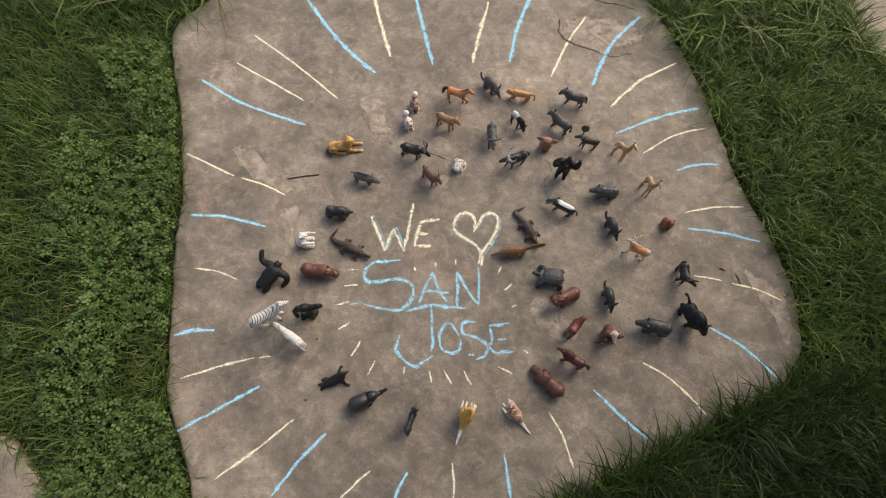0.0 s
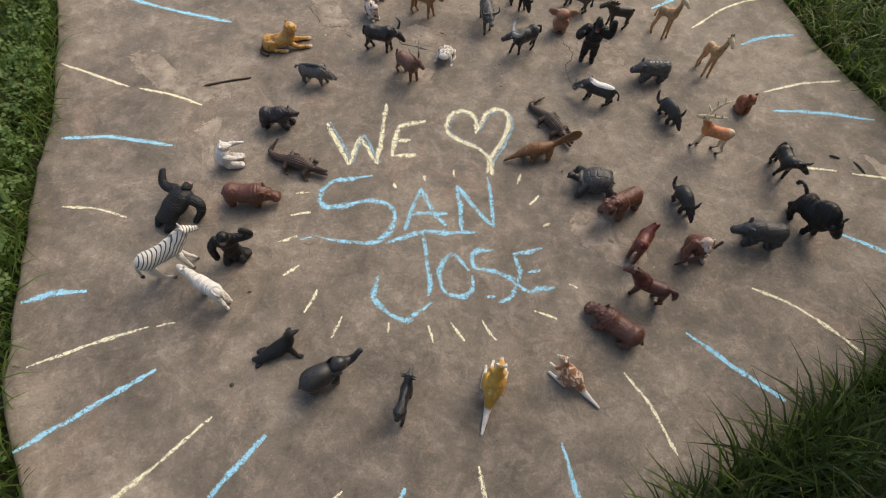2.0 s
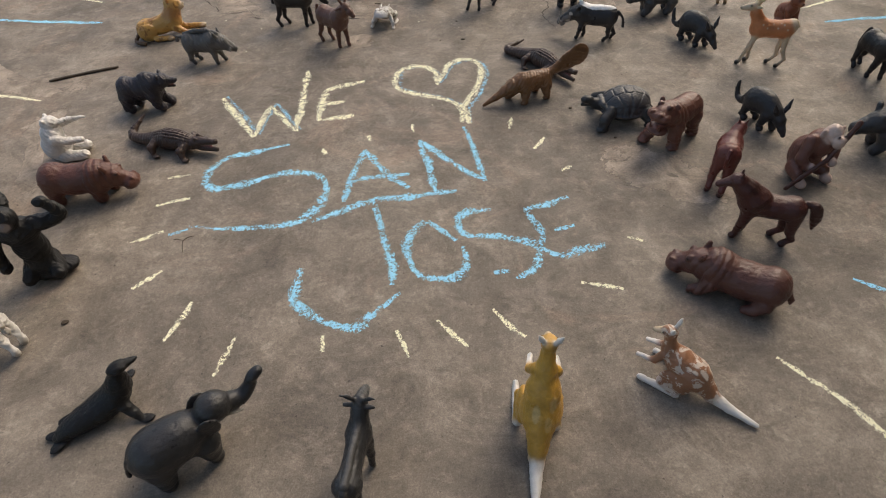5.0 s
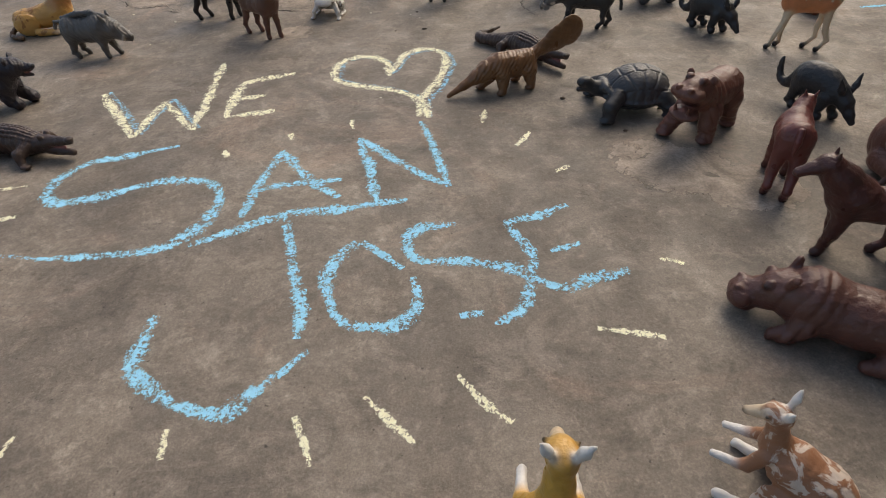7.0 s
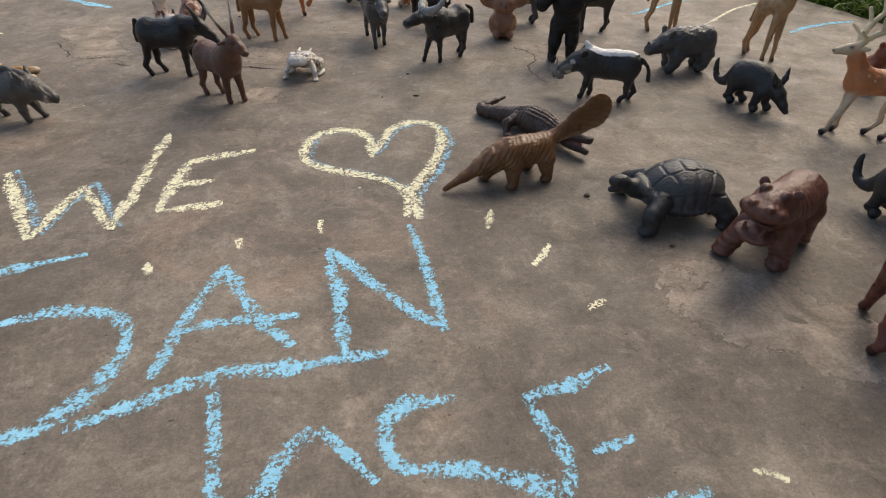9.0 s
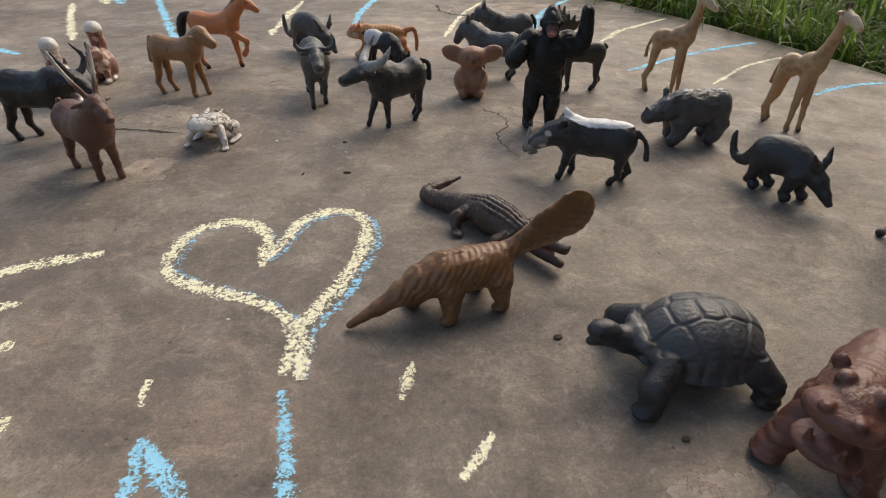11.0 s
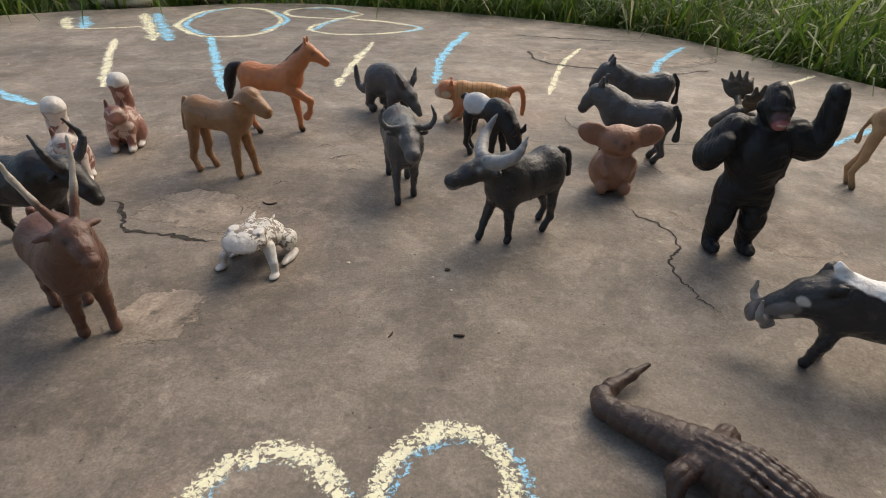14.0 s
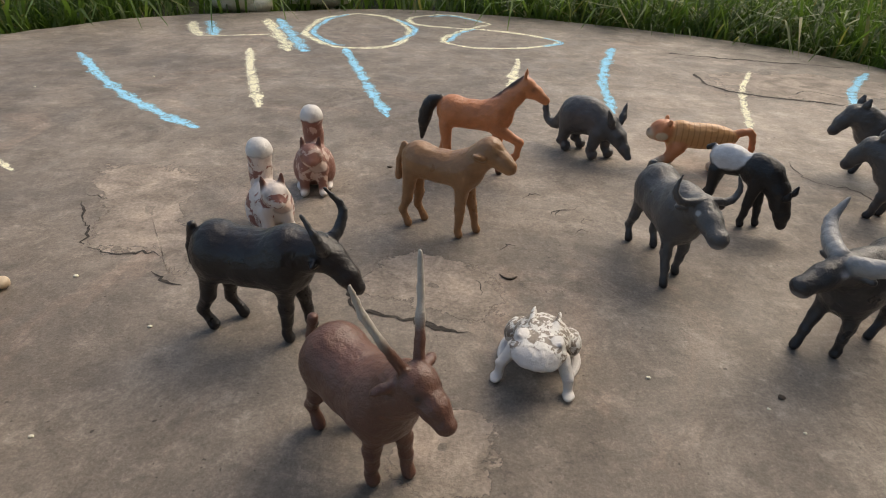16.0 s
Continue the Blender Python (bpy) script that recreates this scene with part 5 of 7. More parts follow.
def warthog(place, heading):
    white, face, tusk = (0.92, 0.91, 0.89), (0.16, 0.145, 0.135), (0.3, 0.28, 0.26)
    c = Clay()
    barrel(c, 4.4, 3.75, 3.6, 2.15, 1.5, COAL, 0.02)
    c.ell((-0.1, 0, 3.35), (1.9, 0.52, 0.38), COAL, 0.12, (0, 3, 0))
    # white of the back, its glossy highlight put into the same colour
    c.dab((-0.1, 0, 3.72), (2.1, 0.72, 0.46), white, (0, 3, 0))
    c.chain([(1.55, 0.0, 3.6, 0.26), (1.95, 0.0, 4.0, 0.16), (2.0, 0, 4.15, 0.08)], white, 0.1)
    legs(c, 1.35, -1.6, 0.45, 2.2, 0.25, COAL, BLACK, (0.35, -0.3, 0.35, -0.35), 0.28)
    c.chain([(1.6, 0, 2.9, 0.85), (2.4, 0, 2.6, 0.68), (3.1, 0, 2.1, 0.46), (3.75, 0, 1.65, 0.36)], COAL, 0.3)
    c.dab((3.1, 0.45, 2.2), (0.75, 0.3, 0.28), face, (0, 35, 0), True)
    c.dab((2.75, 0.62, 2.75), (0.28, 0.2, 0.16), BONE, both=True)
    c.ell((3.95, 0, 1.55), (0.2, 0.44, 0.36), face, 0.12)
    c.chain(arc([(3.45, 0.4, 1.65), (3.85, 0.75, 1.85), (3.9, 0.66, 2.5)], [0.18, 0.15, 0.06], 5), tusk, 0.05, True)
    c.chain(arc([(3.3, 0.4, 1.5), (3.6, 0.62, 1.45), (3.65, 0.6, 1.75)], [0.13, 0.11, 0.05], 4), tusk, 0.05, True)
    c.dab((2.9, 0.6, 1.85), (0.35, 0.25, 0.22), BONE, both=True)
    eyes(c, 2.85, 0.5, 2.65, 0.08)
    c.chain([(2.1, 0.45, 3.2, 0.22), (1.9, 0.75, 3.55, 0.18), (1.8, 0.85, 3.7, 0.08)], BLACK, 0.12, True)
    c.chain(arc([(-2.15, 0, 3.2), (-2.75, 0, 2.6), (-2.95, 0, 1.7)], [0.16, 0.12, 0.17], 5), COAL, 0.1)
    return c.cast("warthog_figurine", FURRY, place, heading, "black plastic warthog figurine with a worn white back and painted-in sheen", "toy warthog", 0.072, 1.05, rough=0.03)


def frog(place, heading):
    c = Clay()
    c.ell((-0.25, 0, 1.25), (1.3, 1.0, 0.72), None, 0.35, (0, -14, 0))
    c.ell((0.95, 0, 1.7), (0.8, 0.95, 0.45), None, 0.3, (0, -8, 0))
    c.ell((0.7, 0.58, 2.0), (0.34, 0.28, 0.2), None, 0.2, both=True)
    eyes(c, 0.92, 0.68, 2.14, 0.08, (0.3, 0.28, 0.25))
    c.ell((1.35, 0, 1.62), (0.52, 0.8, 0.26), None, 0.2)
    c.ell((-0.2, 0.45, 1.9), (0.75, 0.12, 0.12), None, 0.1, (0, 10, 0), True)
    c.dab((1.55, 0, 1.75), (0.55, 0.9, 0.42), WHITE)
    c.dab((0.75, 0.6, 2.2), (0.3, 0.26, 0.16), WHITE, both=True)
    c.chain([(0.55, 0.8, 1.2, 0.28), (0.95, 1.15, 0.6, 0.18), (1.0, 1.2, 0.12, 0.15)], WHITE, 0.12, True)
    c.ell((1.2, 1.25, 0.1), (0.3, 0.22, 0.1), WHITE, 0.1, both=True)
    c.ell((-0.85, 1.0, 0.75), (0.75, 0.36, 0.52), None, 0.25, (0, -20, 15), True)
    c.ell((-0.35, 1.25, 0.14), (0.75, 0.24, 0.14), WHITE, 0.12, both=True)
    m = patchy_material("flaked_white_paint", (0.72, 0.7, 0.65), (0.22, 0.18, 0.14), 0.5, 330, 0.5)
    return c.cast("frog_figurine", m, place, heading, "off-white plastic frog figurine with flaked brown paint", "toy frog", 0.062, 1.06, rough=0.03, stretch=0.9)


def antelope(place, heading, colour, horn, label, graze, tips):
    """graze: head held low and ahead, with curved horns; else head up with long straight ones."""
    c = Clay()
    barrel(c, 4.2 if graze else 3.8, 4.4 if graze else 4.35, 4.3, 2.3, 1.85, colour)
    legs(c, 1.35 if graze else 1.2, -1.5 if graze else -1.35, 0.46, 2.9, 0.26, colour, BLACK if graze else colour, (0.3, -0.2, 0.35, -0.35), 0.3)
    if graze:
        c.chain([(1.5, 0, 3.7, 0.85), (2.4, 0, 3.75, 0.62), (2.9, 0, 3.6, 0.5)], colour, 0.4)
        c.chain([(2.9, -0.05, 3.65, 0.5), (3.5, -0.15, 3.1, 0.4), (3.85, -0.25, 2.75, 0.3)], colour, 0.2)
        for s in (1, -1):
            c.chain(arc([(2.75, 0.25 * s, 4.05), (2.95, 0.75 * s, 4.35), (2.95, 1.1 * s, 4.95), (2.45, 0.95 * s, 5.65)], [0.22, 0.19, 0.14, 0.06], 8), horn, 0.1)
        c.ell((2.6, 0.62, 3.75), (0.16, 0.4, 0.14), colour, 0.1, both=True)
    else:
        c.chain([(1.2, 0, 3.6, 0.92), (1.95, 0, 4.4, 0.68), (2.35, 0, 4.95, 0.5)], colour, 0.35)
        c.chain([(2.35, 0, 4.95, 0.46), (2.95, 0, 4.6, 0.36), (3.35, 0, 4.3, 0.27)], colour, 0.2)
        for s in (1, -1):
            c.chain([(2.2, 0.2 * s, 5.25, 0.15), (1.8, 0.58 * s, 6.2, 0.12)], colour, 0.1)
            c.chain([(1.8, 0.58 * s, 6.2, 0.12), (1.5, 0.85 * s, 7.0, 0.1), (1.3, 1.0 * s, 7.8, 0.06)], tips, 0.06)
        c.ell((2.0, 0.68, 4.95), (0.16, 0.4, 0.13), colour, 0.1, (-10, 0, 20), True)
    eyes(c, 3.1 if graze else 2.75, 0.36, 3.5 if graze else 4.95, 0.07)
    c.chain([(-2.1, 0, 4.1, 0.16), (-2.4, 0, 3.2, 0.13), (-2.35, 0, 2.6, 0.18)], colour, 0.1)
    return c.cast("antelope_figurine", SHINY if graze else PLASTIC, place, heading, label, "toy antelope", 0.072, 1.07 if graze else 1.05, stretch=1.0 if graze else 0.94)


worn_rust = patchy_material("flaked_rust_paint", (0.58, 0.43, 0.36), (0.27, 0.125, 0.095), 0.44, 120, 0.45)
squirrel((0.137, 0.872), -85, "worn rust and white plastic squirrel figurine, tail raised", worn_rust)
squirrel((0.123, 0.822), -62, "worn white and brown squirrel figurine behind the antelope", patchy_material("flaked_white_rust_paint", (0.68, 0.6, 0.55), (0.27, 0.115, 0.09), 0.55, 110, 0.4))
horse((0.231, 0.893), -16, ORANGE, BLACK, BLACK, "trotting orange plastic horse figurine with a black tail", True)
calf((0.209, 0.824), -25)
aardvark((0.314, 0.932), -48, SLATE, "dark grey plastic aardvark figurine beside the tiger", 1.1)
tiger((0.385, 0.911), 172)
grazing_goat((0.374, 0.84), -50)
dark_pony((0.513, 0.906), 166, "dark grey plastic donkey figurine near the slab's crack", 0.25)
dark_pony((0.477, 0.835), 142, "dark grey plastic donkey figurine behind the koala", 0.35)
moose((0.54, 0.788), 171)
koala((0.441, 0.783), -100)
buffalo((0.315, 0.796), -86, False, "slate grey plastic buffalo figurine with upcurved horns", 0, SLATE)
buffalo((0.373, 0.737), 206, True, "dark plastic water buffalo figurine with long swept horns", -12)
gorilla((0.476, 0.714), -105, "standing black plastic gorilla figurine with one arm raised",
        [(0, 1.35, 5.6), (0.2, 2.2, 5.35), (0.3, 2.5, 6.2), (0.3, 2.45, 7.5)], [(0, -1.35, 5.6), (0.1, -2.3, 4.7), (0.5, -2.4, 4.6), (0.8, -1.9, 5.3)], 0.0, 1.09)
giraffe((0.61, 0.768), -48, "tan plastic giraffe figurine standing near the lawn", (1.7, 0.0, 8.0))
giraffe((0.664, 0.684), -80, "spotted sand-coloured plastic giraffe figurine beside the deer", (2.0, 0.0, 8.6))
rhino((0.575, 0.669), 177, SLATE, "dark grey plastic rhinoceros figurine with armoured folds", True, 1.03)
warthog((0.476, 0.624), 153)
frog((0.243, 0.722), -110)
antelope((0.136, 0.743), -14, (0.02, 0.017, 0.017), COAL, "dark plastic wildebeest-like antelope figurine, head lowered", True, COAL)
antelope((0.18, 0.684), -48, COCOA, COCOA, "brown plastic antelope figurine with long pale-tipped horns", False, BONE)


# ---- the near and outer sides of the ring ----
def crocodile(place, heading, tail, label, material):
    dark = (0.07, 0.044, 0.034)
    c = Clay()
    c.chain([(-1.6, 0, 0.75, 0.6), (-0.4, 0, 0.85, 0.85), (0.9, 0, 0.85, 0.8), (1.9, 0, 0.8, 0.6)], dark, 0.4)
    for y in (-0.55, -0.33, -0.11, 0.11, 0.33, 0.55):
        top = 1.82 - y * y * 0.8
        c.chain([(-1.6, y * 0.7, top - 0.43, 0.07), (-0.4, y, top - 0.03, 0.1), (0.9, y, top - 0.07, 0.1), (1.9, y * 0.7, top - 0.38, 0.07)], dark, 0.03)
    c.ell((2.4, 0, 0.95), (0.6, 0.52, 0.45), dark, 0.25)
    c.chain([(2.6, 0, 1.05, 0.42), (3.5, 0, 1.15, 0.28), (4.2, 0, 1.2, 0.22)], dark, 0.12)
    c.ell((4.2, 0, 1.32), (0.25, 0.28, 0.16), dark, 0.1)
    c.chain([(2.5, 0, 0.55, 0.38), (3.4, 0, 0.42, 0.26), (4.1, 0, 0.42, 0.2)], dark, 0.1)
    c.rod((2.9, 0, 0.82), 0.16, (3.6, 0, 0.75), 0.12, PINK, 0.05)
    c.ell((2.5, 0.28, 1.42), (0.2, 0.14, 0.17), dark, 0.08, both=True)
    for x in (1.5, -1.3):
        c.chain([(x, 0.55, 0.8, 0.42), (x - 0.15, 1.2, 0.65, 0.32), (x + 0.1, 1.5, 0.2, 0.22)], dark, 0.2, True)
        c.ell((x + 0.35, 1.6, 0.13), (0.36, 0.28, 0.13), dark, 0.1, both=True)
    c.chain(arc([(-1.5, 0, 0.75), *tail], [0.62, 0.5, 0.34, 0.1], 10), dark, 0.25)
    line = arc([(-1.5, 0, 1.3), *[(x, y, z + 0.38 * (1 - 0.25 * i)) for i, (x, y, z) in enumerate(tail)]], [0.1, 0.1, 0.09, 0.05], 16)
    for p in line[:-4:2]:
        c.ell(p[:3], (0.2, 0.08, 0.14), dark, 0.1)
    return c.cast("crocodile_figurine", material, place, heading, label, "toy crocodile", 0.064, 1.08, relief=folds(3.2, 0.045, -4.5, 2.2))


def anteater(place, heading):
    brown, dark = (0.21, 0.1, 0.042), (0.15, 0.072, 0.032)
    c = Clay()
    c.chain([(-1.05, 0, 1.95, 0.9), (0.2, 0, 1.92, 0.95), (1.3, 0, 1.95, 0.93), (2.2, 0, 1.75, 0.74), (3.1, 0, 1.38, 0.5), (4.1, 0, 0.88, 0.31), (5.35, 0, 0.28, 0.17)], brown, 0.3)
    c.chain([(3.0, 0, 1.8, 0.1), (2.2, 0, 2.4, 0.13), (1.3, 0, 2.85, 0.13), (0.4, 0, 2.85, 0.1)], brown, 0.15)
    c.ell((2.6, 0.5, 1.95), (0.2, 0.12, 0.16), dark, 0.08, both=True)
    eyes(c, 3.2, 0.42, 1.5, 0.06)
    for x, y, fx, fy in ((1.1, 0.55, 1.25, 1.0), (1.2, -0.5, 2.3, -0.6), (-1.1, 0.55, -1.25, 0.9), (-1.0, -0.55, -0.8, -0.8)):
        c.chain([(x, y, 1.5, 0.68), ((x + fx) / 2, (y + fy) / 2, 0.85, 0.42), (fx, fy, 0.32, 0.3)], brown, 0.22)
        c.ell((fx + 0.12, fy, 0.2), (0.4, 0.32, 0.2), dark, 0.12)
    c.chain([(-1.2, 0, 2.2, 0.6), (-1.85, 0, 2.5, 0.42), (-2.6, 0, 2.8, 0.38)], brown, 0.25)
    c.ell((-2.9, 0, 2.95), (1.25, 0.36, 0.66), brown, 0.22, (0, 22, 0))
    c.ell((-3.9, 0, 3.4), (1.5, 0.32, 1.0), brown, 0.22, (0, 22, 0))
    c.ell((-4.7, 0, 3.75), (1.15, 0.28, 1.15), brown, 0.22, (0, 22, 0))

    def hair(v):
        u = v[:, 0] + 0.75 * v[:, 2] + 0.1 * sway(v, 1.3)
        body = 0.024 * np.sin(2 * math.pi * 3.1 * u) * (0.8 + 0.5 * sway(v, 1.9, 5.0))
        w = 1.25 * v[:, 2] - 0.35 * v[:, 0] + 0.15 * sway(v, 1.0)
        fan = 0.014 * np.sin(2 * math.pi * 2.2 * w)
        k = np.clip((-1.9 - v[:, 0]) / 0.5, 0, 1)
        return (body * (1 - k) + fan * k) * np.clip((4.2 - v[:, 0]) / 0.8, 0, 1) * np.clip((v[:, 2] - 0.6) / 0.4, 0, 1)
    return c.cast("anteater_figurine", SHINY, place, heading, "brown plastic giant anteater figurine with a raised brush tail", "toy anteater", 0.058, relief=hair)


def tortoise(place, heading):
    c = Clay()
    c.ell((-0.2, 0, 1.5), (2.15, 1.75, 1.38), IRON, 0.15)
    c.ell((-0.2, 0, 1.08), (2.36, 1.92, 0.36), IRON, 0.2)
    c.chain([(1.5, 1.25, 1.45, 0.22), (2.0, 0.6, 1.75, 0.24), (2.1, 0, 1.85, 0.24), (2.0, -0.6, 1.75, 0.24), (1.5, -1.25, 1.45, 0.22)], SLATE, 0.15)
    c.ell((-0.2, 0, 0.75), (1.9, 1.5, 0.55), COAL, 0.2)
    c.chain([(1.6, 0, 1.4, 0.62), (2.4, 0, 1.5, 0.46), (3.0, 0, 1.75, 0.4)], COAL, 0.25)
    c.ell((3.3, 0, 1.98), (0.55, 0.42, 0.36), COAL, 0.15)
    c.chain([(3.0, 0, 1.6, 0.3), (3.65, 0, 1.5, 0.17)], COAL, 0.1)
    eyes(c, 3.5, 0.34, 2.1, 0.08)
    for s in (1, -1):
        c.chain([(1.35, 1.2 * s, 1.35, 0.55), (1.95, 1.75 * s, 0.95, 0.5), (2.0, 1.95 * s, 0.3, 0.4)], COAL, 0.15)
        c.ell((2.15, 2.0 * s, 0.18), (0.5, 0.42, 0.2), COAL, 0.1)
        c.chain([(-1.6, 1.15 * s, 1.25, 0.6), (-2.1, 1.6 * s, 0.75, 0.5), (-2.15, 1.7 * s, 0.3, 0.42)], COAL, 0.15)
        c.ell((-2.1, 1.8 * s, 0.18), (0.5, 0.4, 0.2), COAL, 0.1)
    c.rod((-2.3, 0, 1.1), 0.2, (-2.8, 0, 0.8), 0.08, COAL, 0.12)
    seeds = [(x, 0.0) for x in (1.5, 0.65, -0.2, -1.05, -1.9)] + [(x, y) for x in (1.1, 0.25, -0.65, -1.5) for y in (1.02, -1.02)]
    flat = np.array([((x + 0.2) / 2.15, y / 1.75) for x, y in seeds])
    domed = np.concatenate([flat, np.sqrt(np.maximum(1 - (flat ** 2).sum(1, keepdims=True), 0.02))], 1)
    rim = np.array([(math.cos(a), math.sin(a), -0.1) for a in np.linspace(0, 2 * math.pi, 23)[:-1]])
    plates = np.concatenate([domed, rim]) / np.linalg.norm(np.concatenate([domed, rim]), axis=1, keepdims=True)

    def scutes(v):
        q = (v - np.array((-0.2, 0, 1.36))) / np.array((2.15, 1.75, 1.55))
        far = np.linalg.norm(q, axis=1)
        d = np.sort(np.linalg.norm((q / np.maximum(far, 1e-6)[:, None])[:, None] - plates[None], axis=2), 1)
        shell = np.clip((far - 0.86) / 0.06, 0, 1) * np.clip((1.16 - far) / 0.04, 0, 1) * np.clip((v[:, 2] - 0.95) / 0.2, 0, 1)
        seam = np.clip((d[:, 1] - d[:, 0]) / 0.09, 0, 1)
        rings = 0.005 * np.sin(d[:, 0] * 52)
        skin = 0.03 * np.sin(v[:, 2] * 14) * np.sin(v[:, 0] * 13 + v[:, 1] * 11) * np.clip((1.2 - v[:, 2]) / 0.3, 0, 1)
        return shell * (0.075 * seam - 0.06 + rings * seam) + skin
    return c.cast("tortoise_figurine", MATTE, place, heading, "dark grey plastic tortoise figurine with a domed plated shell", "toy tortoise", 0.068, 1.08, rough=0.012, relief=scutes)


def hippo(place, heading, label, low=0.0, scale=1.0, colour=None):
    """low: how far the belly is let down, from standing to lying flat."""
    colour = colour or RUST
    c = Clay()
    barrel(c, 4.7, 3.55 - low, 3.6 - low, 2.35, 2.1, colour, 0.05)
    if low > 0.9:
        for x in (1.5, -1.5):
            c.chain([(x, 0.9, 0.8, 0.5), (x + 0.4, 1.15, 0.35, 0.34), (x + 0.8, 1.2, 0.22, 0.26)], colour, 0.2, True)
    else:
        legs(c, 1.4, -1.55, 0.68, 1.5 - 0.6 * low, 0.42, colour, colour, (0.35, -0.15, 0.2, -0.15), 0.1, 0.3, 1.15, 0.35)
    z = 2.35 - low
    c.chain([(1.7, 0, z + 0.1, 1.0), (2.5, 0, z - 0.05, 0.82)], colour, 0.35)
    c.chain([(2.4, 0, z, 0.8), (3.0, 0, z - 0.35, 0.6), (3.5, 0, z - 0.55, 0.55)], colour, 0.2)
    c.ell((3.65, 0, z - 0.62), (0.55, 0.8, 0.52), colour, 0.16)
    c.ell((3.5, 0, z - 0.95), (0.5, 0.62, 0.25), colour, 0.1)
    for y in (1, -1):
        c.ell((3.85, 0.34 * y, z - 0.2), (0.2, 0.16, 0.13), colour, 0.07)
        c.rod((2.4, 0.52 * y, z + 0.65), 0.17, (2.3, 0.66 * y, z + 1.1), 0.14, colour, 0.08)
        c.ell((2.95, 0.44 * y, z + 0.36), (0.26, 0.19, 0.24), colour, 0.08)
        c.ell((3.08, 0.56 * y, z + 0.38), (0.1, 0.08, 0.1), BLACK, 0.03)
    c.chain([(-2.25, 0, 2.6 - low, 0.18), (-2.6, 0, 2.1 - low, 0.18), (-2.65, 0, 1.8 - low, 0.1)], colour, 0.08)
    crease = folds(2.2, 0.09, 0.7, 3.0, 0.2)

    def hide(v):
        return crease(v) + 0.02 * sway(v, 3.4) + 0.014 * sway(v, 8.0)
    return c.cast("hippopotamus_figurine", PLASTIC, place, heading, label, "toy hippopotamus", 0.078, scale, relief=hide)


def roaring_hippo(place, heading):
    colour, gum = (0.15, 0.06, 0.042), (0.2, 0.075, 0.055)
    c = Clay()
    c.ell((-0.2, 0, 2.75), (1.9, 1.15, 1.15), colour, 0.4)
    c.ell((-1.2, 0, 2.75), (1.0, 1.12, 1.15), colour, 0.4)
    c.ell((1.0, 0, 2.8), (1.05, 1.12, 1.12), colour, 0.4)
    for x, y, fx, fy in ((1.05, 0.7, 1.3, 1.05), (1.15, -0.7, 2.25, -1.2), (-1.25, 0.7, -1.75, 0.75), (-1.2, -0.7, -1.0, -0.85)):
        c.chain([(x, y, 2.1, 0.7), ((x + fx) / 2 + 0.1, (y + fy) / 2, 1.15, 0.52), (fx, fy, 0.4, 0.47)], colour, 0.2)
        c.ell((fx + 0.12, fy, 0.26), (0.58, 0.52, 0.26), colour, 0.1)
    c.chain([(1.5, 0, 3.1, 1.1), (2.1, 0, 3.35, 0.98), (2.8, 0, 3.55, 0.72)], colour, 0.3)
    c.ell((3.15, 0, 3.55), (0.74, 1.05, 0.5), colour, 0.15, (0, -8, 0))
    c.chain([(1.9, 0, 2.6, 0.75), (2.6, 0, 2.25, 0.45), (3.0, 0, 2.2, 0.4)], colour, 0.15)
    c.ell((2.9, 0, 2.15), (0.74, 0.92, 0.34), colour, 0.12, (0, 8, 0))
    c.ell((2.35, 0, 2.85), (0.5, 0.55, 0.3), gum, 0.1)
    c.dab((2.7, 0, 2.85), (0.75, 0.68, 0.34), (0.06, 0.02, 0.018))
    c.dab((2.95, 0, 2.5), (0.6, 0.55, 0.14), (0.24, 0.1, 0.075))
    for y in (1, -1):
        c.rod((3.3, 0.42 * y, 2.4), 0.12, (3.35, 0.44 * y, 2.75), 0.07, colour, 0.05)
        c.ell((3.6, 0.38 * y, 3.95), (0.24, 0.2, 0.16), colour, 0.07)
        c.ell((2.55, 0.45 * y, 4.2), (0.3, 0.24, 0.26), colour, 0.08)
        c.ell((2.76, 0.52 * y, 4.24), (0.1, 0.09, 0.1), BLACK, 0.03)
        c.ell((1.95, 0.78 * y, 4.2), (0.16, 0.24, 0.26), colour, 0.08)
    c.chain([(-2.1, 0, 3.1, 0.18), (-2.4, 0, 2.3, 0.12)], colour, 0.1)
    neck = folds(1.9, 0.08, 0.2, 2.3, -0.3)

    def hide(v):
        ringed = 0.06 * np.clip((1.3 - v[:, 2]) / 0.3, 0, 1) * (np.abs(np.sin(v[:, 2] * 8.5)) - 0.6)
        return neck(v) + ringed + 0.025 * sway(v, 3.0)
    return c.cast("hippopotamus_figurine", PLASTIC, place, heading, "reddish-brown plastic hippopotamus figurine with its mouth open", "toy hippopotamus", 0.075, 1.06, relief=hide)


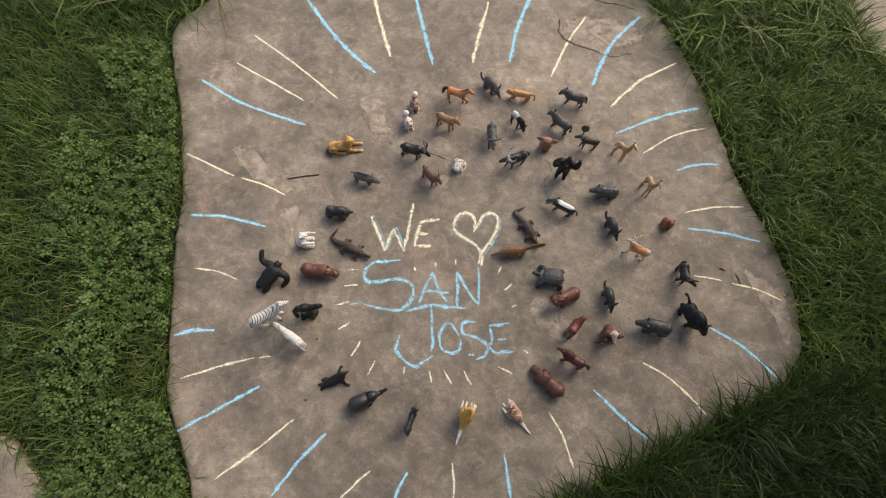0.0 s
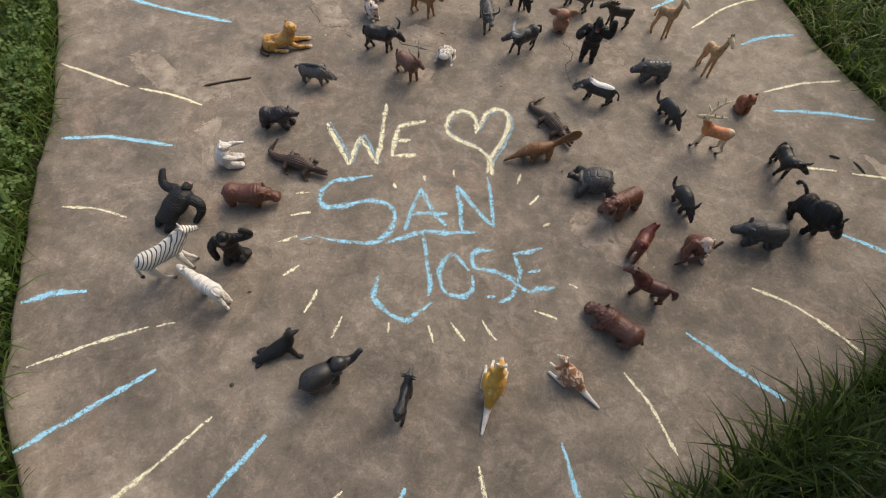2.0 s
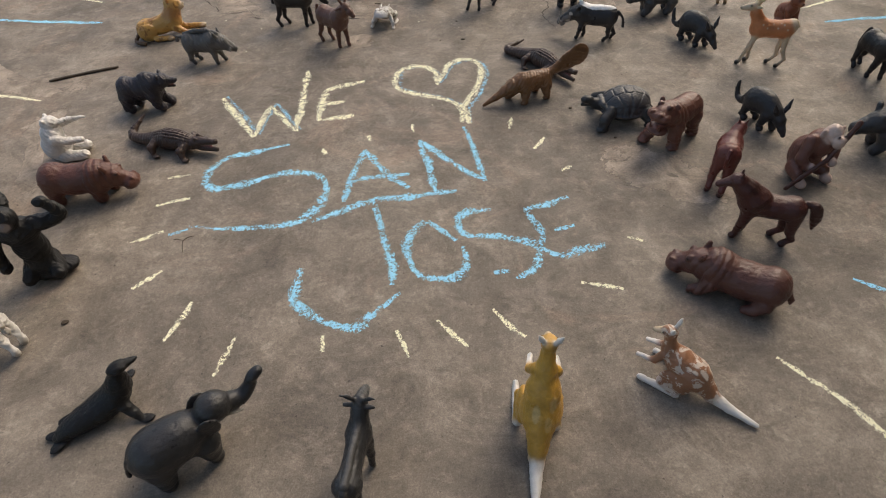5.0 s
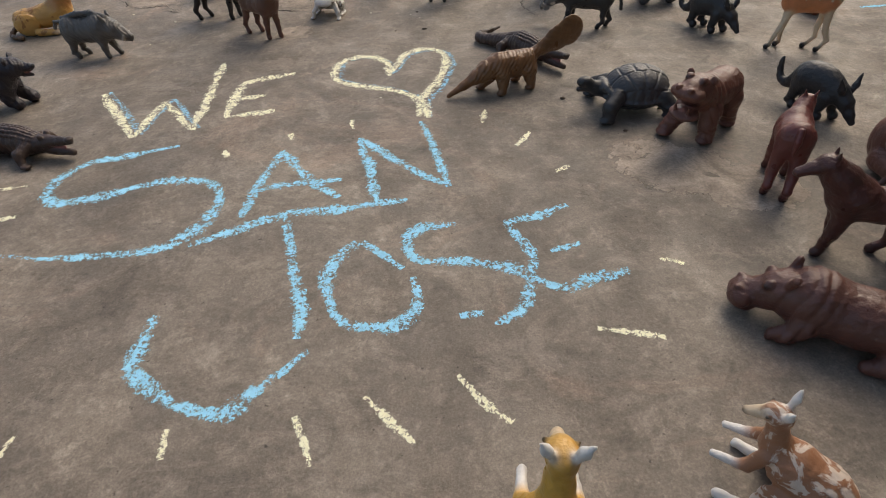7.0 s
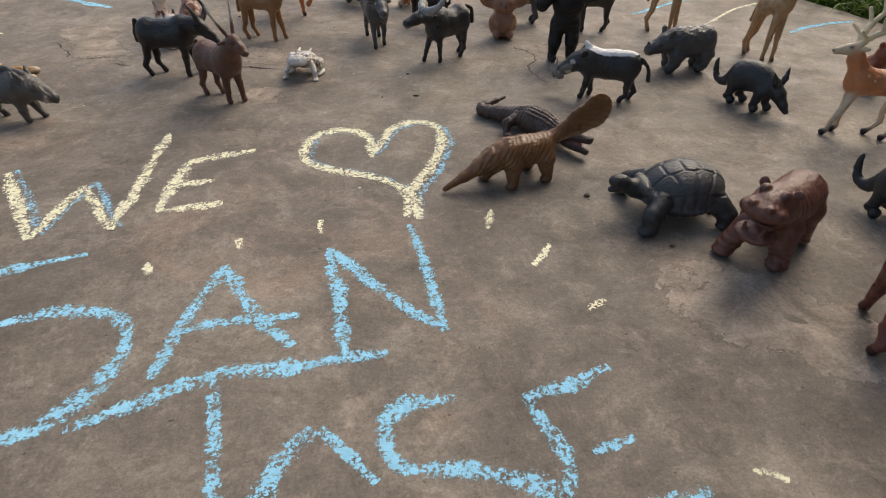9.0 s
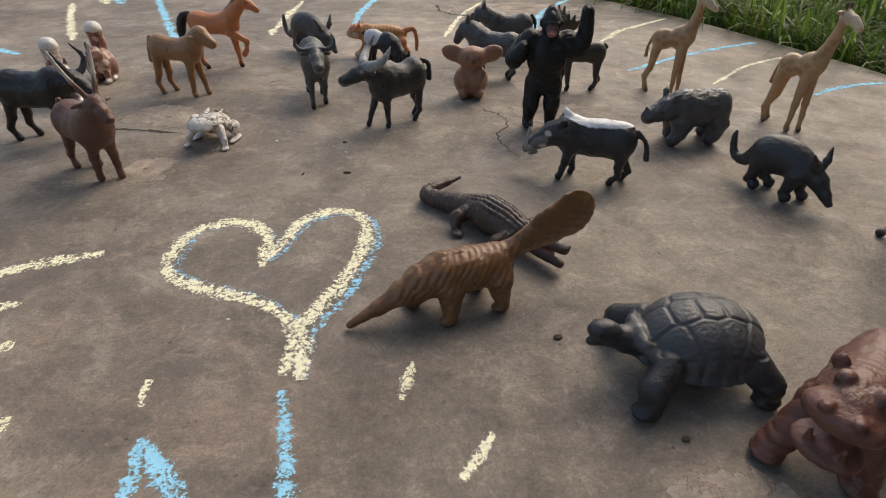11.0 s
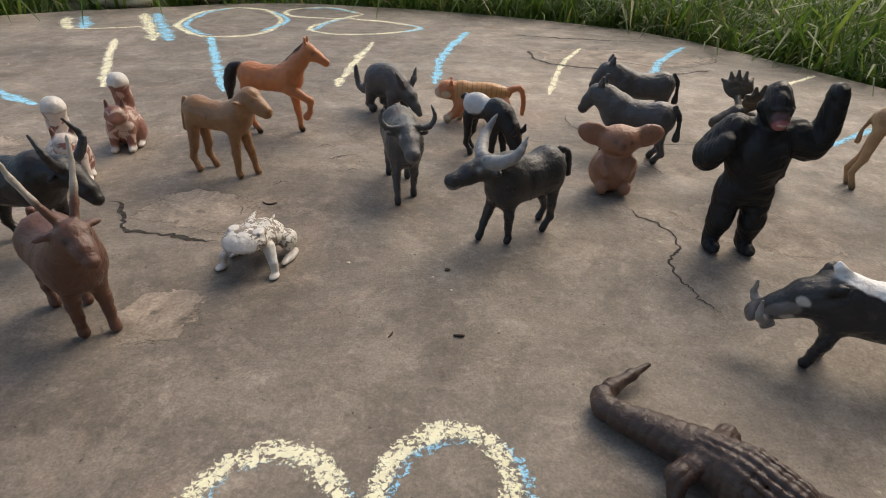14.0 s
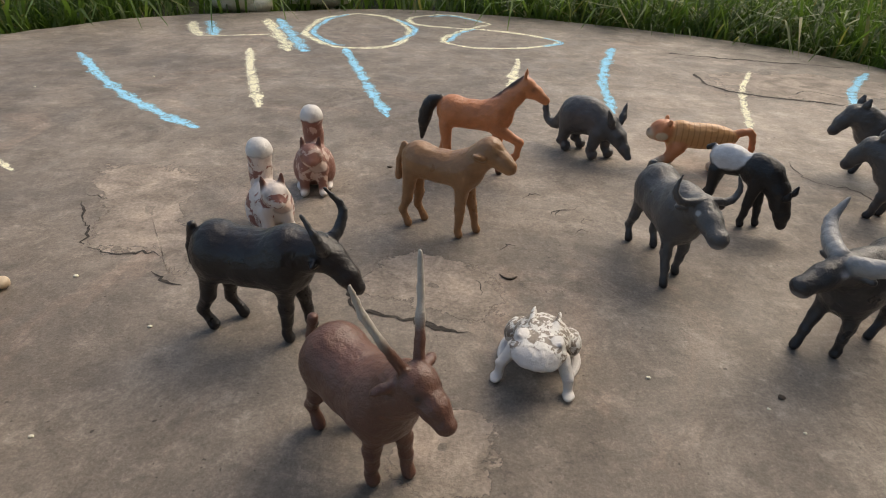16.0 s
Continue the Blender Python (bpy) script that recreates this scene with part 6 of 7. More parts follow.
def bear(place, heading, colour, label, material, scale=1.0):
    c = Clay()
    barrel(c, 4.1, 3.5, 3.4, 2.45, 1.95, colour, 0.02)
    c.ell((0.9, 0, 3.0), (0.9, 0.75, 0.8), colour, 0.4)
    legs(c, 1.3, -1.4, 0.62, 1.5, 0.46, colour, colour, (0.75, 0.1, 0.2, -0.25), 0.12, 0.35, 1.1, 0.7)
    c.chain([(1.5, 0, 2.6, 0.95), (2.3, 0, 2.8, 0.74)], colour, 0.35)
    c.ell((2.55, 0, 2.85), (0.68, 0.66, 0.62), colour, 0.2)
    c.rod((2.85, 0, 2.8), 0.4, (3.55, 0, 2.75), 0.27, colour, 0.15)
    c.rod((2.8, 0, 2.4), 0.3, (3.4, 0, 2.2), 0.18, colour, 0.1)
    c.dab((3.35, 0, 2.45), (0.4, 0.3, 0.12), (0.2, 0.09, 0.08))
    c.ell((3.8, 0, 2.85), (0.14, 0.18, 0.14), BLACK, 0.06)
    c.ell((2.25, 0.5, 3.45), (0.16, 0.26, 0.28), colour, 0.08, both=True)
    eyes(c, 3.05, 0.32, 3.05, 0.07, (0.12, 0.1, 0.09))
    return c.cast("bear_figurine", material, place, heading, label, "toy bear", 0.076, scale, relief=coat(2.0, 0.035, 0.5))


def sitting_cub(place, heading):
    colour = (0.26, 0.085, 0.042)
    c = Clay()
    c.ell((-0.4, 0, 1.3), (1.05, 0.95, 1.25), colour, 0.4)
    c.ell((0.3, 0, 2.1), (0.75, 0.75, 0.95), colour, 0.4)
    c.ell((0.7, 0, 3.15), (0.72, 0.68, 0.66), colour, 0.25)
    c.ell((1.25, 0, 2.95), (0.42, 0.36, 0.32), (0.42, 0.18, 0.1), 0.15)
    c.ell((1.58, 0, 3.05), (0.14, 0.16, 0.12), BLACK, 0.06)
    c.ell((0.45, 0.55, 3.75), (0.18, 0.27, 0.3), colour, 0.1, both=True)
    eyes(c, 1.18, 0.34, 3.35, 0.08)
    c.chain([(0.5, 0.55, 2.0, 0.42), (0.85, 0.55, 1.0, 0.34), (0.95, 0.55, 0.3, 0.34)], colour, 0.2, True)
    c.ell((0.1, 0.85, 0.5), (0.85, 0.4, 0.5), colour, 0.2, both=True)
    return c.cast("bear_cub_figurine", SHINY, place, heading, "sitting chestnut-brown plastic bear cub figurine", "toy bear", 0.075)


def deer(place, heading):
    c = Clay()
    barrel(c, 4.1, 4.85, 4.9, 1.9, 1.55, ORANGE)
    for x, z in ((1.2, 4.5), (0.7, 4.2), (0.2, 4.6), (-0.3, 4.25), (-0.8, 4.6), (-1.2, 4.2), (0.45, 4.75), (-0.5, 4.7)):
        c.dab((x, 0.8, z), (0.09, 0.4, 0.09), CREAM, both=True)
    c.ell((-1.7, 0, 4.3), (0.6, 0.66, 0.75), CREAM, 0.3)
    c.ell((0, 0, 3.45), (1.6, 0.5, 0.4), CREAM, 0.2)
    legs(c, 1.35, -1.5, 0.4, 3.4, 0.23, CREAM, BLACK, (0.75, -0.15, -0.35, 0.5), 0.4, 0.3, 1.25, 1.0)
    c.chain([(1.5, 0, 4.4, 0.7), (2.1, 0, 5.3, 0.5), (2.4, 0, 5.95, 0.42)], ORANGE, 0.35)
    c.chain([(2.4, 0, 6.0, 0.44), (2.95, 0, 5.9, 0.34), (3.5, 0, 5.75, 0.24)], CREAM, 0.15)
    c.ell((3.68, 0, 5.78), (0.12, 0.13, 0.11), BLACK, 0.05)
    eyes(c, 2.85, 0.3, 6.15, 0.1)
    c.ell((2.1, 0.6, 6.15), (0.16, 0.38, 0.16), CREAM, 0.08, (15, 0, 25), True)
    horn = (0.74, 0.62, 0.42)
    c.chain(arc([(2.35, 0.2, 6.3), (2.0, 0.7, 7.1), (1.3, 1.25, 7.8), (0.5, 1.55, 8.5)], [0.21, 0.2, 0.17, 0.1], 8), horn, 0.08, True)
    c.chain([(2.2, 0.42, 6.7, 0.14), (2.85, 0.85, 7.3, 0.1)], horn, 0.06, True)
    c.chain([(1.75, 0.95, 7.35, 0.14), (2.1, 1.25, 8.3, 0.1)], horn, 0.06, True)
    c.chain([(1.05, 1.4, 8.0, 0.13), (1.3, 1.65, 8.9, 0.1)], horn, 0.06, True)
    c.chain([(-2.05, 0, 4.6, 0.2), (-2.35, 0, 4.3, 0.12)], CREAM, 0.1)
    return c.cast("deer_figurine", PLASTIC, place, heading, "orange plastic deer figurine with cream legs and branching antlers", "toy deer", 0.072)


def ox(place, heading, label, big=False, scale=1.0):
    c = Clay()
    barrel(c, 4.0 if big else 3.7, 4.2, 4.0, 2.6 if big else 2.2, 2.1 if big else 1.75, BLACK)
    if big:
        c.ell((1.0, 0, 3.9), (1.45, 1.0, 1.3), BLACK, 0.5)
        c.ell((1.7, 0, 2.6), (0.7, 0.75, 0.9), BLACK, 0.4)
    legs(c, 1.3, -1.45, 0.52, 2.3, 0.34 if big else 0.28, BLACK, BLACK, (0.2, -0.4, -0.6 if big else -0.2, 0.3), 0.3)
    z = 3.3 if big else 4.2
    side = 0.15 if big else 0.7
    c.chain([(1.5, 0, 3.6, 0.95 if big else 0.75), (2.3, side, z + 0.1, 0.75 if big else 0.55)], BLACK, 0.4)
    c.chain([(2.4, side, z, 0.72 if big else 0.52), (3.0 if big else 2.7, side * 2, z - 0.6, 0.5 if big else 0.38), (3.25 if big else 2.9, side * 2.6, z - 0.95, 0.38 if big else 0.3)], BLACK, 0.2)
    c.ell((3.3 if big else 2.95, side * 2.7, z - 1.0), (0.25, 0.3, 0.22), COAL if big else BONE, 0.12)
    for s in (1, -1):
        c.chain(arc([(2.35, side + 0.45 * s, z + 0.4), (2.45, side + 0.95 * s, z + 0.5), (2.55, side + 1.05 * s, z + 1.0)], [0.2, 0.16, 0.05], 5), COAL, 0.1)
        c.ell((2.15, side + 0.75 * s, z + 0.1), (0.16, 0.34, 0.14), BLACK, 0.1)
    tail = [(-1.9, 0, 3.7), (-2.6, 0.1, 4.1), (-3.2, 0.3, 3.9), (-3.4, 0.5, 3.3)] if big else [(-1.9, 0, 3.7), (-2.2, 0, 3.0), (-2.2, 0, 2.0)]
    c.chain(arc(tail, [0.2, 0.15, 0.24], 6), BLACK, 0.12)
    return c.cast("bull_figurine" if big else "ox_figurine", JET if big else PLASTIC, place, heading, label, "toy bull" if big else "toy ox", 0.076, scale, relief=coat(1.8, 0.04, 0.7) if big else None)


def monkey(place, heading):
    brown, pale = (0.19, 0.08, 0.058), (0.68, 0.5, 0.42)
    c = Clay()
    c.ell((-0.2, 0, 1.5), (1.25, 1.1, 1.35), brown, 0.4)
    c.ell((0.45, 0, 2.7), (0.95, 1.1, 1.0), brown, 0.4)
    c.ell((1.05, 0, 3.7), (0.66, 0.66, 0.62), pale, 0.3)
    c.ell((1.8, 0, 3.5), (0.42, 0.5, 0.4), pale, 0.2)
    c.ell((0.95, 0.8, 3.8), (0.16, 0.24, 0.3), pale, 0.1, both=True)
    eyes(c, 1.82, 0.26, 3.9, 0.09)
    c.chain([(0.5, 1.0, 3.0, 0.5), (0.8, 1.5, 2.0, 0.38), (1.3, 1.2, 1.6, 0.3)], brown, 0.25, True)
    c.ell((1.5, 1.0, 1.6), (0.36, 0.3, 0.3), pale, 0.15, both=True)
    c.chain([(0.1, 0.85, 0.8, 0.6), (1.1, 1.2, 0.7, 0.42)], brown, 0.25, True)
    c.ell((1.55, 1.2, 0.4), (0.55, 0.34, 0.36), pale, 0.15, both=True)
    c.chain([(1.7, -2.6, 0.4, 0.16), (2.0, -0.4, 2.4, 0.17), (1.7, 1.1, 4.6, 0.2)], (0.09, 0.035, 0.026), 0.06)
    c.dab((0.9, 0, 4.3), (0.8, 0.8, 0.4), (0.66, 0.5, 0.42))
    return c.cast("monkey_figurine", PLASTIC, place, heading, "sitting brown and cream plastic monkey figurine holding a stick", "toy monkey", 0.078, 1.06, stretch=1.25, rough=0.035)


def foal(place, heading):
    red = (0.15, 0.04, 0.032)
    c = Clay()
    barrel(c, 3.4, 4.0, 4.25, 2.0, 1.65, red)
    legs(c, 1.0, -1.2, 0.5, 2.7, 0.29, red, (0.05, 0.02, 0.018), (0.35, -0.1, -0.35, -0.7), 0.3)
    c.chain([(1.1, 0, 3.5, 0.62), (1.75, -0.15, 3.85, 0.48), (2.05, -0.25, 4.1, 0.42)], red, 0.3)
    c.chain([(2.05, -0.25, 4.1, 0.42), (2.45, -0.45, 3.75, 0.34), (2.7, -0.6, 3.3, 0.26)], red, 0.15)
    c.rod((1.95, -0.05, 4.45), 0.12, (1.9, 0.05, 4.8), 0.05, red, 0.08)
    c.rod((2.05, -0.5, 4.45), 0.12, (2.05, -0.6, 4.8), 0.05, red, 0.08)
    c.chain([(-1.6, 0, 4.1, 0.16), (-1.9, 0, 3.6, 0.17), (-1.95, 0, 2.9, 0.1)], red, 0.1)
    return c.cast("foal_figurine", SHINY, place, heading, "glossy dark red plastic foal figurine with splayed legs", "toy foal", 0.075, 1.05)


def kangaroo(place, heading, colour, material, label, spine, scale=1.0, narrow=1.0):
    """spine: hip, waist, shoulder, nape and head, each ahead and up."""
    hip, waist, chest, nape, head = spine
    c = Clay()
    c.ell((hip[0], 0, hip[1]), (1.3, 1.0, 1.25), colour, 0.4, (0, -30, 0))
    c.chain([(hip[0], 0, hip[1] + 0.1, 1.05), (waist[0], 0, waist[1], 0.86), (chest[0], 0, chest[1], 0.52), (nape[0], 0, nape[1], 0.33), (head[0] - 0.15, 0, head[1] - 0.1, 0.3)], colour, 0.3)
    c.ell((head[0], 0, head[1]), (0.52, 0.42, 0.4), colour, 0.15)
    c.rod((head[0] + 0.2, 0, head[1] - 0.08), 0.3, (head[0] + 0.8, 0, head[1] - 0.5), 0.19, CREAM, 0.12)
    c.ell((head[0] + 0.93, 0, head[1] - 0.52), (0.1, 0.13, 0.1), UMBER, 0.05)
    for s in (1, -1):
        c.chain([(head[0] - 0.2, 0.27 * s, head[1] + 0.3, 0.12), (head[0] - 0.25, 0.42 * s, head[1] + 0.62, 0.14), (head[0] - 0.28, 0.56 * s, head[1] + 0.95, 0.06)], WHITE, 0.08)
        c.chain([(chest[0] + 0.1, 0.5 * s, chest[1] - 0.2, 0.3), (chest[0] + 0.5, 0.72 * s, chest[1] - 0.95, 0.23), (chest[0] + 0.75, 0.72 * s, chest[1] - 1.1, 0.2)], colour, 0.12)
        c.rod((chest[0] + 0.75, 0.72 * s, chest[1] - 1.1), 0.19, (chest[0] + 1.55, 0.68 * s, chest[1] - 1.3), 0.15, WHITE, 0.08)
        c.ell((hip[0] + 0.55, 0.88 * s, hip[1] - 0.5), (1.05, 0.36, 0.8), colour, 0.16, (0, -18, 0))
        c.chain([(hip[0] + 1.3, 0.98 * s, hip[1] - 0.85, 0.34), (hip[0] + 0.3, 1.05 * s, 0.4, 0.26)], colour, 0.12)
        c.rod((hip[0] + 0.2, 1.05 * s, 0.3), 0.27, (hip[0] + 2.6, 1.2 * s, 0.2), 0.2, WHITE, 0.1)
    eyes(c, head[0] + 0.3, 0.39, head[1] + 0.1, 0.08)
    for x, y, z, a in ((-0.75, 0.3, 1.0, 0.4), (-1.0, -0.35, 0.5, 0.3), (-0.4, -0.5, 1.5, 0.35), (-0.2, 0.55, 0.6, 0.3)):
        c.dab((hip[0] + x, y, hip[1] + z), (a, 0.18, 0.6), (0.68, 0.45, 0.16) if colour else (0.66, 0.55, 0.46))
    c.chain([(hip[0] - 0.8, 0, hip[1] - 0.3, 0.72), (hip[0] - 1.8, 0, 0.62, 0.45)], colour, 0.3)
    c.chain([(hip[0] - 1.75, 0, 0.62, 0.44), (hip[0] - 2.9, 0.0, 0.34, 0.3), (hip[0] - 4.7, 0.0, 0.2, 0.16)], WHITE, 0.1)
    return c.cast("kangaroo_figurine", material, place, heading, label, "toy kangaroo", 0.078, scale, narrow=narrow, rough=0.035)


def nanny_goat(place, heading):
    c = Clay()
    barrel(c, 4.0, 4.5, 4.4, 1.5, 1.0, COAL)
    c.ell((1.3, 0, 3.7), (0.6, 0.72, 0.8), COAL, 0.3)
    c.ell((-1.45, 0, 3.7), (0.7, 0.78, 0.75), COAL, 0.3)
    c.rod((1.6, 0, 4.55), 0.2, (-1.7, 0, 4.45), 0.2, SLATE, 0.1)
    legs(c, 1.3, -1.55, 0.4, 2.9, 0.24, COAL, COAL, (0.1, -0.3, -0.1, -0.6), 0.35)
    c.chain([(1.5, 0, 4.0, 0.62), (2.2, 0, 4.9, 0.45), (2.5, 0, 5.3, 0.4)], COAL, 0.3)
    c.chain([(2.5, 0, 5.3, 0.4), (3.1, 0, 5.0, 0.3), (3.5, 0, 4.75, 0.22)], SLATE, 0.15)
    c.chain([(2.35, 0.2, 5.6, 0.12), (2.3, 0.6, 6.0, 0.1), (2.2, 0.95, 6.25, 0.05)], COAL, 0.08, True)
    c.ell((2.2, 0.55, 5.25), (0.14, 0.36, 0.12), COAL, 0.08, both=True)
    c.chain([(-2.0, 0, 4.2, 0.2), (-2.3, 0, 3.4, 0.22), (-2.3, 0, 2.4, 0.15)], COAL, 0.12)
    return c.cast("goat_figurine", PLASTIC, place, heading, "dark grey plastic goat figurine with short spread horns", "toy goat", 0.078, stretch=0.93, rough=0.04)


def elephant(place, heading):
    c = Clay()
    c.ell((-0.4, 0, 3.1), (2.3, 1.42, 1.6), COAL, 0.5)
    c.ell((-1.3, 0, 3.0), (1.35, 1.4, 1.6), COAL, 0.5)
    legs(c, 1.0, -1.5, 0.85, 2.2, 0.5, COAL, COAL, (0.35, 0.0, 0.2, -0.2), 0.05, 0.35, 1.0, 0.1)
    c.ell((2.2, 0, 4.1), (1.0, 0.95, 1.05), COAL, 0.4)
    c.ell((1.6, 0.95, 3.85), (0.62, 0.14, 0.85), COAL, 0.15, (0, 0, 14), True)
    c.chain(arc([(2.8, 0, 3.8), (3.7, 0, 3.5), (4.4, 0, 4.1), (4.7, 0, 4.8), (5.1, 0, 5.1)], [0.62, 0.46, 0.34, 0.28, 0.32], 9), COAL, 0.25)
    c.chain([(2.8, 0.5, 3.3, 0.15), (3.5, 0.62, 3.1, 0.09)], BONE, 0.08, True)
    eyes(c, 2.75, 0.68, 4.4, 0.07)
    c.chain([(-2.6, 0, 3.6, 0.15), (-2.95, 0, 2.6, 0.1), (-2.95, 0, 2.2, 0.16)], COAL, 0.1)
    return c.cast("elephant_figurine", SHINY, place, heading, "charcoal plastic elephant figurine with its trunk raised", "toy elephant", 0.088, 1.0, stretch=0.86)


def sea_lion(place, heading):
    c = Clay()
    c.chain(arc([(-2.8, 0, 0.4), (-1.6, 0, 0.8), (0.1, 0, 1.15), (1.2, 0, 2.1), (1.65, 0, 3.6)], [0.35, 0.75, 0.98, 0.8, 0.45], 9), BLACK, 0.35)
    c.ell((1.9, 0, 4.1), (0.62, 0.46, 0.44), BLACK, 0.2, (0, -8, 0))
    c.rod((2.2, 0, 4.1), 0.34, (2.85, 0, 4.1), 0.2, BLACK, 0.12)
    c.ell((3.02, 0, 4.16), (0.1, 0.13, 0.1), COAL, 0.05)
    c.ell((1.75, 0.44, 4.15), (0.16, 0.07, 0.08), COAL, 0.05, both=True)
    eyes(c, 2.25, 0.36, 4.25, 0.07, (0.05, 0.05, 0.05))
    c.chain([(0.9, 0.6, 1.4, 0.48), (1.3, 1.35, 0.6, 0.28), (1.5, 1.75, 0.16, 0.22)], BLACK, 0.2, True)
    c.ell((1.7, 1.85, 0.13), (0.55, 0.32, 0.12), BLACK, 0.12, (0, 0, 30), True)
    c.ell((-1.9, 1.0, 0.2), (0.85, 0.42, 0.17), BLACK, 0.15, (0, 0, -10))
    c.ell((-2.9, 0.35, 0.2), (0.7, 0.36, 0.16), BLACK, 0.15, (0, 0, -25), True)
    return c.cast("sea_lion_figurine", JET, place, heading, "glossy black plastic sea lion figurine with its head up", "toy sea lion", 0.08, stretch=0.82, rough=0.04)


def zebra(place, heading):
    c = Clay()
    c.ell((1.3, 0, 4.9), (1.25, 0.9, 1.15), None, 0.5)
    c.ell((-1.4, 0, 4.6), (1.2, 0.95, 1.15), None, 0.5)
    c.ell((0, 0, 4.65), (1.9, 0.92, 1.08), None, 0.5)
    legs(c, 1.5, -1.75, 0.45, 3.2, 0.27, WHITE, BLACK, (1.1, 0.3, 0.4, 1.3), 0.35)
    c.chain([(1.5, 0, 5.0, 0.98), (2.6, 0, 5.9, 0.76), (3.4, 0, 6.6, 0.56)], None, 0.4)
    c.chain([(3.45, 0, 6.6, 0.48), (4.0, 0, 6.35, 0.38), (4.45, 0, 6.05, 0.29)], None, 0.18)
    c.ell((4.55, 0, 5.98), (0.26, 0.3, 0.28), (0.25, 0.22, 0.2), 0.1)
    c.rod((3.3, 0.27, 7.0), 0.16, (3.25, 0.36, 7.65), 0.08, WHITE, 0.1, True)
    c.chain([(3.35, 0, 7.1, 0.14), (2.6, 0, 6.55, 0.2), (1.8, 0, 5.95, 0.2), (1.1, 0, 5.7, 0.12)], BONE, 0.08)
    eyes(c, 3.85, 0.36, 6.55, 0.09)
    c.chain(arc([(-2.3, 0, 4.9), (-2.8, 0.1, 4.0), (-2.9, 0.1, 2.6)], [0.18, 0.14, 0.15], 5), WHITE, 0.1)
    c.ell((-2.92, 0.1, 2.2), (0.22, 0.2, 0.45), BLACK, 0.08)
    m = striped_material("zebra_paint", (0.76, 0.74, 0.7), (0.05, 0.045, 0.042), 84, 0.11, "X", 0.4, 2.8, -42)
    return c.cast("zebra_figurine", m, place, heading, "white plastic zebra figurine with wavy black stripes", "toy zebra", 0.078, 1.15, stretch=1.02)


def pale_foal(place, heading):
    c = Clay()
    c.ell((0.7, 0, 3.2), (1.1, 0.75, 0.85), None, 0.4)
    c.ell((-1.1, 0, 3.4), (1.1, 0.78, 0.9), None, 0.4)
    c.ell((-0.2, 0, 3.3), (1.5, 0.72, 0.82), None, 0.4)
    legs(c, 0.9, -1.5, 0.42, 2.4, 0.24, WHITE, BONE, (0.4, -0.1, -0.7, -0.3), 0.3)
    c.chain([(1.3, 0, 3.3, 0.65), (2.3, 0, 3.7, 0.45), (3.1, 0, 4.0, 0.4)], None, 0.35)
    c.chain([(3.1, 0, 4.05, 0.4), (3.6, 0, 3.85, 0.34), (4.1, 0, 3.6, 0.26)], WHITE, 0.15)
    c.rod((3.0, 0.2, 4.4), 0.12, (2.9, 0.28, 4.8), 0.06, WHITE, 0.08, True)
    c.chain([(-2.1, 0, 3.6, 0.16), (-2.5, 0, 2.8, 0.15), (-2.55, 0, 2.0, 0.12)], BONE, 0.1)
    m = striped_material("pale_zebra_paint", (0.76, 0.74, 0.7), (0.62, 0.6, 0.58), 44, 0.02, "X", 0.45, 3.5, -20)
    return c.cast("zebra_figurine", m, place, heading, "small white zebra foal figurine with a shaggy coat", "toy zebra", 0.07, 1.1, relief=coat(1.5, 0.07, -0.9))


def chimp(place, heading):
    c = Clay()
    c.ell((0.1, 0.3, 0.45), (1.0, 1.7, 0.5), BLACK, 0.25)
    c.ell((0.0, 0, 1.2), (0.95, 1.1, 0.9), BLACK, 0.4)
    c.ell((0.0, 0, 2.7), (0.9, 1.02, 1.6), BLACK, 0.4)
    c.ell((0.1, 0, 4.2), (0.9, 1.3, 0.95), BLACK, 0.4)
    c.ell((0.45, 0, 5.55), (0.75, 0.7, 0.8), BLACK, 0.2)
    c.ell((0.98, 0, 5.3), (0.34, 0.42, 0.4), (0.06, 0.05, 0.05), 0.12)
    c.ell((1.0, 0, 5.85), (0.2, 0.46, 0.13), BLACK, 0.08)
    c.dab((1.2, 0, 5.45), (0.36, 0.36, 0.34), (0.24, 0.2, 0.19))
    eyes(c, 1.12, 0.18, 5.68, 0.07)
    c.chain(arc([(0.1, 1.1, 4.5), (0.1, 2.1, 4.5), (0.1, 2.9, 4.9), (0.2, 2.5, 5.9)], [0.55, 0.44, 0.38, 0.32], 7), BLACK, 0.2)
    c.ell((0.25, 2.3, 6.15), (0.36, 0.42, 0.34), BLACK, 0.12)
    c.chain(arc([(0.1, -1.15, 4.5), (0.3, -1.8, 3.7), (0.6, -1.9, 2.8), (0.8, -1.8, 2.1)], [0.55, 0.46, 0.4, 0.36], 6), BLACK, 0.2)
    c.ell((0.9, -1.75, 1.95), (0.42, 0.38, 0.36), BLACK, 0.12)
    c.chain([(0.3, 0.7, 0.9, 0.6), (1.1, 0.9, 0.7, 0.45)], BLACK, 0.2, True)
    return c.cast("ape_figurine", JET, place, heading, "kneeling black plastic ape figurine with one raised arm", "toy ape", 0.078, 1.08, rough=0.03, relief=coat(2.0, 0.035, 0.9))


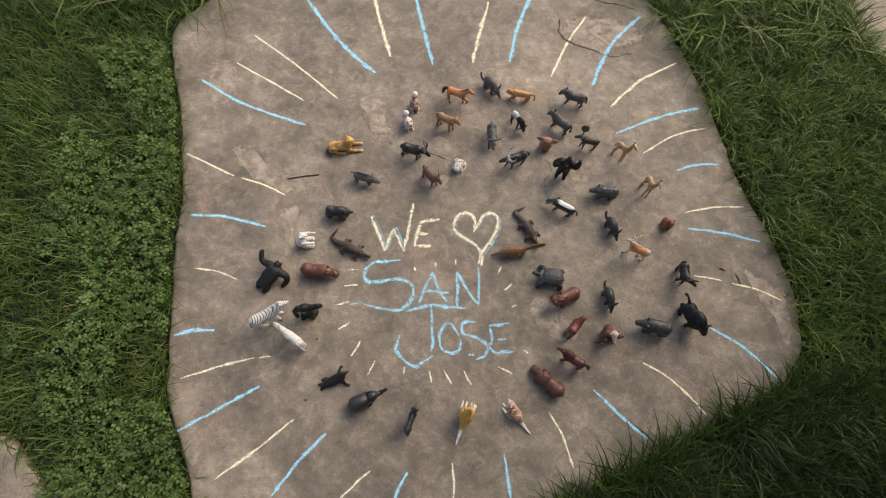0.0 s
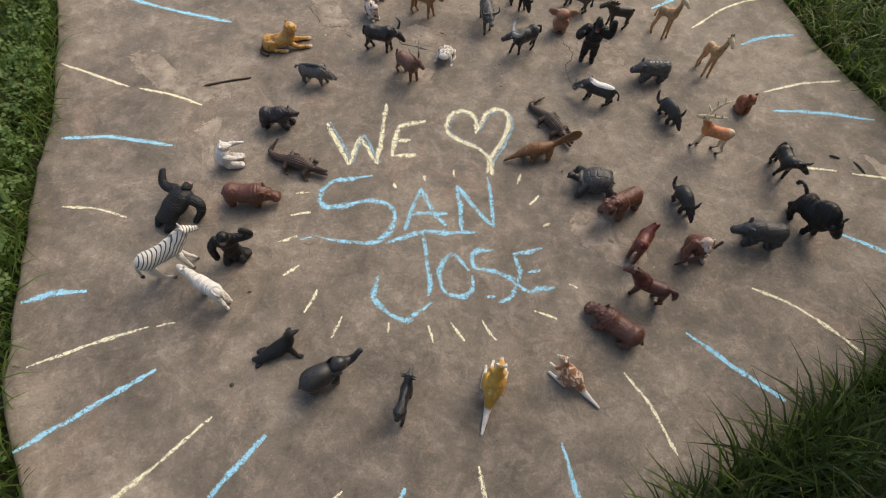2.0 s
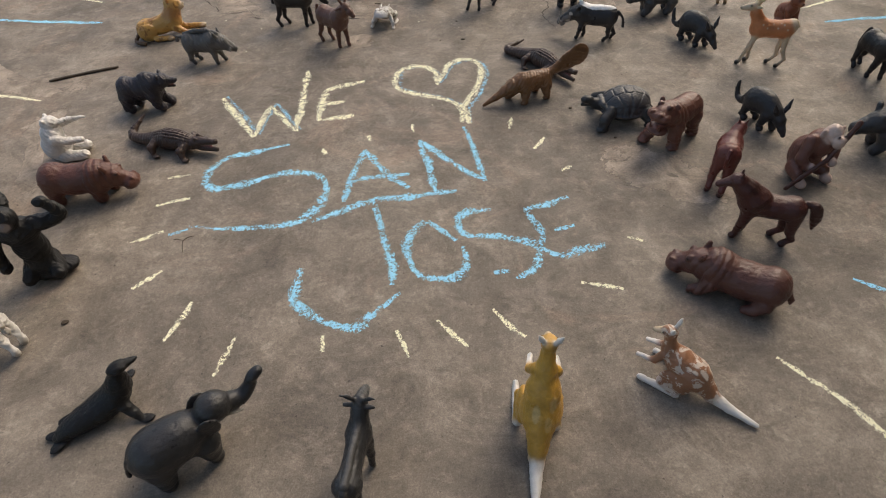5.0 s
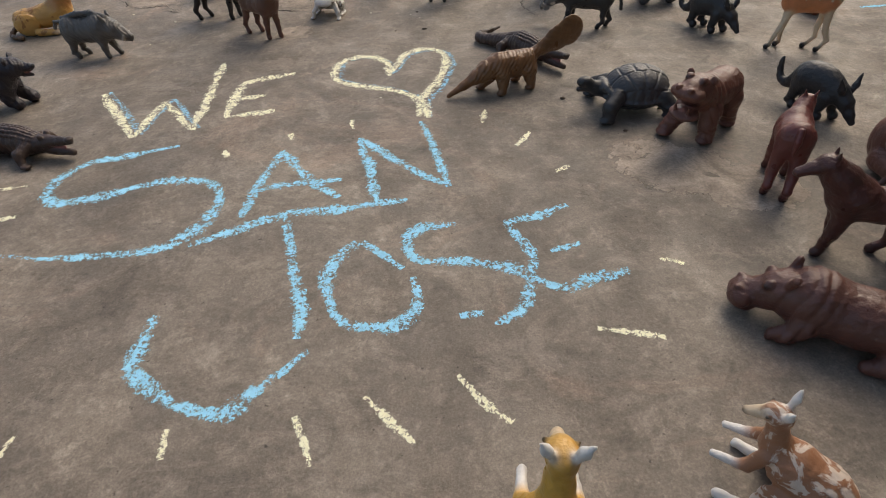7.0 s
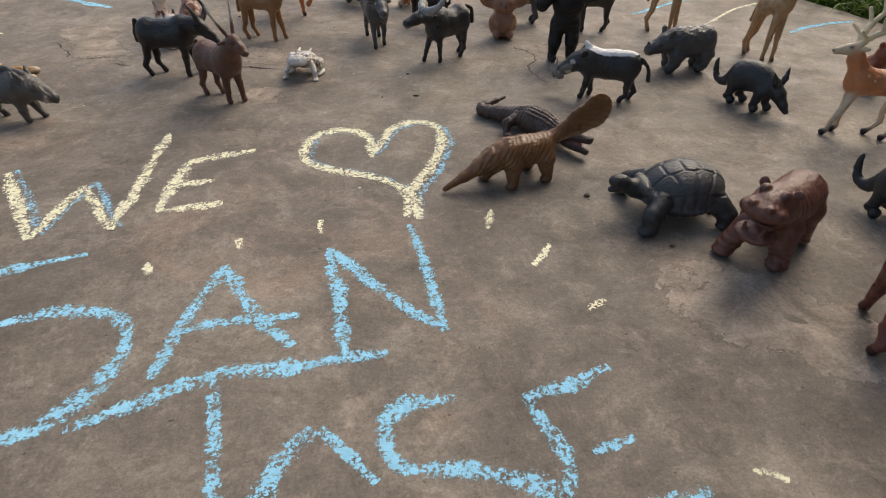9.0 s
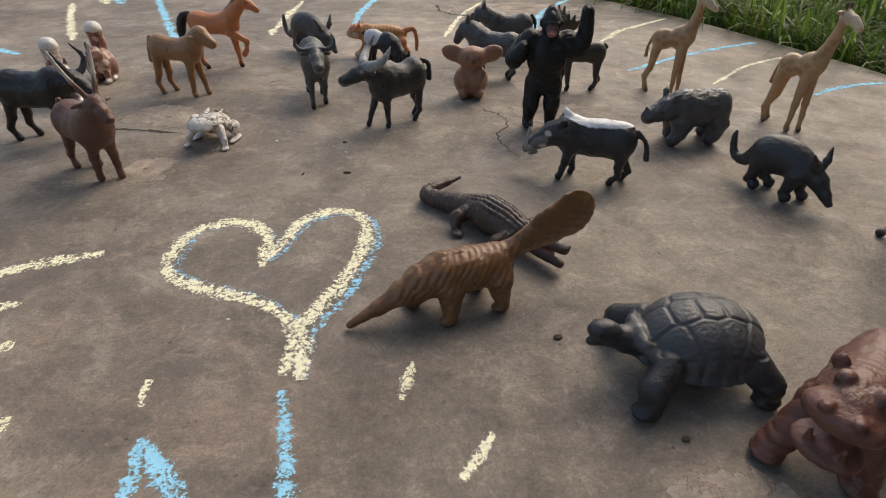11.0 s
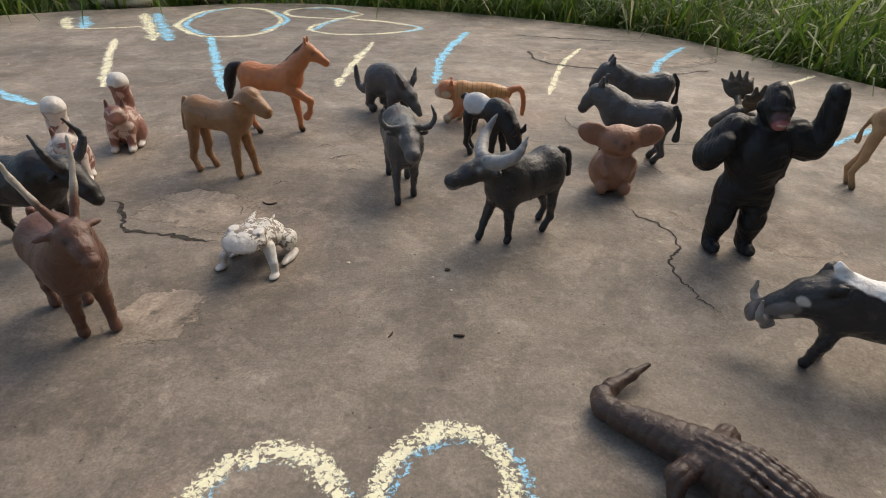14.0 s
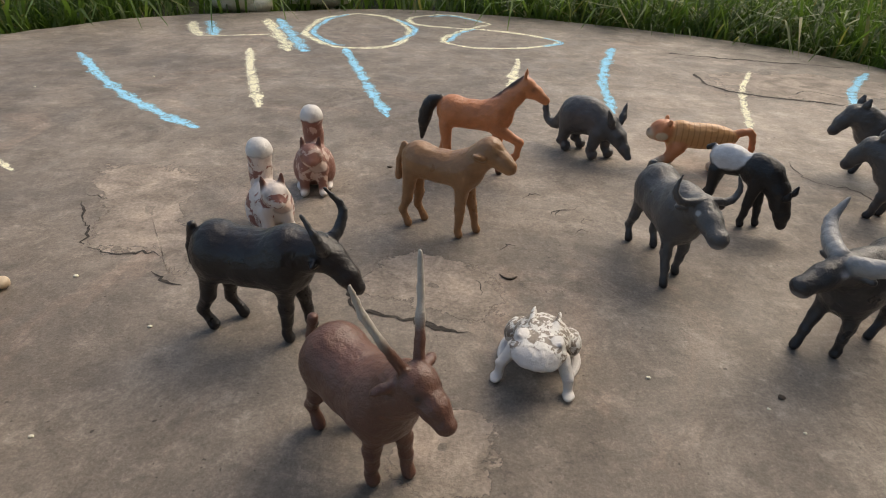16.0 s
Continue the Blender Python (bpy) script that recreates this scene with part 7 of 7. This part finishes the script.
def lunging_gorilla(place, heading):
    c = Clay()
    for s in (1, -1):
        c.chain([(1.5, 0.65 * s, 2.1, 0.85), (0.8, 0.95 * s, 1.3, 0.66), (0.0, 0.85 * s, 0.5, 0.42)], BLACK, 0.25)
        c.ell((0.3, 0.9 * s, 0.25), (0.62, 0.38, 0.26), BLACK, 0.15)
    c.chain([(1.5, 0, 2.3, 1.3), (3.0, 0, 3.0, 1.6), (4.3, 0, 3.6, 1.65)], BLACK, 0.4)
    c.ell((4.7, 0, 3.9), (1.05, 1.85, 0.95), BLACK, 0.35)
    c.ell((5.85, 0, 4.6), (0.78, 0.72, 0.75), BLACK, 0.2)
    c.ell((5.6, 0, 5.15), (0.5, 0.42, 0.4), BLACK, 0.2)
    c.ell((6.35, 0, 4.65), (0.36, 0.46, 0.4), (0.05, 0.035, 0.035), 0.12)
    c.dab((6.55, 0, 4.95), (0.32, 0.36, 0.26), PINK)
    c.ell((6.2, 0, 5.15), (0.2, 0.46, 0.13), BLACK, 0.08)
    c.chain(arc([(4.8, 1.5, 4.0), (4.5, 2.6, 3.9), (4.7, 3.5, 4.2), (5.6, 4.2, 5.0)], [0.78, 0.62, 0.52, 0.45], 7), BLACK, 0.25)
    c.ell((5.8, 4.3, 5.15), (0.5, 0.42, 0.42), BLACK, 0.15)
    c.chain(arc([(4.8, -1.5, 4.0), (5.0, -2.7, 3.4), (4.4, -3.3, 2.2), (3.4, -3.0, 0.8)], [0.8, 0.68, 0.55, 0.42], 7), BLACK, 0.25)
    c.ell((3.3, -2.95, 0.45), (0.5, 0.42, 0.4), BLACK, 0.15)
    return c.cast("gorilla_figurine", JET, place, heading, "large black plastic gorilla figurine lunging forward, one arm out", "toy gorilla", 0.08, 1.0, rough=0.03, stretch=0.62, relief=coat(1.9, 0.035, 0.9))


def polar_bear(place, heading):
    c = Clay()
    c.ell((-0.35, 0, 1.5), (1.1, 1.15, 1.5), WHITE, 0.35)
    c.ell((-0.2, 0.1, 2.9), (0.85, 0.95, 0.9), WHITE, 0.3)
    c.ell((0.0, 0.3, 3.9), (0.72, 0.66, 0.62), WHITE, 0.18)
    c.rod((0.4, 0.35, 3.85), 0.36, (0.95, 0.35, 3.75), 0.22, WHITE, 0.12)
    c.ell((1.18, 0.35, 3.82), (0.1, 0.13, 0.1), BLACK, 0.04)
    c.ell((-0.25, 0.85, 4.35), (0.16, 0.2, 0.22), WHITE, 0.08)
    c.ell((-0.25, -0.2, 4.4), (0.16, 0.2, 0.22), WHITE, 0.08)
    eyes(c, 0.55, 0.36, 4.1, 0.06)
    c.chain([(0.0, 0.85, 3.2, 0.42), (1.2, 1.0, 3.4, 0.32), (2.5, 1.0, 3.5, 0.13)], WHITE, 0.18)
    c.chain([(0.1, -0.85, 2.7, 0.44), (1.1, -0.8, 2.3, 0.34), (2.0, -0.7, 2.2, 0.28)], WHITE, 0.18)
    c.ell((0.75, 0, 1.9), (0.4, 0.35, 0.4), BONE, 0.15)
    c.chain([(0.1, 0.7, 0.65, 0.6), (1.1, 0.75, 0.5, 0.46), (1.6, 0.75, 0.5, 0.46)], WHITE, 0.2, True)
    return c.cast("polar_bear_figurine", MATTE, place, heading, "white plastic polar bear figurine sitting upright, paws out", "toy bear", 0.078, 1.06, rough=0.035, stretch=0.86, relief=coat(2.2, 0.03, 0.8))


def peccary(place, heading):
    hide = (0.13, 0.122, 0.112)
    c = Clay()
    barrel(c, 3.9, 3.35, 3.15, 2.1, 1.55, hide)
    c.chain([(1.9, 0, 3.1, 0.18), (0.9, 0, 3.45, 0.22), (-0.4, 0, 3.35, 0.2), (-1.6, 0, 3.05, 0.14)], SLATE, 0.12)
    legs(c, 1.2, -1.35, 0.46, 1.6, 0.25, hide, SLATE, (0.55, 0.0, 0.4, 0.1), 0.25)
    c.chain([(1.4, 0, 2.4, 0.92), (2.1, 0, 2.2, 0.72), (2.8, 0, 1.8, 0.48), (3.3, 0, 1.55, 0.34)], hide, 0.3)
    c.ell((3.45, 0, 1.5), (0.14, 0.3, 0.28), SLATE, 0.1)
    c.rod((3.0, 0.4, 1.45), 0.11, (3.15, 0.5, 1.85), 0.05, BONE, 0.05, True)
    c.chain([(1.9, 0.42, 2.85, 0.2), (1.8, 0.6, 3.4, 0.1)], hide, 0.1, True)
    c.chain([(-1.85, 0, 2.8, 0.14), (-2.35, 0, 2.75, 0.12), (-2.5, 0, 2.3, 0.16)], hide, 0.1)
    eyes(c, 2.55, 0.46, 2.2, 0.07)
    return c.cast("boar_figurine", MATTE, place, heading, "grey plastic wild boar figurine with its snout lowered", "toy boar", 0.07, 1.08, relief=coat(2.4, 0.03, 0.6))


def lioness(place, heading):
    pale, tan, hide = (0.76, 0.58, 0.34), (0.5, 0.24, 0.08), None
    c = Clay()
    c.chain([(-2.1, 0.1, 1.05, 0.82), (-0.5, 0, 1.25, 0.85), (0.8, 0, 1.55, 0.98)], hide, 0.3)
    c.ell((-1.8, -0.75, 0.95), (0.95, 0.36, 0.88), hide, 0.14, (0, -15, 0))
    c.ell((-1.8, 0.75, 0.95), (0.95, 0.36, 0.88), hide, 0.14, (0, -15, 0))
    c.chain([(0.85, 0, 1.9, 0.92), (1.2, 0, 2.6, 0.78)], tan, 0.25)
    c.ell((1.35, 0, 3.15), (0.82, 0.78, 0.74), hide, 0.2)
    c.ell((1.98, 0, 2.9), (0.46, 0.48, 0.38), CREAM, 0.18)
    c.ell((2.36, 0, 3.08), (0.13, 0.17, 0.12), UMBER, 0.06)
    c.ell((1.0, 0.58, 3.8), (0.15, 0.24, 0.26), tan, 0.08, both=True)
    eyes(c, 1.95, 0.36, 3.35, 0.09)
    c.ell((0.85, 0.62, 1.4), (0.55, 0.3, 0.75), hide, 0.15, both=True)
    c.chain([(1.0, 0.68, 1.0, 0.42), (1.8, 0.78, 0.38, 0.3), (3.3, 0.8, 0.27, 0.25)], hide, 0.15, True)
    c.ell((3.5, 0.8, 0.25), (0.38, 0.3, 0.24), CREAM, 0.1, both=True)
    c.rod((-1.2, -1.0, 0.32), 0.28, (0.1, -1.2, 0.25), 0.24, hide, 0.12)
    c.ell((0.25, -1.2, 0.24), (0.32, 0.26, 0.22), CREAM, 0.1)
    c.dab((0.95, 0, 1.4), (0.9, 0.55, 0.8), pale)
    c.dab((1.1, -0.5, 2.6), (0.5, 0.4, 0.6), tan, both=True)
    c.chain(arc([(-2.8, 0, 0.7), (-3.2, -0.8, 0.3), (-2.4, -1.5, 0.22)], [0.2, 0.16, 0.2], 6), UMBER, 0.12)
    return c.cast("lion_figurine", patchy_material("worn_gold_paint", (0.6, 0.34, 0.1), (0.36, 0.17, 0.05), 0.56, 70, 0.32), place, heading, "golden yellow plastic lioness figurine lying with paws ahead", "toy lion", 0.076, 1.16, rough=0.045)


crocodile((0.399, 0.575), -62, [(-2.8, -0.3, 0.55), (-4.6, -0.6, 0.4), (-4.7, 1.9, 0.5)], "dark brown plastic crocodile figurine, tail curled", PLASTIC)
anteater((0.371, 0.522), 188.5)
tortoise((0.443, 0.467), 172)
roaring_hippo((0.477, 0.426), 206)
aardvark((0.581, 0.588), -68, COAL, "charcoal plastic aardvark figurine near the deer")
aardvark((0.563, 0.428), -78, COAL, "charcoal plastic aardvark figurine beside the hippopotamus")
sitting_cub((0.706, 0.603), -80)
deer((0.628, 0.528), 155)
ox((0.725, 0.487), -92, "black plastic ox figurine with a pale muzzle", False, 1.02)
monkey((0.558, 0.355), -85)
rhino((0.658, 0.367), 168, (0.045, 0.046, 0.048), "charcoal plastic rhinoceros figurine with a blunt snout", False, 1.18)
ox((0.728, 0.392), -66, "large glossy black plastic bull figurine, tail raised", True, 1.28)
foal((0.484, 0.359), 52)
horse((0.481, 0.293), 152, BRICK, (0.06, 0.022, 0.018), (0.05, 0.02, 0.018), "dark red-brown plastic horse figurine with a thick tail", False, "horse_figurine", 1.0, True)
hippo((0.436, 0.246), 137, "large brown plastic hippopotamus figurine lying flat", 1.0, 1.22, (0.12, 0.05, 0.038))
kangaroo((0.36, 0.193), 130, None, patchy_material("flaked_kangaroo_paint", (0.34, 0.16, 0.085), (0.66, 0.55, 0.46), 0.54, 130, 0.4), "worn brown and white plastic kangaroo figurine",
         ((-1.0, 1.65), (0.0, 2.35), (0.75, 2.95), (1.0, 3.75), (1.2, 4.4)), 0.94, 1.06)
kangaroo((0.269, 0.183), 72, GOLD, SHINY, "golden yellow plastic kangaroo figurine with a white tail",
         ((-0.6, 2.2), (-0.15, 3.7), (0.3, 4.9), (0.6, 5.85), (0.85, 6.4)), 1.08, 1.02)
nanny_goat((0.162, 0.166), 72)
elephant((0.068, 0.2), 26)
sea_lion((0.012, 0.24), 27)
pale_foal((-0.075, 0.314), 145)
zebra((-0.13, 0.35), 30)
chimp((-0.056, 0.372), 278)
lunging_gorilla((-0.158, 0.417), 54)
hippo((-0.049, 0.457), -4, "brown plastic hippopotamus figurine standing beside the apes", 0.7, 1.17)
polar_bear((-0.081, 0.522), 5)
crocodile((0.018, 0.513), -24, [(-2.8, 0.0, 0.5), (-4.4, 0.4, 0.5), (-4.0, 2.2, 1.4)], "dark grey-brown plastic crocodile figurine with open jaws", PLASTIC)
bear((-0.019, 0.59), -5, (0.03, 0.026, 0.034), "black plastic bear figurine walking on all fours", FURRY)
peccary((0.033, 0.675), -15)
lioness((-0.02, 0.753), 8)


# ---- litter on the slab ----
def twig(points, r, label="dry brown twig lying on the concrete", name="twig", material=None):
    c, verts, faces = spline([Vector(p) for p in points], 0.006), [], []
    for i, p in enumerate(c):
        d = (c[min(i + 1, len(c) - 1)] - c[max(i - 1, 0)]).normalized()
        s = Vector((-d.y, d.x))
        w = r * (1 + 0.4 * noise.noise((p.x * 200, p.y * 200, 0))) * (0.55 if i in (0, len(c) - 1) else 1)
        for k in range(6):
            a = k * math.pi / 3
            verts.append((p.x + s.x * w * math.cos(a), p.y + s.y * w * math.cos(a), lift(p.x, p.y) + r * 0.9 + w * math.sin(a)))
    for i in range(len(c) - 1):
        faces += [(6 * i + k, 6 * i + (k + 1) % 6, 6 * i + 6 + (k + 1) % 6, 6 * i + 6 + k) for k in range(6)]
    faces += [tuple(range(5, -1, -1)), tuple(range(len(verts) - 6, len(verts)))]
    tagged(mesh_object(name, verts, faces, [material or TWIG]), label, "twig")


twig([(-0.137, 0.67), (-0.1, 0.679), (-0.067, 0.685)], 0.0016)
twig([(0.3258, 0.6585), (0.328, 0.6582), (0.3303, 0.6577)], 0.0006, "short dry stalk lying on the concrete", "stalk")
twig([(0.819, 0.509), (0.825, 0.507), (0.832, 0.503)], 0.0017)
twig([(0.852, 0.497), (0.858, 0.486), (0.861, 0.474)], 0.0014)
twig([(0.236, 0.781), (0.238, 0.778), (0.241, 0.777), (0.244, 0.779)], 0.0005)
twig([(0.462, 0.459), (0.467, 0.46), (0.472, 0.457)], 0.0009, "curled dry leaf stalk on the concrete", "stalk")
twig([(0.3, 0.66), (0.3012, 0.6615), (0.302, 0.6632)], 0.0004, "curled dry leaf stalk on the concrete", "stalk")


twig([(0.0403, 0.3711), (0.0388, 0.3827), (0.0425, 0.3871), (0.0475, 0.3878)], 0.0003, "thin curled dry sprig by the chalk letter", "sprig")
twig([(0.0395, 0.384), (0.034, 0.387), (0.031, 0.3865)], 0.00025, "thin curled dry sprig by the chalk letter", "sprig")


def pebble(x, y, r, material, label, name, category="pebble", group="crumbs on the slab"):
    bm = bmesh.new()
    bmesh.ops.create_icosphere(bm, subdivisions=2, radius=1.0)
    for v in bm.verts:
        v.co *= 1 + 0.35 * noise.noise(v.co * 1.7 + Vector((x * 40, y * 40, 0)))
        v.co = Vector((v.co.x * r * 1.3, v.co.y * r, v.co.z * r * 0.6))
    me = bpy.data.meshes.new(name)
    bm.to_mesh(me)
    bm.free()
    me.materials.append(material)
    me.polygons.foreach_set("use_smooth", [True] * len(me.polygons))
    ob = new(name, me)
    ob.location = (x, y, lift(x, y) + r * 0.4)
    tagged(ob, label, category, group)


# stones added in place of unclear, paw-like pale shapes at the far edge
for x, y, r in ((-0.06, 1.45, 0.034), (-0.035, 1.442, 0.02), (0.045, 1.515, 0.04)):
    pebble(x, y, r, CHALK_LUMP, "pale rough stone standing in for an unclear paw-like shape", "stone", "stone", "stones at the slab edge")
for x, y, r in ((0.402, 0.493, 0.0015), (-0.034, 0.319, 0.002), (-0.043, 0.2, 0.0022), (0.426, 0.437, 0.0012), (0.33, 0.705, 0.0011), (0.18, 0.9, 0.0012)):
    pebble(x, y, r, TWIG, "small dark crumb of soil on the concrete", "crumb")
for x, y, r in ((0.075, 0.69, 0.0011), (0.091, 0.743, 0.0012), (0.284, 0.715, 0.0011), (0.056, 1.05, 0.0014), (-0.12, 0.95, 0.0015), (0.268, 0.53, 0.001), (0.3224, 0.6997, 0.0009), (0.3295, 0.6891, 0.0008), (0.0456, 0.7769, 0.0015), (-0.0418, 1.0895, 0.0016), (-0.124, 1.05, 0.0012)):
    pebble(x, y, r * 0.65, CHALK_LUMP, "small pale crumb of chalk on the concrete", "chalk_crumb")
